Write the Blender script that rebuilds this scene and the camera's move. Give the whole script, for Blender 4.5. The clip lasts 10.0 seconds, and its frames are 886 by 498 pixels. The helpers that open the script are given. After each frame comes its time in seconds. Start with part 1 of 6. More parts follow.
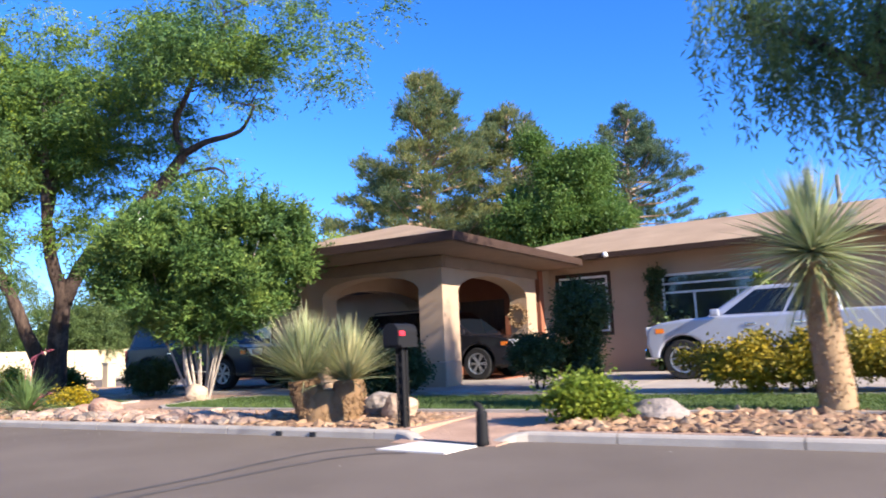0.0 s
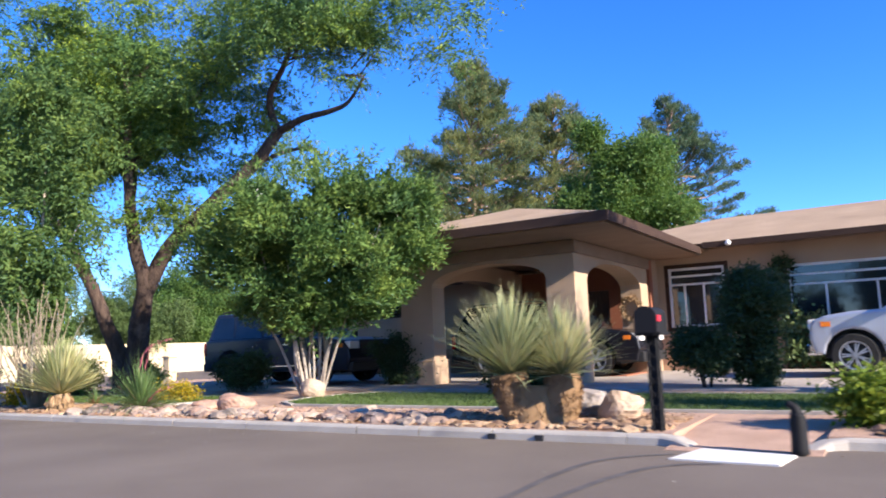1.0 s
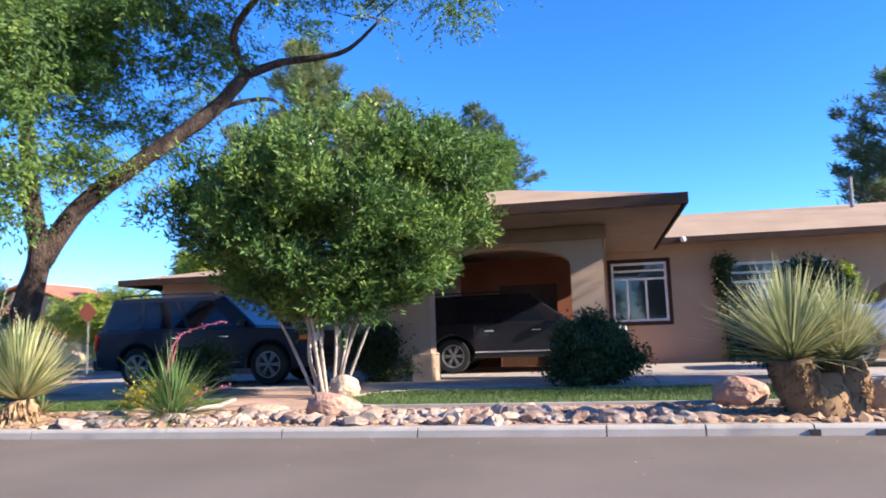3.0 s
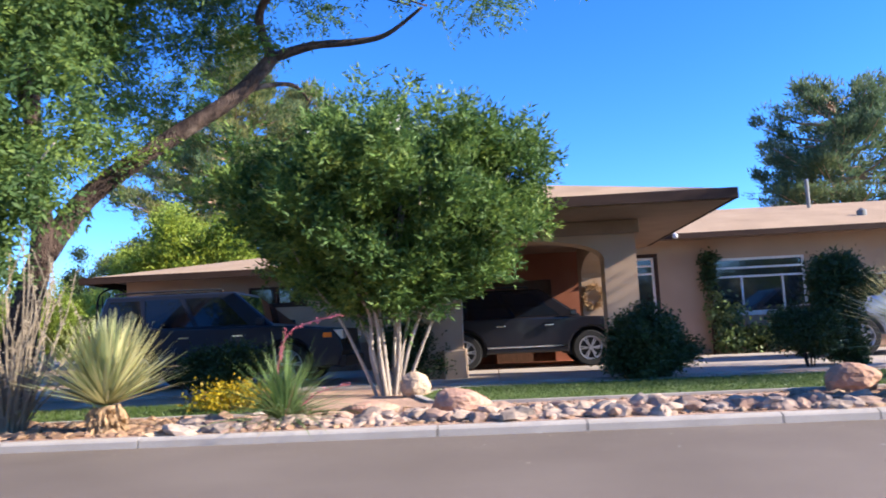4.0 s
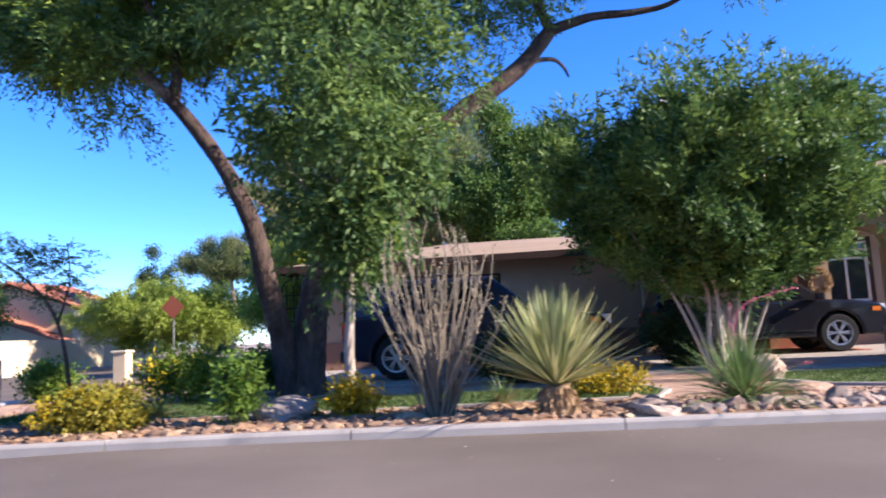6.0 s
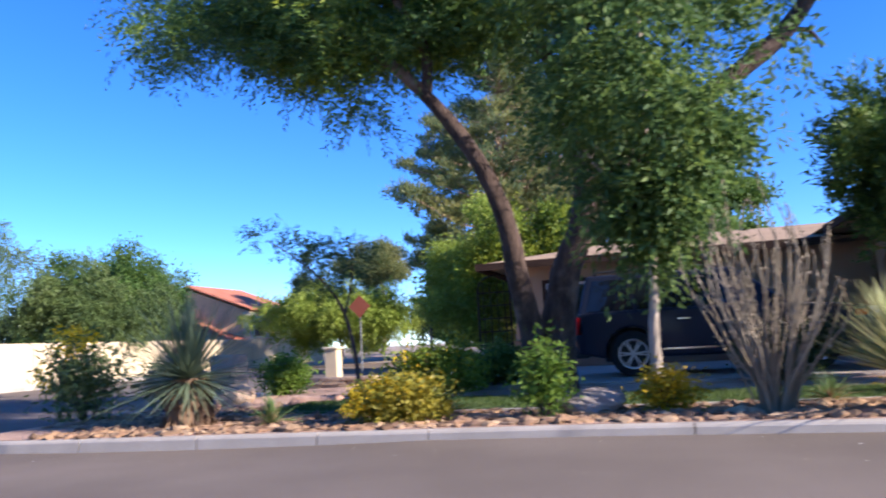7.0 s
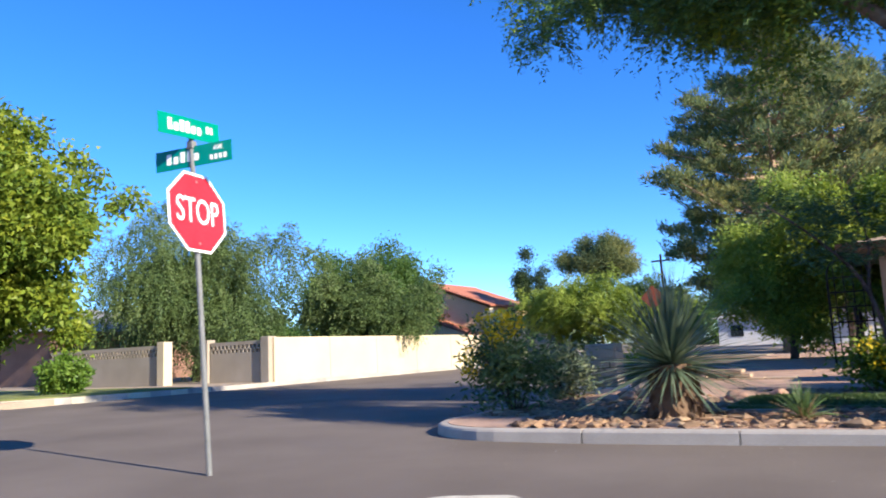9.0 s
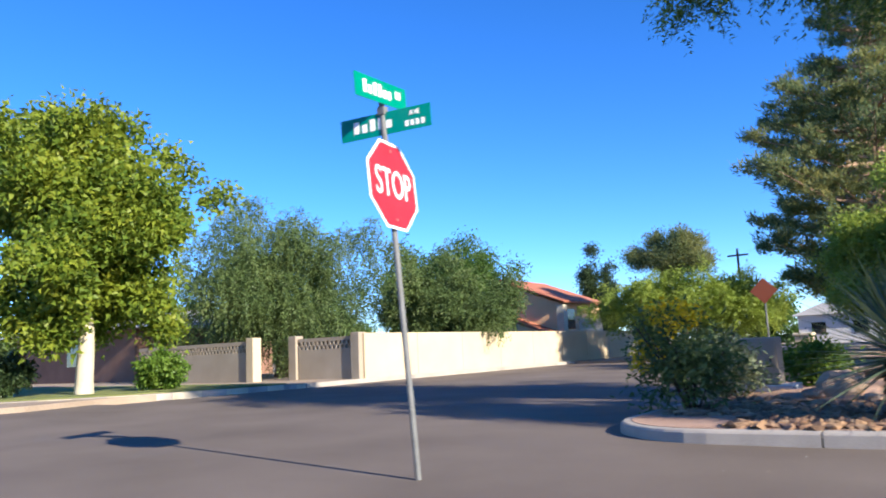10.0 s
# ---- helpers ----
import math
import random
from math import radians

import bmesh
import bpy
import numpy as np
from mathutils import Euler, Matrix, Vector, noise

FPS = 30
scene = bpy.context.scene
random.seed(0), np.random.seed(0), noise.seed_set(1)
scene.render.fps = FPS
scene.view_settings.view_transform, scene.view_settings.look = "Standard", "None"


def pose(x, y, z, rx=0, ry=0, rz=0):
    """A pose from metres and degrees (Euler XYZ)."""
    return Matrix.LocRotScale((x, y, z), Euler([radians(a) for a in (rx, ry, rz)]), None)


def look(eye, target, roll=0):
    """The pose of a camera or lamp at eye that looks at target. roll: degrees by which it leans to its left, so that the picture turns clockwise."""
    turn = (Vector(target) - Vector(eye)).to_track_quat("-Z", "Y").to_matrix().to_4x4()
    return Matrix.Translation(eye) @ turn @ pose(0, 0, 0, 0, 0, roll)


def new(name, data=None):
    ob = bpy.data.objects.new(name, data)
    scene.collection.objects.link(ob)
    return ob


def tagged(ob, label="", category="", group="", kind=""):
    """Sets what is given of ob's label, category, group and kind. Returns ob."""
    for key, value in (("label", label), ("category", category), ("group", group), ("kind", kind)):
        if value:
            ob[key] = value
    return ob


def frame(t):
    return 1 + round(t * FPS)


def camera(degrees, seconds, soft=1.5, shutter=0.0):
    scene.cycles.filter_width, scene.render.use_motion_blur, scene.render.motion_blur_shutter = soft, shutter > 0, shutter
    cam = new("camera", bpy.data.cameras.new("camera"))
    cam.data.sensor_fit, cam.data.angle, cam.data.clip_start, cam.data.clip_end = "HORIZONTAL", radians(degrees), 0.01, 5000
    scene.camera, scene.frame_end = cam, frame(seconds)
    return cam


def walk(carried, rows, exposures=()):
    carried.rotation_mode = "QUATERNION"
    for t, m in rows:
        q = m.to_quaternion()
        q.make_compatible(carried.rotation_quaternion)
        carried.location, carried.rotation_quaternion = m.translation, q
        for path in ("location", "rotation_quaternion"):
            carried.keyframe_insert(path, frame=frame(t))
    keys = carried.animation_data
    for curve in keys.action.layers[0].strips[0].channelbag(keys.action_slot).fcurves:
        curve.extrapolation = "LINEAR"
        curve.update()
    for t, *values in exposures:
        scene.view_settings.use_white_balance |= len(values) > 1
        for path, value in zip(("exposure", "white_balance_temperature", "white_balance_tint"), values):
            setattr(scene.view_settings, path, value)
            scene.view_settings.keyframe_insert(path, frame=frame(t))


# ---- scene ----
cam = camera(62.3, 10.0, soft=1.8, shutter=0.3)
PATH = [
    (0, (-0.913, -6.698, 1.028), (-1.927, -4.994, 1.292), -2.5),
    (0.5, (-2.282, -6.735, 1.04), (-3.309, -5.039, 1.299), -2.3),
    (1, (-3.651, -6.765, 1.02), (-4.689, -5.076, 1.28), -2.1),
    (1.5, (-5.062, -6.841, 1.012), (-6.112, -5.158, 1.265), -2.1),
    (2, (-6.418, -6.922, 1.014), (-7.445, -5.223, 1.259), -1.7),
    (2.5, (-7.751, -6.986, 1.002), (-8.478, -5.139, 1.247), -1.8),
    (2.7, (-8.289, -7.006, 0.999), (-8.875, -5.109, 1.243), -1.8),
    (3.8, (-11.221, -7.058, 1.004), (-11.349, -5.075, 1.236), -2.6),
    (4, (-11.73, -7.063, 1.006), (-11.847, -5.08, 1.238), -2.7),
    (4.5, (-12.88, -7.046, 1.026), (-12.999, -5.062, 1.252), -2.6),
    (5, (-14.016, -6.981, 1.019), (-14.137, -4.998, 1.248), -2.6),
    (5.2, (-14.431, -6.938, 1.017), (-14.552, -4.954, 1.24), -2.4),
    (6.3, (-16.633, -6.879, 0.993), (-16.91, -4.912, 1.228), -3.2),
    (6.5, (-17.016, -6.868, 0.983), (-17.352, -4.912, 1.225), -3.1),
    (7, (-17.955, -6.874, 0.96), (-18.505, -4.968, 1.213), -3.0),
    (7.5, (-18.848, -6.971, 0.953), (-19.607, -5.139, 1.215), -2.9),
    (8, (-19.709, -7.06, 0.958), (-20.602, -5.291, 1.226), -2.8),
    (8.5, (-20.608, -7.137, 0.948), (-21.589, -5.415, 1.22), -2.8),
    (9, (-21.459, -7.211, 0.948), (-22.485, -5.516, 1.223), -2.7),
    (9.5, (-22.28, -7.275, 0.937), (-23.367, -5.619, 1.212), -2.7),
    (10, (-23.115, -7.303, 0.941), (-24.259, -5.686, 1.218), -2.6),
]
walk(cam, [(t, look(eye, target, roll)) for t, eye, target, roll in PATH], [(0, 1.56, 6250, 14), (1, 1.48, 6100, 14), (1.5, 1.44, 5950, 13), (2, 1.58, 6200, 12), (2.5, 1.68, 6150, 13), (4, 1.7, 6150, 15), (5, 1.74, 6200, 19), (6.5, 1.5, 6000, 20), (7.5, 1.38, 6000, 16), (8.5, 1.34, 6150, 11), (10, 1.25, 6200, 10)])

# ---- light ----
SUN_AZ, SUN_EL = radians(-10), radians(25)
world = bpy.data.worlds.new("sky")
scene.world = world
world.use_nodes = True
wn = world.node_tree.nodes
sky = wn.new("ShaderNodeTexSky")
sky.sky_type = "NISHITA"
sky.sun_disc = False
sky.sun_elevation = SUN_EL
sky.sun_rotation = radians(90) - SUN_AZ
sky.air_density = 0.85
sky.altitude = 700
sky.dust_density = 0.0
sky.ozone_density = 6.0
deep = wn.new("ShaderNodeHueSaturation")
deep.inputs["Saturation"].default_value = 1.17
deep.inputs["Hue"].default_value = 0.509
world.node_tree.links.new(sky.outputs[0], deep.inputs["Color"])
world.node_tree.links.new(deep.outputs[0], wn["Background"].inputs[0])
wn["Background"].inputs[1].default_value = 0.124
sun_data = bpy.data.lights.new("sun", "SUN")
sun_data.energy = 5.0
sun_data.angle = radians(0.6)
sun_data.color = (1.0, 0.88, 0.72)
sun_to = Vector((math.cos(SUN_EL) * math.cos(SUN_AZ), math.cos(SUN_EL) * math.sin(SUN_AZ), math.sin(SUN_EL)))
sun = new("sun", sun_data)
sun.matrix_world = look(sun_to * 60, (0, 0, 0))


# ---- materials ----
def surface(name, dark, light, rough=0.8, scale=6.0, fine=60.0, bump=0.3, metal=0.0, depth=0.02, stretch=(1, 1, 1), coords="Object", spec=0.3, stain=None):
    """Colour between two tones by noise at two scales, with fine relief."""
    m = bpy.data.materials.new(name)
    m.use_nodes = True
    nt = m.node_tree
    n, l = nt.nodes, nt.links
    b = n["Principled BSDF"]
    co = n.new("ShaderNodeTexCoord")
    mp = n.new("ShaderNodeMapping")
    mp.inputs["Scale"].default_value = stretch
    l.new(co.outputs[coords], mp.inputs["Vector"])
    big, small = n.new("ShaderNodeTexNoise"), n.new("ShaderNodeTexNoise")
    for t, s, d in ((big, scale, 4), (small, fine, 3)):
        t.inputs["Scale"].default_value = s
        t.inputs["Detail"].default_value = d
        l.new(mp.outputs[0], t.inputs["Vector"])
    mix = n.new("ShaderNodeMath")
    mix.operation = "MULTIPLY_ADD"
    l.new(big.outputs["Fac"], mix.inputs[0])
    mix.inputs[1].default_value = 0.6
    half = n.new("ShaderNodeMath")
    half.operation = "MULTIPLY"
    half.inputs[1].default_value = 0.4
    l.new(small.outputs["Fac"], half.inputs[0])
    l.new(half.outputs[0], mix.inputs[2])
    ramp = n.new("ShaderNodeValToRGB")
    ramp.color_ramp.elements[0].position, ramp.color_ramp.elements[1].position = 0.32, 0.68
    ramp.color_ramp.elements[0].color, ramp.color_ramp.elements[1].color = (*dark, 1), (*light, 1)
    l.new(mix.outputs[0], ramp.inputs[0])
    out = ramp.outputs[0]
    if stain:
        patch = n.new("ShaderNodeTexNoise")
        patch.inputs["Scale"].default_value = stain[1]
        patch.inputs["Detail"].default_value = 5
        l.new(co.outputs[coords], patch.inputs["Vector"])
        cut = n.new("ShaderNodeMapRange")
        cut.inputs[1].default_value, cut.inputs[2].default_value = stain[2], stain[2] + 0.12
        l.new(patch.outputs["Fac"], cut.inputs[0])
        blend = n.new("ShaderNodeMix")
        blend.data_type = "RGBA"
        l.new(cut.outputs[0], blend.inputs[0])
        l.new(out, blend.inputs[6])
        blend.inputs[7].default_value = (*stain[0], 1)
        out = blend.outputs[2]
    l.new(out, b.inputs["Base Color"])
    b.inputs["Roughness"].default_value = rough
    b.inputs["Metallic"].default_value = metal
    b.inputs["Specular IOR Level"].default_value = spec
    if bump:
        bp = n.new("ShaderNodeBump")
        bp.inputs["Strength"].default_value = bump
        bp.inputs["Distance"].default_value = depth
        l.new(small.outputs["Fac"], bp.inputs["Height"])
        l.new(bp.outputs[0], b.inputs["Normal"])
    return m


def varied(name, tones, rough=0.85, by="object", bump=0.4, fine=18.0, spec=0.25):
    """Each piece takes its own tone: by object, or by island in a joined mesh."""
    m = bpy.data.materials.new(name)
    m.use_nodes = True
    n, l = m.node_tree.nodes, m.node_tree.links
    b = n["Principled BSDF"]
    if by == "object":
        src = n.new("ShaderNodeObjectInfo").outputs["Random"]
    else:
        src = n.new("ShaderNodeNewGeometry").outputs["Random Per Island"]
    ramp = n.new("ShaderNodeValToRGB")
    el = ramp.color_ramp.elements
    while len(el) < len(tones):
        el.new(0.5)
    for i, c in enumerate(tones):
        el[i].position = i / (len(tones) - 1)
        el[i].color = (*c, 1)
    l.new(src, ramp.inputs[0])
    co = n.new("ShaderNodeTexCoord")
    t = n.new("ShaderNodeTexNoise")
    t.inputs["Scale"].default_value = fine
    t.inputs["Detail"].default_value = 4
    l.new(co.outputs["Object"], t.inputs["Vector"])
    mul = n.new("ShaderNodeMix")
    mul.data_type, mul.blend_type = "RGBA", "MULTIPLY"
    mul.inputs[0].default_value = 0.6
    tone = n.new("ShaderNodeMapRange")
    tone.inputs[1].default_value, tone.inputs[2].default_value, tone.inputs[3].default_value, tone.inputs[4].default_value = 0.3, 0.7, 0.5, 1.25
    l.new(t.outputs["Fac"], tone.inputs[0])
    l.new(ramp.outputs[0], mul.inputs[6])
    l.new(tone.outputs[0], mul.inputs[7])
    l.new(mul.outputs[2], b.inputs["Base Color"])
    bp = n.new("ShaderNodeBump")
    bp.inputs["Strength"].default_value, bp.inputs["Distance"].default_value = bump, 0.02
    l.new(t.outputs["Fac"], bp.inputs["Height"])
    l.new(bp.outputs[0], b.inputs["Normal"])
    b.inputs["Roughness"].default_value = rough
    b.inputs["Specular IOR Level"].default_value = spec
    return m


def foliage(name, tones, through_light=0.35, rough=0.5, patch=1.3):
    """Leaves: a tone for each leaf, drifting from bough to bough, some light passing through."""
    m = bpy.data.materials.new(name)
    m.use_nodes = True
    n, l = m.node_tree.nodes, m.node_tree.links
    b = n["Principled BSDF"]
    geo = n.new("ShaderNodeNewGeometry")
    ramp = n.new("ShaderNodeValToRGB")
    el = ramp.color_ramp.elements
    while len(el) < len(tones):
        el.new(0.5)
    for i, c in enumerate(tones):
        el[i].position = i / (len(tones) - 1)
        el[i].color = (*c, 1)
    co = n.new("ShaderNodeTexCoord")
    drift = n.new("ShaderNodeTexNoise")
    drift.inputs["Scale"].default_value = patch
    drift.inputs["Detail"].default_value = 3
    l.new(co.outputs["Object"], drift.inputs["Vector"])
    both = n.new("ShaderNodeMath")
    both.operation = "MULTIPLY_ADD"
    both.inputs[1].default_value = 0.45
    l.new(geo.outputs["Random Per Island"], both.inputs[0])
    spread = n.new("ShaderNodeMapRange")
    spread.inputs[1].default_value, spread.inputs[2].default_value, spread.inputs[3].default_value, spread.inputs[4].default_value = 0.3, 0.7, 0.0, 0.55
    l.new(drift.outputs["Fac"], spread.inputs[0])
    l.new(spread.outputs[0], both.inputs[2])
    l.new(both.outputs[0], ramp.inputs[0])
    l.new(ramp.outputs[0], b.inputs["Base Color"])
    b.inputs["Roughness"].default_value = rough
    b.inputs["Specular IOR Level"].default_value = 0.25
    tr = n.new("ShaderNodeBsdfTranslucent")
    l.new(ramp.outputs[0], tr.inputs["Color"])
    mix = n.new("ShaderNodeMixShader")
    mix.inputs[0].default_value = through_light
    l.new(b.outputs[0], mix.inputs[1])
    l.new(tr.outputs[0], mix.inputs[2])
    l.new(mix.outputs[0], n["Material Output"].inputs["Surface"])
    return m


def plain(name, colour, rough=0.5, metal=0.0, spec=0.5, coat=0.0):
    m = bpy.data.materials.new(name)
    m.use_nodes = True
    b = m.node_tree.nodes["Principled BSDF"]
    b.inputs["Base Color"].default_value = (*colour, 1)
    b.inputs["Roughness"].default_value = rough
    b.inputs["Metallic"].default_value = metal
    b.inputs["Specular IOR Level"].default_value = spec
    b.inputs["Coat Weight"].default_value = coat
    return m


ASPHALT = surface("asphalt", (0.11, 0.088, 0.068), (0.182, 0.148, 0.118), 0.85, 0.5, 140.0, 0.5, depth=0.008, spec=0.25, stain=((0.145, 0.12, 0.1), 0.35, 0.6))
SEAL = surface("tyre_mark", (0.06, 0.054, 0.05), (0.12, 0.105, 0.095), 0.8, 5.0, 90.0, 0.2)
LITTER = varied("litter", [(0.5, 0.46, 0.38), (0.3, 0.2, 0.1), (0.62, 0.6, 0.55), (0.2, 0.2, 0.08)], 0.9, "island")
# pale tones that paint a sunlit patch on the road
PAINTED_SUN = surface("painted_sun", (0.34, 0.31, 0.25), (0.62, 0.57, 0.46), 0.85, 5.0, 30.0, 0.3)
CONCRETE = surface("kerb_concrete", (0.3, 0.27, 0.23), (0.42, 0.38, 0.325), 0.85, 2.0, 80.0, 0.3, depth=0.006, stain=((0.24, 0.22, 0.2), 1.2, 0.6))
DRIVE = surface("drive_concrete", (0.3, 0.255, 0.21), (0.42, 0.365, 0.31), 0.9, 1.5, 70.0, 0.25, depth=0.005)
WHITE_CONC = surface("pale_concrete", (0.55, 0.52, 0.47), (0.7, 0.66, 0.6), 0.85, 3.0, 80.0, 0.25, depth=0.005)
DIRT = surface("pink_gravel", (0.30, 0.185, 0.125), (0.52, 0.35, 0.25), 0.95, 1.4, 55.0, 0.8, depth=0.02)
EARTH = surface("dry_earth", (0.22, 0.17, 0.12), (0.38, 0.3, 0.22), 0.95, 0.6, 30.0, 0.6)
TURF = surface("turf", (0.05, 0.09, 0.022), (0.12, 0.175, 0.045), 0.9, 1.2, 90.0, 0.8, depth=0.03)
# drier, brighter copy of the turf, with sunshine put into its colour
DRY_LIT_TURF = surface("dry_lit_turf", (0.13, 0.16, 0.045), (0.24, 0.26, 0.08), 0.9, 1.2, 90.0, 0.8, depth=0.03)
GRASS = foliage("grass_blade", [(0.036, 0.07, 0.014), (0.07, 0.115, 0.026), (0.125, 0.15, 0.045)], 0.3, patch=0.7)
STUCCO = surface("tan_stucco", (0.335, 0.238, 0.158), (0.43, 0.31, 0.212), 0.92, 0.9, 120.0, 0.5, depth=0.006, spec=0.2)
STUCCO_DK = surface("brown_stucco", (0.20, 0.115, 0.08), (0.27, 0.16, 0.115), 0.92, 1.0, 120.0, 0.5, depth=0.006, spec=0.2)
RUST = surface("rust_plaster", (0.22, 0.075, 0.04), (0.33, 0.13, 0.075), 0.9, 1.2, 70.0, 0.4, depth=0.006)
ROOF_BASE = surface("roof_felt", (0.28, 0.2, 0.13), (0.4, 0.29, 0.19), 0.95, 1.0, 50.0, 0.5, spec=0.15)
FASCIA = surface("brown_fascia", (0.036, 0.022, 0.016), (0.058, 0.036, 0.027), 0.8, 2.0, 40.0, 0.2, stretch=(1, 1, 6), spec=0.1)
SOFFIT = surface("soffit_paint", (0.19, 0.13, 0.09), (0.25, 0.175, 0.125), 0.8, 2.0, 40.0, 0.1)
WHITE = surface("white_frame", (0.62, 0.62, 0.6), (0.76, 0.76, 0.74), 0.45, 5.0, 60.0, 0.05)
DARK_GLASS = plain("window_glass", (0.02, 0.026, 0.03), 0.04, 0.0, 0.9)
BLIND = surface("pale_blind", (0.45, 0.47, 0.46), (0.6, 0.62, 0.6), 0.7, 2.0, 30.0, 0.1)
WOOD_DK = surface("dark_wood", (0.06, 0.03, 0.018), (0.12, 0.06, 0.035), 0.5, 3.0, 50.0, 0.2, stretch=(8, 8, 1))
BARK = surface("mesquite_bark", (0.03, 0.02, 0.017), (0.125, 0.086, 0.066), 0.95, 5.0, 28.0, 1.0, depth=0.05, stretch=(1.6, 1.6, 0.35), stain=((0.24, 0.18, 0.135), 1.6, 0.58))
BARK_PALE = surface("pale_bark", (0.24, 0.195, 0.15), (0.5, 0.43, 0.35), 0.9, 6.0, 40.0, 0.6, depth=0.02, stretch=(2, 2, 0.4))
BARK_PINE = surface("pine_bark", (0.2, 0.13, 0.085), (0.44, 0.31, 0.21), 0.95, 2.0, 14.0, 0.9, depth=0.05, stretch=(1.5, 1.5, 0.4))
LEAF_MESQ = foliage("mesquite_leaf", [(0.026, 0.072, 0.036), (0.066, 0.138, 0.045), (0.155, 0.24, 0.04), (0.38, 0.44, 0.03)], 0.36, patch=0.6)
LEAF_BROAD = foliage("broad_leaf", [(0.03, 0.072, 0.03), (0.09, 0.16, 0.045), (0.22, 0.3, 0.058)], 0.45, 0.6, patch=2.0)
LEAF_OLEA = foliage("oleander_leaf", [(0.02, 0.05, 0.016), (0.055, 0.115, 0.03), (0.13, 0.21, 0.045), (0.27, 0.34, 0.065)], 0.3, 0.58)
LEAF_PINE = foliage("pine_needle", [(0.07, 0.12, 0.075), (0.13, 0.185, 0.085), (0.24, 0.255, 0.095), (0.4, 0.36, 0.11)], 0.65, patch=0.25)
LEAF_PINE_DK = foliage("dark_pine_needle", [(0.04, 0.085, 0.055), (0.075, 0.13, 0.07), (0.12, 0.165, 0.075), (0.19, 0.2, 0.08)], 0.45, patch=0.25)
LEAF_FAR = foliage("far_leaf", [(0.055, 0.12, 0.03), (0.1, 0.18, 0.04), (0.16, 0.235, 0.05)], 0.5)
LEAF_OLIVE = foliage("olive_leaf", [(0.05, 0.085, 0.03), (0.11, 0.165, 0.05), (0.19, 0.235, 0.08)], 0.35, patch=0.5)
LEAF_LIME = foliage("lime_leaf", [(0.06, 0.115, 0.02), (0.13, 0.2, 0.025), (0.23, 0.285, 0.03), (0.33, 0.35, 0.035)], 0.42, patch=0.8)
LEAF_YELLOW = foliage("lantana_leaf", [(0.10, 0.14, 0.02), (0.28, 0.24, 0.015), (0.5, 0.34, 0.01), (0.14, 0.16, 0.02), (0.52, 0.26, 0.01)], 0.35)
LEAF_LANT = foliage("lantana_green", [(0.09, 0.125, 0.028), (0.17, 0.18, 0.03), (0.3, 0.25, 0.025), (0.13, 0.15, 0.03)], 0.35)
LEAF_GOLD = foliage("gold_leaf", [(0.2, 0.15, 0.03), (0.42, 0.32, 0.025), (0.16, 0.15, 0.025), (0.34, 0.23, 0.03)], 0.35)
LEAF_SAGE = foliage("sage_leaf", [(0.075, 0.105, 0.05), (0.14, 0.18, 0.085), (0.24, 0.27, 0.15), (0.34, 0.36, 0.22)], 0.35, 0.5)
LEAF_IVY = foliage("ivy_leaf", [(0.04, 0.075, 0.025), (0.1, 0.15, 0.05), (0.2, 0.26, 0.1), (0.36, 0.4, 0.2)], 0.3, 0.38)
LEAF_DARK = foliage("dark_leaf", [(0.026, 0.045, 0.018), (0.042, 0.07, 0.024), (0.062, 0.096, 0.03)], 0.25)
LEAF_FRESH = foliage("fresh_leaf", [(0.07, 0.15, 0.02), (0.13, 0.22, 0.03), (0.19, 0.27, 0.04)], 0.4)
LEAF_PEPPER = foliage("pepper_leaf", [(0.06, 0.115, 0.042), (0.11, 0.17, 0.06), (0.18, 0.235, 0.07)], 0.45)
BLADE = foliage("spoon_blade", [(0.19, 0.25, 0.12), (0.28, 0.34, 0.17), (0.4, 0.43, 0.25), (0.52, 0.45, 0.24)], 0.3, 0.45)
BLADE_BLUE = foliage("blue_green_blade", [(0.16, 0.21, 0.095), (0.3, 0.335, 0.16), (0.51, 0.485, 0.245), (0.72, 0.6, 0.3)], 0.3, 0.45)
BLADE_SILVER = foliage("silver_blade", [(0.17, 0.22, 0.085), (0.33, 0.36, 0.155), (0.54, 0.51, 0.245), (0.74, 0.62, 0.3)], 0.3, 0.45)
BLADE_Y = foliage("yucca_blade", [(0.13, 0.17, 0.075), (0.22, 0.26, 0.12), (0.34, 0.34, 0.17), (0.3, 0.27, 0.12)], 0.3, 0.45)
BLADE_DK = foliage("agave_blade", [(0.08, 0.12, 0.075), (0.14, 0.19, 0.11), (0.22, 0.26, 0.16)], 0.25, 0.45)
BLADE_RED = foliage("grassy_blade", [(0.08, 0.15, 0.04), (0.14, 0.22, 0.07), (0.25, 0.3, 0.13)], 0.3, 0.45)
THATCH = foliage("dry_thatch", [(0.24, 0.15, 0.08), (0.36, 0.24, 0.13), (0.46, 0.33, 0.19)], 0.2, 0.8)
THATCH_BR = foliage("brown_thatch", [(0.12, 0.068, 0.034), (0.2, 0.12, 0.06), (0.3, 0.19, 0.095)], 0.15, 0.85)
THATCH_DK = foliage("dark_thatch", [(0.1, 0.06, 0.035), (0.16, 0.1, 0.06), (0.22, 0.14, 0.08)], 0.1, 0.85)
LEAF_SPRIG = foliage("sprig_leaf", [(0.03, 0.07, 0.03), (0.055, 0.11, 0.04), (0.08, 0.14, 0.05)], 0.3)
CANE = foliage("ocotillo_cane", [(0.14, 0.112, 0.075), (0.25, 0.205, 0.14), (0.37, 0.315, 0.23)], 0.0, 0.8)
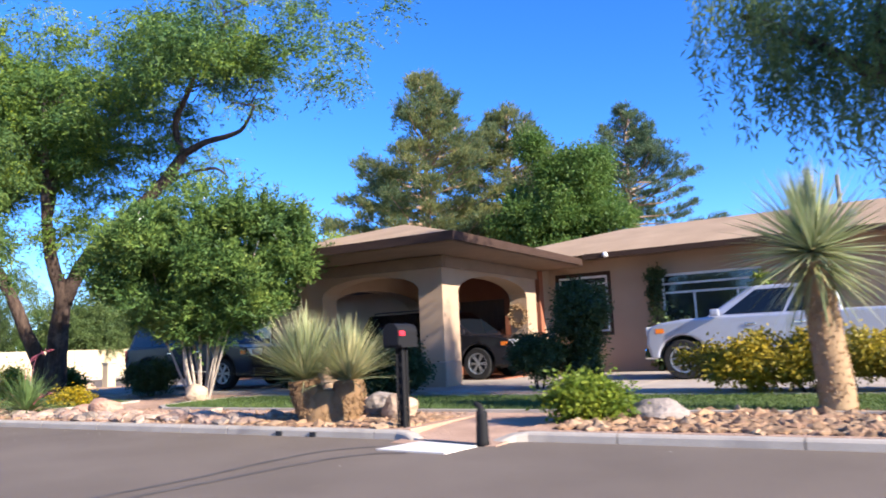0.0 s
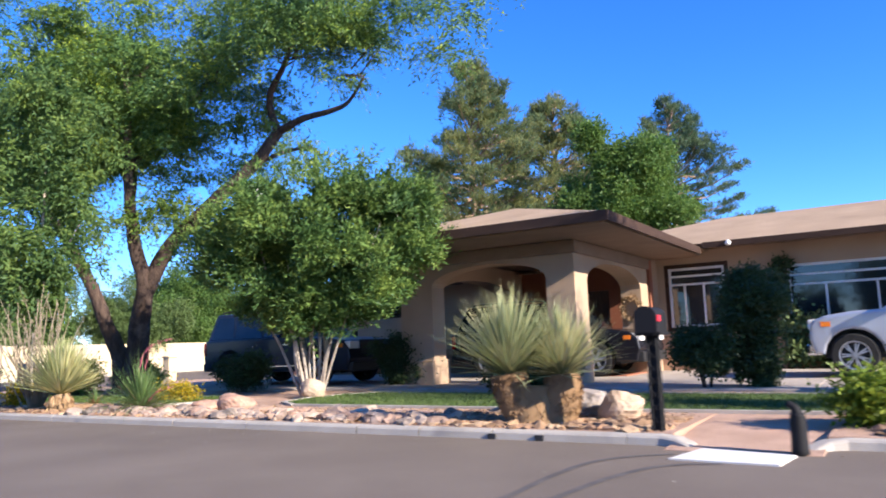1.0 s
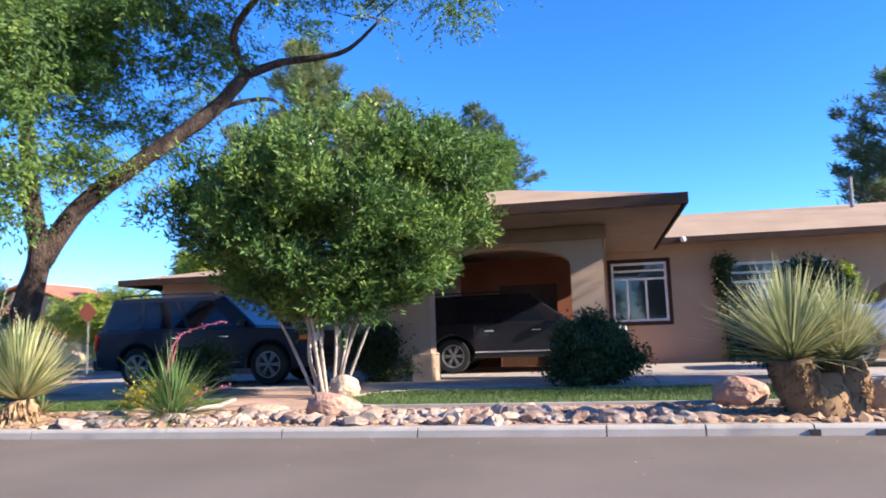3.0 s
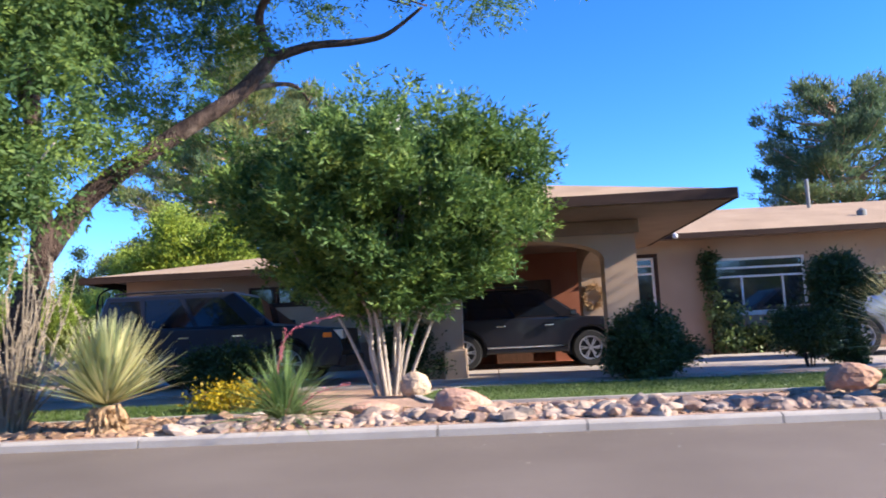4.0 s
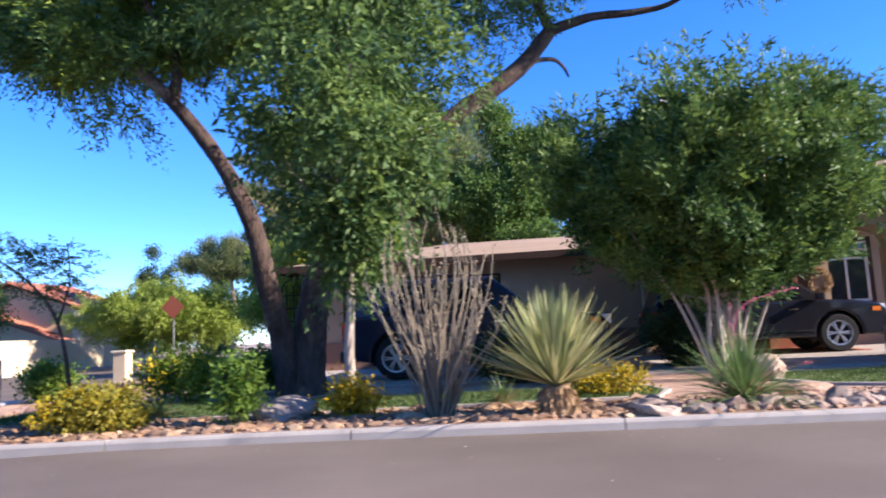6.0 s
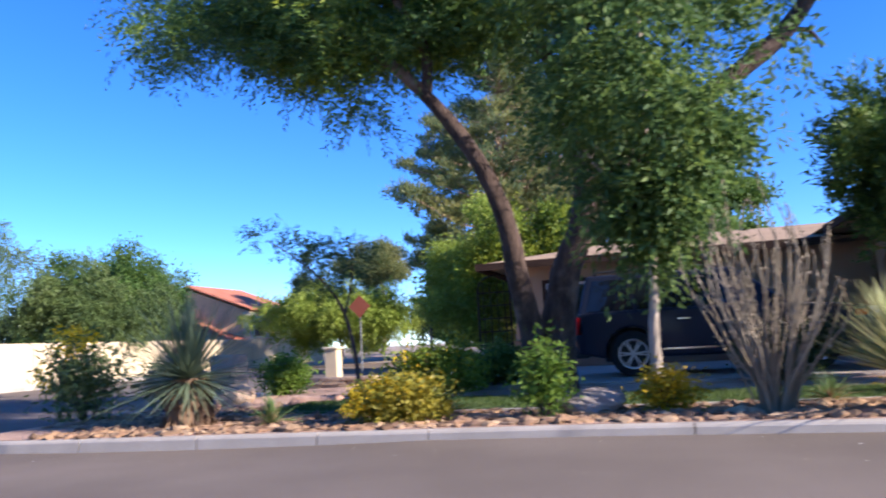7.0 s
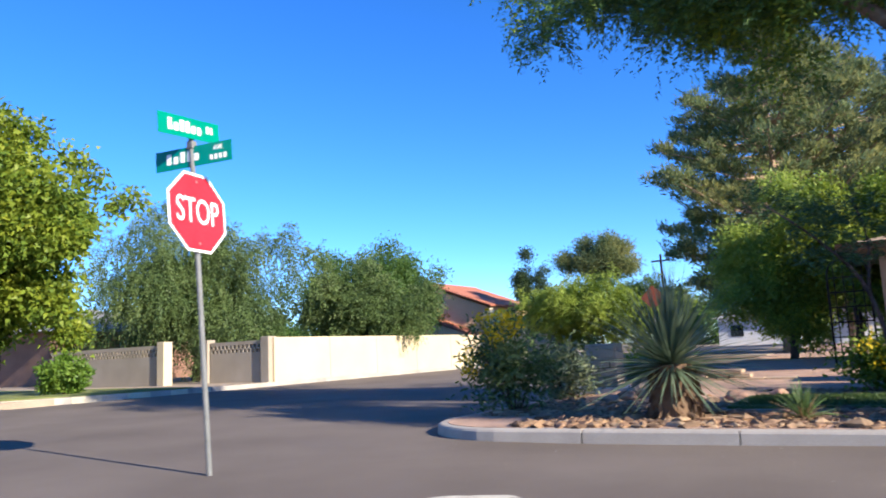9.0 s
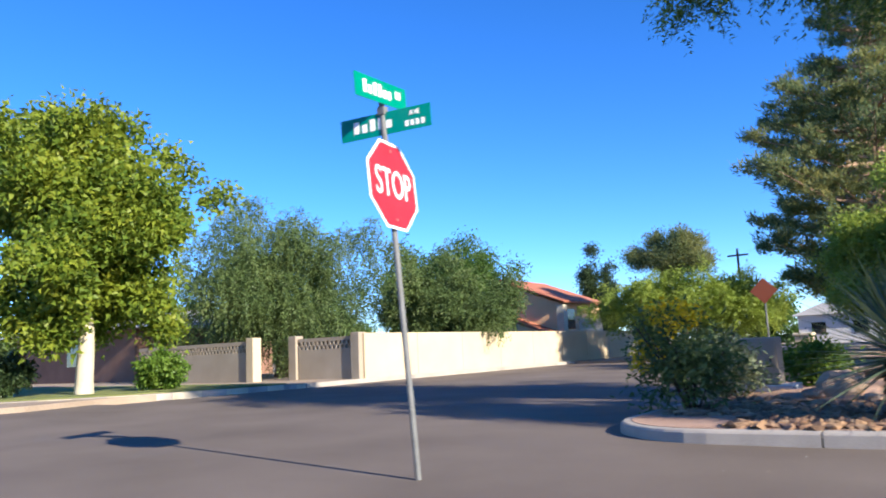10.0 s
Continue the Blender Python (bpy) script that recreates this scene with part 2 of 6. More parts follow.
BLOOM = foliage("coral_bloom", [(0.5, 0.09, 0.14), (0.62, 0.2, 0.24), (0.42, 0.07, 0.15)], 0.3)
YELLOW_BLOOM = foliage("yellow_bloom", [(0.6, 0.42, 0.01), (0.75, 0.55, 0.02)], 0.3)
WHITE_BLOOM = foliage("white_bloom", [(0.75, 0.72, 0.66), (0.8, 0.78, 0.74)], 0.3)
ROCK = varied("river_rock", [(0.3, 0.19, 0.135), (0.38, 0.3, 0.235), (0.24, 0.15, 0.11), (0.44, 0.33, 0.24), (0.2, 0.165, 0.135), (0.36, 0.23, 0.16), (0.48, 0.39, 0.3)], 0.9, "object", 0.8, 14.0)
ROCK_ISLE = varied("rubble", [(0.26, 0.15, 0.085), (0.36, 0.23, 0.13), (0.13, 0.08, 0.05), (0.44, 0.31, 0.19), (0.2, 0.12, 0.075), (0.3, 0.19, 0.12)], 0.9, "island", 0.5, 14.0)
BOULDER = surface("red_boulder", (0.3, 0.17, 0.115), (0.48, 0.3, 0.21), 0.9, 3.0, 22.0, 0.7, depth=0.03)
BOULDER_PALE = surface("pale_boulder", (0.36, 0.255, 0.17), (0.5, 0.375, 0.265), 0.9, 3.0, 22.0, 0.7, depth=0.03)
BOULDER_GREY = surface("grey_boulder", (0.19, 0.16, 0.14), (0.34, 0.29, 0.25), 0.9, 3.0, 22.0, 0.7, depth=0.03)
WALL_CREAM = surface("cream_block", (0.5, 0.405, 0.26), (0.58, 0.475, 0.315), 0.9, 0.8, 60.0, 0.3, depth=0.006)
WALL_GREY = surface("grey_block", (0.28, 0.235, 0.175), (0.38, 0.32, 0.245), 0.9, 1.0, 60.0, 0.4, depth=0.006)
TILE_RED = surface("clay_tile", (0.32, 0.1, 0.056), (0.44, 0.18, 0.105), 0.85, 1.0, 14.0, 0.4, stretch=(1, 1, 1))
PEACH = surface("peach_stucco", (0.6, 0.38, 0.2), (0.7, 0.46, 0.26), 0.9, 0.7, 60.0, 0.3)
BLACK = plain("black_iron", (0.01, 0.01, 0.011), 0.7, 0.0, 0.2)
RED_FLAG = plain("red_flag", (0.6, 0.03, 0.05), 0.45)
SILVER = plain("silver_paint", (0.42, 0.44, 0.5), 0.28, 0.35, 0.5, 0.8)
CHARCOAL = plain("charcoal_paint", (0.011, 0.011, 0.015), 0.25, 0.0, 0.3, 0.25)
NAVY = plain("dark_blue_paint", (0.012, 0.016, 0.03), 0.32, 0.0, 0.25, 0.12)
TYRE = surface("tyre_rubber", (0.012, 0.012, 0.012), (0.025, 0.025, 0.025), 0.85, 8.0, 60.0, 0.2)
RIM = plain("alloy", (0.5, 0.51, 0.53), 0.3, 0.8)
CHROME = plain("chrome", (0.75, 0.75, 0.76), 0.12, 1.0)
CAR_GLASS = plain("car_glass", (0.006, 0.009, 0.014), 0.04, 0.0, 0.5)
LENS = plain("lamp_lens", (0.7, 0.7, 0.68), 0.1, 0.0, 0.8)
AMBER = plain("amber_lens", (0.75, 0.2, 0.02), 0.2)
TAIL = plain("tail_lens", (0.45, 0.01, 0.012), 0.2)
TRIM_BK = plain("black_trim", (0.015, 0.015, 0.016), 0.6)
GALV = surface("galvanised", (0.13, 0.135, 0.13), (0.21, 0.215, 0.21), 0.65, 6.0, 60.0, 0.1, metal=0.3)
SIGN_RED = surface("sign_red", (0.52, 0.018, 0.03), (0.6, 0.03, 0.045), 0.4, 4.0, 40.0, 0.02)
SIGN_WHITE = plain("sign_white", (0.82, 0.82, 0.8), 0.4)
SIGN_GREEN = surface("sign_green", (0.0, 0.19, 0.12), (0.0, 0.23, 0.15), 0.4, 4.0, 40.0, 0.02)
LEAF_PALO = foliage("palo_leaf", [(0.2, 0.28, 0.05), (0.28, 0.36, 0.06), (0.38, 0.44, 0.09)], 0.5, patch=0.5)
PALE_ROOF = surface("pale_roof", (0.3, 0.29, 0.27), (0.4, 0.385, 0.36), 0.9, 1.0, 30.0, 0.3)
SIGN_BLUE = surface("sign_teal", (0.0, 0.17, 0.135), (0.0, 0.2, 0.16), 0.4, 4.0, 40.0, 0.02)
# orange darkened to carry the shade the sign stands in
SIGN_ORANGE = plain("sign_orange", (0.3, 0.075, 0.03), 0.7)
WHITEWASH = surface("whitewash", (0.46, 0.4, 0.28), (0.58, 0.52, 0.38), 0.9, 3.0, 30.0, 0.4)
BRICK_RED = varied("red_paver", [(0.34, 0.12, 0.07), (0.44, 0.18, 0.1), (0.38, 0.15, 0.09)], 0.9)


# ---- building helpers ----
def lie(x):
    """How far the corner ground and its kerb fall away towards the side street."""
    return max(-0.08, min(0.0, 0.0095 * (x + 18.5)))


def road_z(x):
    """The asphalt's height: it falls towards the crossing."""
    return float(np.interp(x, [-40.0, -26.5, -24.3, -22.8, -21.4, -20.2, -18.5], [0.0, -0.05, -0.05, -0.03, 0.0, 0.035, 0.05]))


def part(name, bm, mat, parent=None, label="", smooth=False, kind=""):
    """Links a bmesh as one mesh object under its thing; the bmesh is in the thing's own space."""
    me = bpy.data.meshes.new(name)
    bm.normal_update()
    bm.to_mesh(me)
    bm.free()
    if smooth:
        me.shade_smooth()
    me.materials.append(mat)
    ob = new(name, me)
    if parent:
        ob.parent = parent
    return tagged(ob, label=label, kind=kind)


def thing(name, at, label, category, group="", turn=0.0, kind=""):
    ob = new(name)
    ob.empty_display_size = 0.2
    if abs(at[2] - 0.15) < 0.02 and at[0] > -27 and at[1] < 13:
        at = (at[0], at[1], at[2] + lie(at[0]))
    ob.matrix_basis = pose(*at, 0, 0, turn)
    return tagged(ob, label, category, group, kind)


def box(bm, x0, x1, y0, y1, z0, z1, bevel=0.0, seg=1):
    made = bmesh.ops.create_cube(bm, size=1.0)["verts"]
    for v in made:
        v.co = Vector((x0 + (v.co.x + 0.5) * (x1 - x0), y0 + (v.co.y + 0.5) * (y1 - y0), z0 + (v.co.z + 0.5) * (z1 - z0)))
    if bevel:
        edges = list({e for v in made for e in v.link_edges})
        bmesh.ops.bevel(bm, geom=edges, offset=bevel, segments=seg, affect="EDGES", profile=0.7)
    return bm


def boxed(x0, x1, y0, y1, z0, z1, bevel=0.0, seg=1):
    return box(bmesh.new(), x0, x1, y0, y1, z0, z1, bevel, seg)


def slab(outline, z0, z1, axis="z", bevel=0.0, seg=2):
    """A flat outline with thickness. axis z: outline in x, y; axis y: outline in x, z; axis x: outline in y, z."""
    bm = bmesh.new()
    put = {"z": lambda a, b, c: (a, b, c), "y": lambda a, b, c: (a, c, b), "x": lambda a, b, c: (c, a, b)}[axis]
    low = [bm.verts.new(put(a, b, z0)) for a, b in outline]
    high = [bm.verts.new(put(a, b, z1)) for a, b in outline]
    bm.faces.new(low)
    top = bm.faces.new(high)
    n = len(outline)
    for i in range(n):
        bm.faces.new((low[i], low[(i + 1) % n], high[(i + 1) % n], high[i]))
    bmesh.ops.recalc_face_normals(bm, faces=bm.faces)
    if bevel:
        rims = [e for e in bm.edges if (e.verts[0] in low) == (e.verts[1] in low)]
        bmesh.ops.bevel(bm, geom=rims, offset=bevel, segments=seg, affect="EDGES", profile=0.6)
    return bm


def tube(bm, pts, radii, seg=8, wobble=0.0, rng=None):
    """A tapered limb along points."""
    pts = [Vector(p) for p in pts]
    rings = []
    side = None
    for i, p in enumerate(pts):
        ahead = (pts[min(i + 1, len(pts) - 1)] - pts[max(i - 1, 0)]).normalized()
        side = ahead.orthogonal().normalized() if side is None else (side - ahead * side.dot(ahead)).normalized()
        up = ahead.cross(side)
        ring = []
        for k in range(seg):
            a = 2 * math.pi * k / seg
            r = radii[i] * (1 + (rng.uniform(-wobble, wobble) if wobble else 0))
            ring.append(bm.verts.new(p + (side * math.cos(a) + up * math.sin(a)) * r))
        rings.append(ring)
    for a, b in zip(rings, rings[1:]):
        for k in range(seg):
            bm.faces.new((a[k], a[(k + 1) % seg], b[(k + 1) % seg], b[k]))
    bm.faces.new(list(reversed(rings[0])))
    bm.faces.new(rings[-1])
    return bm


def curve_pts(pts, n=4):
    """Points along a smooth curve through the given ones."""
    pts = [Vector(p) for p in pts]
    out = []
    for i in range(len(pts) - 1):
        p0, p1, p2, p3 = pts[max(i - 1, 0)], pts[i], pts[i + 1], pts[min(i + 2, len(pts) - 1)]
        for k in range(n):
            t = k / n
            out.append(0.5 * (2 * p1 + (p2 - p0) * t + (2 * p0 - 5 * p1 + 4 * p2 - p3) * t * t + (3 * p1 - p0 - 3 * p2 + p3) * t**3))
    return out + [pts[-1]]


def limb(pts, r0, r1, n=5, seg=9, wobble=0.05, seed=1):
    rng = random.Random(seed)
    path = curve_pts(pts, n)
    m = len(path) - 1
    return tube(bmesh.new(), path, [r0 + (r1 - r0) * (i / m) ** 0.8 for i in range(m + 1)], seg, wobble, rng)


def quads_mesh(name, verts, mat, parent, label="", corners=4):
    """Loose faces of a fixed number of corners, from one array of points."""
    count = len(verts) // corners
    me = bpy.data.meshes.new(name)
    me.vertices.add(len(verts))
    me.vertices.foreach_set("co", np.asarray(verts, np.float32).ravel())
    me.loops.add(count * corners)
    me.loops.foreach_set("vertex_index", np.arange(count * corners, dtype=np.int32))
    me.polygons.add(count)
    me.polygons.foreach_set("loop_start", np.arange(0, count * corners, corners, dtype=np.int32))
    me.update(calc_edges=True)
    me.materials.append(mat)
    ob = new(name, me)
    if parent:
        ob.parent = parent
    return tagged(ob, label=label)


def unit(v):
    return v / np.maximum(np.linalg.norm(v, axis=-1, keepdims=True), 1e-9)


def leaf_quads(at, way, length, width, rng, lift=0.4):
    """Pointed leaves from each place along its way."""
    n = len(at)
    way = unit(way)
    side = unit(np.cross(way, unit(rng.normal(size=(n, 3)) + [0, 0, lift])))
    L = (length * rng.uniform(0.65, 1.3, (n, 1)))
    W = (width * rng.uniform(0.7, 1.25, (n, 1))) * 0.5
    mid = at + way * L * 0.45
    return np.stack([at, mid + side * W, at + way * L, mid - side * W], 1).reshape(-1, 3)


def leaf_tris(at, way, length, width, rng, lift=0.4):
    """Plain three-cornered leaves, for crowns seen from further off."""
    n = len(at)
    way = unit(way)
    side = unit(np.cross(way, unit(rng.normal(size=(n, 3)) + [0, 0, lift])))
    L = (length * rng.uniform(0.65, 1.3, (n, 1)))
    W = (width * rng.uniform(0.7, 1.25, (n, 1))) * 0.5
    root = at + way * L * 0.25
    return np.stack([root + side * W, at + way * L, root - side * W], 1).reshape(-1, 3)


def clumps(blobs, count, rng, shell=2.4):
    """Places within ellipsoids, denser towards their skin, with the way outwards."""
    vol = np.array([b[3] * b[4] * b[5] for b in blobs]) ** 0.8
    pick = rng.choice(len(blobs), count, p=vol / vol.sum())
    b = np.array(blobs)[pick]
    d = unit(rng.normal(size=(count, 3)))
    r = rng.uniform(0, 1, (count, 1)) ** (1 / shell)
    return b[:, :3] + d * r * b[:, 3:6], d


def crown(parent, blobs, count, each, spread, length, width, mat, seed, droop=0.0, name="crown", label="", shell=2.4, flat=1.0, tri=False):
    """Leaves in many small clumps, with gaps between."""
    rng = np.random.default_rng(seed)
    at, out = clumps(blobs, count, rng, shell)
    at, out = np.repeat(at, each, 0), np.repeat(out, each, 0)
    off = rng.normal(size=at.shape) * spread * [1, 1, flat]
    way = out * 0.6 + rng.normal(size=at.shape) * 0.7 + [0, 0, -droop]
    return quads_mesh(name, (leaf_tris if tri else leaf_quads)(at + off, way, length, width, rng), mat, parent, label, 3 if tri else 4)


def fronds(parent, blobs, count, reach, leaflets, length, width, mat, seed, droop=0.3, lift=0.0, name="crown", label="", shell=1.5, splay=1.0, start=0.08, heart=None, level=1.0, tri=False):
    """Leaves set in two rows along thin arching twigs, so that the crown reads as many small sprays."""
    rng = np.random.default_rng(seed)
    at, out = clumps(blobs, count, rng, shell)
    if heart is not None:
        out = unit(at - np.array(heart))
    way = unit((out * 0.7 + rng.normal(size=at.shape) * 0.6) * [1, 1, level] + [0, 0, lift])
    L = reach * rng.uniform(0.5, 1.3, (count, 1))
    s = (start + (1 - start) * (np.arange(leaflets) + 0.5) / leaflets)[None, :, None]
    sag = rng.uniform(0.3, 1.5, (count, 1)) * droop
    pts = at[:, None] + way[:, None] * (L[:, None] * s) - np.array([0, 0, 1.0]) * (sag * L)[:, None] * s * s
    along = way[:, None] - np.array([0, 0, 1.0]) * (2 * sag)[:, None] * s
    side = unit(np.cross(way, unit(rng.normal(size=at.shape) * 0.5 + [0, 0, 1])))[:, None] * np.where(np.arange(leaflets) % 2, 1.0, -1.0)[None, :, None]
    turn = side * splay + along * 0.7 + rng.normal(size=pts.shape) * 0.35
    jog = rng.normal(size=pts.shape) * length * 0.25
    leaves = (leaf_tris if tri else leaf_quads)((pts + jog).reshape(-1, 3), turn.reshape(-1, 3), length, width, rng)
    return quads_mesh(name, leaves, mat, parent, label, 3 if tri else 4)


def rosette(parent, centre, count, length, width, mat, seed, low=-10, high=88, droop=0.15, name="rosette", label="", power=1.0):
    """Stiff narrow blades that radiate from a heart, each of three faces."""
    rng = np.random.default_rng(seed)
    az = rng.uniform(0, 2 * np.pi, count)
    el = np.radians(low + (high - low) * rng.uniform(0, 1, count) ** power)
    d = np.stack([np.cos(az) * np.cos(el), np.sin(az) * np.cos(el), np.sin(el)], 1)
    side = unit(np.stack([-np.sin(az), np.cos(az), rng.normal(size=count) * 0.3], 1))
    L = (length * rng.uniform(0.6, 1.15, (count, 1)))
    c = np.array(centre) + d * 0.05
    stops = (0.0, 0.35, 0.7, 1.0)
    sag = rng.uniform(0.3, 1.6, (count, 1)) * droop
    mids = [c + d * L * s - np.array([0, 0, 1]) * sag * L * s * s for s in stops]
    half = [width * 0.6, width * 0.5, width * 0.34, width * 0.04]
    me_verts = np.concatenate([np.stack([mids[i] - side * half[i], mids[i] + side * half[i]], 1) for i in range(4)], 1)
    me = bpy.data.meshes.new(name)
    base = (np.arange(count) * 8)[:, None, None]
    quad = np.array([[0, 1, 3, 2], [2, 3, 5, 4], [4, 5, 7, 6]])
    faces = (base + quad).reshape(-1, 4)
    me.vertices.add(count * 8)
    me.vertices.foreach_set("co", me_verts.astype(np.float32).ravel())
    me.loops.add(len(faces) * 4)
    me.loops.foreach_set("vertex_index", faces.astype(np.int32).ravel())
    me.polygons.add(len(faces))
    me.polygons.foreach_set("loop_start", np.arange(0, len(faces) * 4, 4, dtype=np.int32))
    me.update(calc_edges=True)
    me.materials.append(mat)
    ob = new(name, me)
    ob.parent = parent
    return tagged(ob, label=label)


def stone_bm(rx, ry, rz, seed, detail=2, rough=0.18, sunk=0.25):
    """An uneven stone that sits a little in the ground."""
    bm = bmesh.new()
    bmesh.ops.create_icosphere(bm, subdivisions=detail, radius=1.0)
    for v in bm.verts:
        p = v.co.copy()
        k = 1 + rough * noise.noise(p * 1.1 + Vector((seed * 3.7, seed, 0))) * 2 + rough * 0.6 * noise.noise(p * 2.7 + Vector((0, seed * 2.1, 5)))
        v.co = Vector((p.x * rx, p.y * ry, p.z * rz)) * k
        v.co.z += rz * (1 - 2 * sunk)
        if v.co.z < -0.06:
            v.co.z = -0.06
    return bm


# ---- ground, roads, kerbs ----
def sheet(name, x0, x1, y0, y1, z, mat, thick=0.1):
    return part(name, boxed(x0, x1, y0, y1, z - thick, z), mat, kind="structure")


tagged(part("ground", boxed(-900, 900, -900, 900, -0.5, -0.06), EARTH, kind="structure"), "pale dry desert earth reaching to the horizon", "ground")


def road_bm(x0, x1, y0, y1):
    """A thin slab of asphalt that follows the road's fall."""
    xs = [x0] + [x for x in (-40.0, -26.5, -24.3, -22.8, -21.4, -20.2, -18.5) if x0 < x < x1] + [x1]
    return slab([(x, road_z(x)) for x in xs] + [(x, -0.1) for x in reversed(xs)], y0, y1, "y")


road = tagged(part("road", road_bm(-130, 90, -12.5, 3.0), ASPHALT, kind="structure"), "worn grey asphalt residential street with faint cracks", "road")
tagged(part("side_road", road_bm(-40.4, -26.2, 3.0, 28.5), ASPHALT, kind="structure"), "grey asphalt side street running beside a cream wall", "road")

NOSE = [(-25.3 - 1.3 * math.sin(a), 1.3 - 1.3 * math.cos(a)) for a in [radians(d) for d in range(0, 91, 10)]]


def inset(pts, d):
    """The path moved to its left by d."""
    out = []
    for i, p in enumerate(pts):
        a, b = Vector(pts[max(i - 1, 0)]), Vector(pts[min(i + 1, len(pts) - 1)])
        t = (b - a).normalized()
        out.append((p[0] - t.y * d, p[1] + t.x * d))
    return out


def sweep(path, profile, tops=None):
    """A profile (distance to the right of the path, height) carried along a path; tops: how high it stands at each point."""
    bm = bmesh.new()
    rings = []
    lines = [inset(path, -d) for d, _ in profile]
    for i in range(len(path)):
        drop = lie(path[i][0]) if path[i][0] > -30 else 0.0
        f = 1.0 if tops is None else tops[i]
        rings.append([bm.verts.new((*lines[k][i], profile[k][1] * (f if profile[k][1] > 0 else 1.0) + drop)) for k in range(len(profile))])
    n = len(profile)
    for a, b in zip(rings, rings[1:]):
        for k in range(n):
            bm.faces.new((a[k], a[(k + 1) % n], b[(k + 1) % n], b[k]))
    bm.faces.new(rings[0])
    bm.faces.new(list(reversed(rings[-1])))
    bmesh.ops.recalc_face_normals(bm, faces=bm.faces)
    return bm


# kerbs run from right to left, so the yard lies on the right of the path
KERB_PROFILE = [(0.0, -0.04), (0.015, 0.115), (0.03, 0.135), (0.05, 0.145), (0.16, 0.145), (0.16, -0.04)]


def kerb_run(name, label, joints):
    """Kerb blocks, one for each stretch between joints."""
    k = thing(name, (0, 0, 0), label, "kerb", kind="structure")
    for seg in joints:
        part("kerb_block", sweep(seg, KERB_PROFILE), CONCRETE, k)
    return k


# the ends beside the footpath run down to the asphalt
ramp_left = [(-5.3, -0.12), (-5.36, -0.1), (-5.46, -0.05), (-5.6, -0.01), (-5.9, 0.0)]
ramp_right = [(-3.2, 0.16), (-3.9, 0.16), (-4.1, 0.15), (-4.2, 0.1), (-4.27, 0.0), (-4.3, -0.08)]
cuts = [-5.9, -7.31, -8.21, -9.08, -10.87, -12.28, -15.2, -17.74, -20.19, -21.37, -22.77, -24.29]
segs = []
for a, b in zip(cuts, cuts[1:]):
    segs.append([(a - 0.007, 0.0), ((a + b) / 2, 0.0), (b + 0.007, 0.0)])
segs.append([(-24.3, 0.0)] + NOSE)
for a in range(6):
    y = 1.32 + a * 3.0
    segs.append([(-26.6, y), (-26.6, y + 2.98)])
segs.append([(-26.6, 19.32), (-26.6, 28.5)])
kerb_a = kerb_run("kerb", "pale concrete kerb with dark joints along the planted bed", segs)
part("kerb_block", sweep(ramp_left, KERB_PROFILE, [0.4, 0.62, 0.88, 1.0, 1.0]), CONCRETE, kerb_a)
segs = []
for a in np.arange(40.0, -3.2, -1.6):
    segs.append([(float(a), 0.16), (float(a) - 1.586, 0.16)])
kerb_b = kerb_run("kerb", "pale concrete kerb beside the gravel footpath opening", segs)
part("kerb_block", sweep(ramp_right, KERB_PROFILE, [1.0, 1.0, 1.0, 0.85, 0.6, 0.38]), CONCRETE, kerb_b)

# planted bed on the corner, and the yard behind
yard_out = [(-5.5, 60.0), (-5.5, 0.13), (-18.5, 0.14), (-18.5, 60.0)]
yard = tagged(part("yard_ground", slab(list(reversed(yard_out)), -0.05, 0.15), DIRT, kind="structure"), "pinkish decomposed granite garden ground behind the kerb", "ground")
west_out = [(-18.5, 60.0), (-18.5, 0.14), (-25.3, 0.14)]
west_out += [(-25.3 - 1.16 * math.sin(radians(d)), 1.3 - 1.16 * math.cos(radians(d))) for d in range(10, 91, 10)] + [(-26.46, 60.0)]
west_bm = slab(list(reversed(west_out)), -0.2, 0.15)
for v in west_bm.verts:
    v.co.z += 0.0095 * (v.co.x + 18.5)
tagged(part("yard_ground", west_bm, DIRT, kind="structure"), "pinkish granite ground falling gently to the corner", "ground")
yard_r_out = [(-4.25, 0.24), (40.0, 0.3), (40.0, 60.0), (-4.25, 60.0)]
yard_r = tagged(part("yard_ground", slab(yard_r_out, -0.05, 0.15), DIRT, kind="structure"), "pinkish granite garden ground beside the footpath", "ground")
path_bm = slab([(-0.25, -0.05), (60.0, -0.05), (60.0, 0.148), (2.0, 0.148), (0.9, 0.12), (-0.25, 0.056)], -5.495, -4.255, "x")
tagged(part("footpath", path_bm, DIRT, kind="structure"), "pinkish gravel footpath rising from the street", "path")
apron = slab([(-5.32, -0.74), (-4.5, -0.8), (-4.44, -0.3), (-5.2, -0.12)], 0.0, 0.066, bevel=0.006)
tagged(part("apron", apron, WHITE_CONC, kind="structure"), "bright white concrete slab at the footpath's foot", "apron")


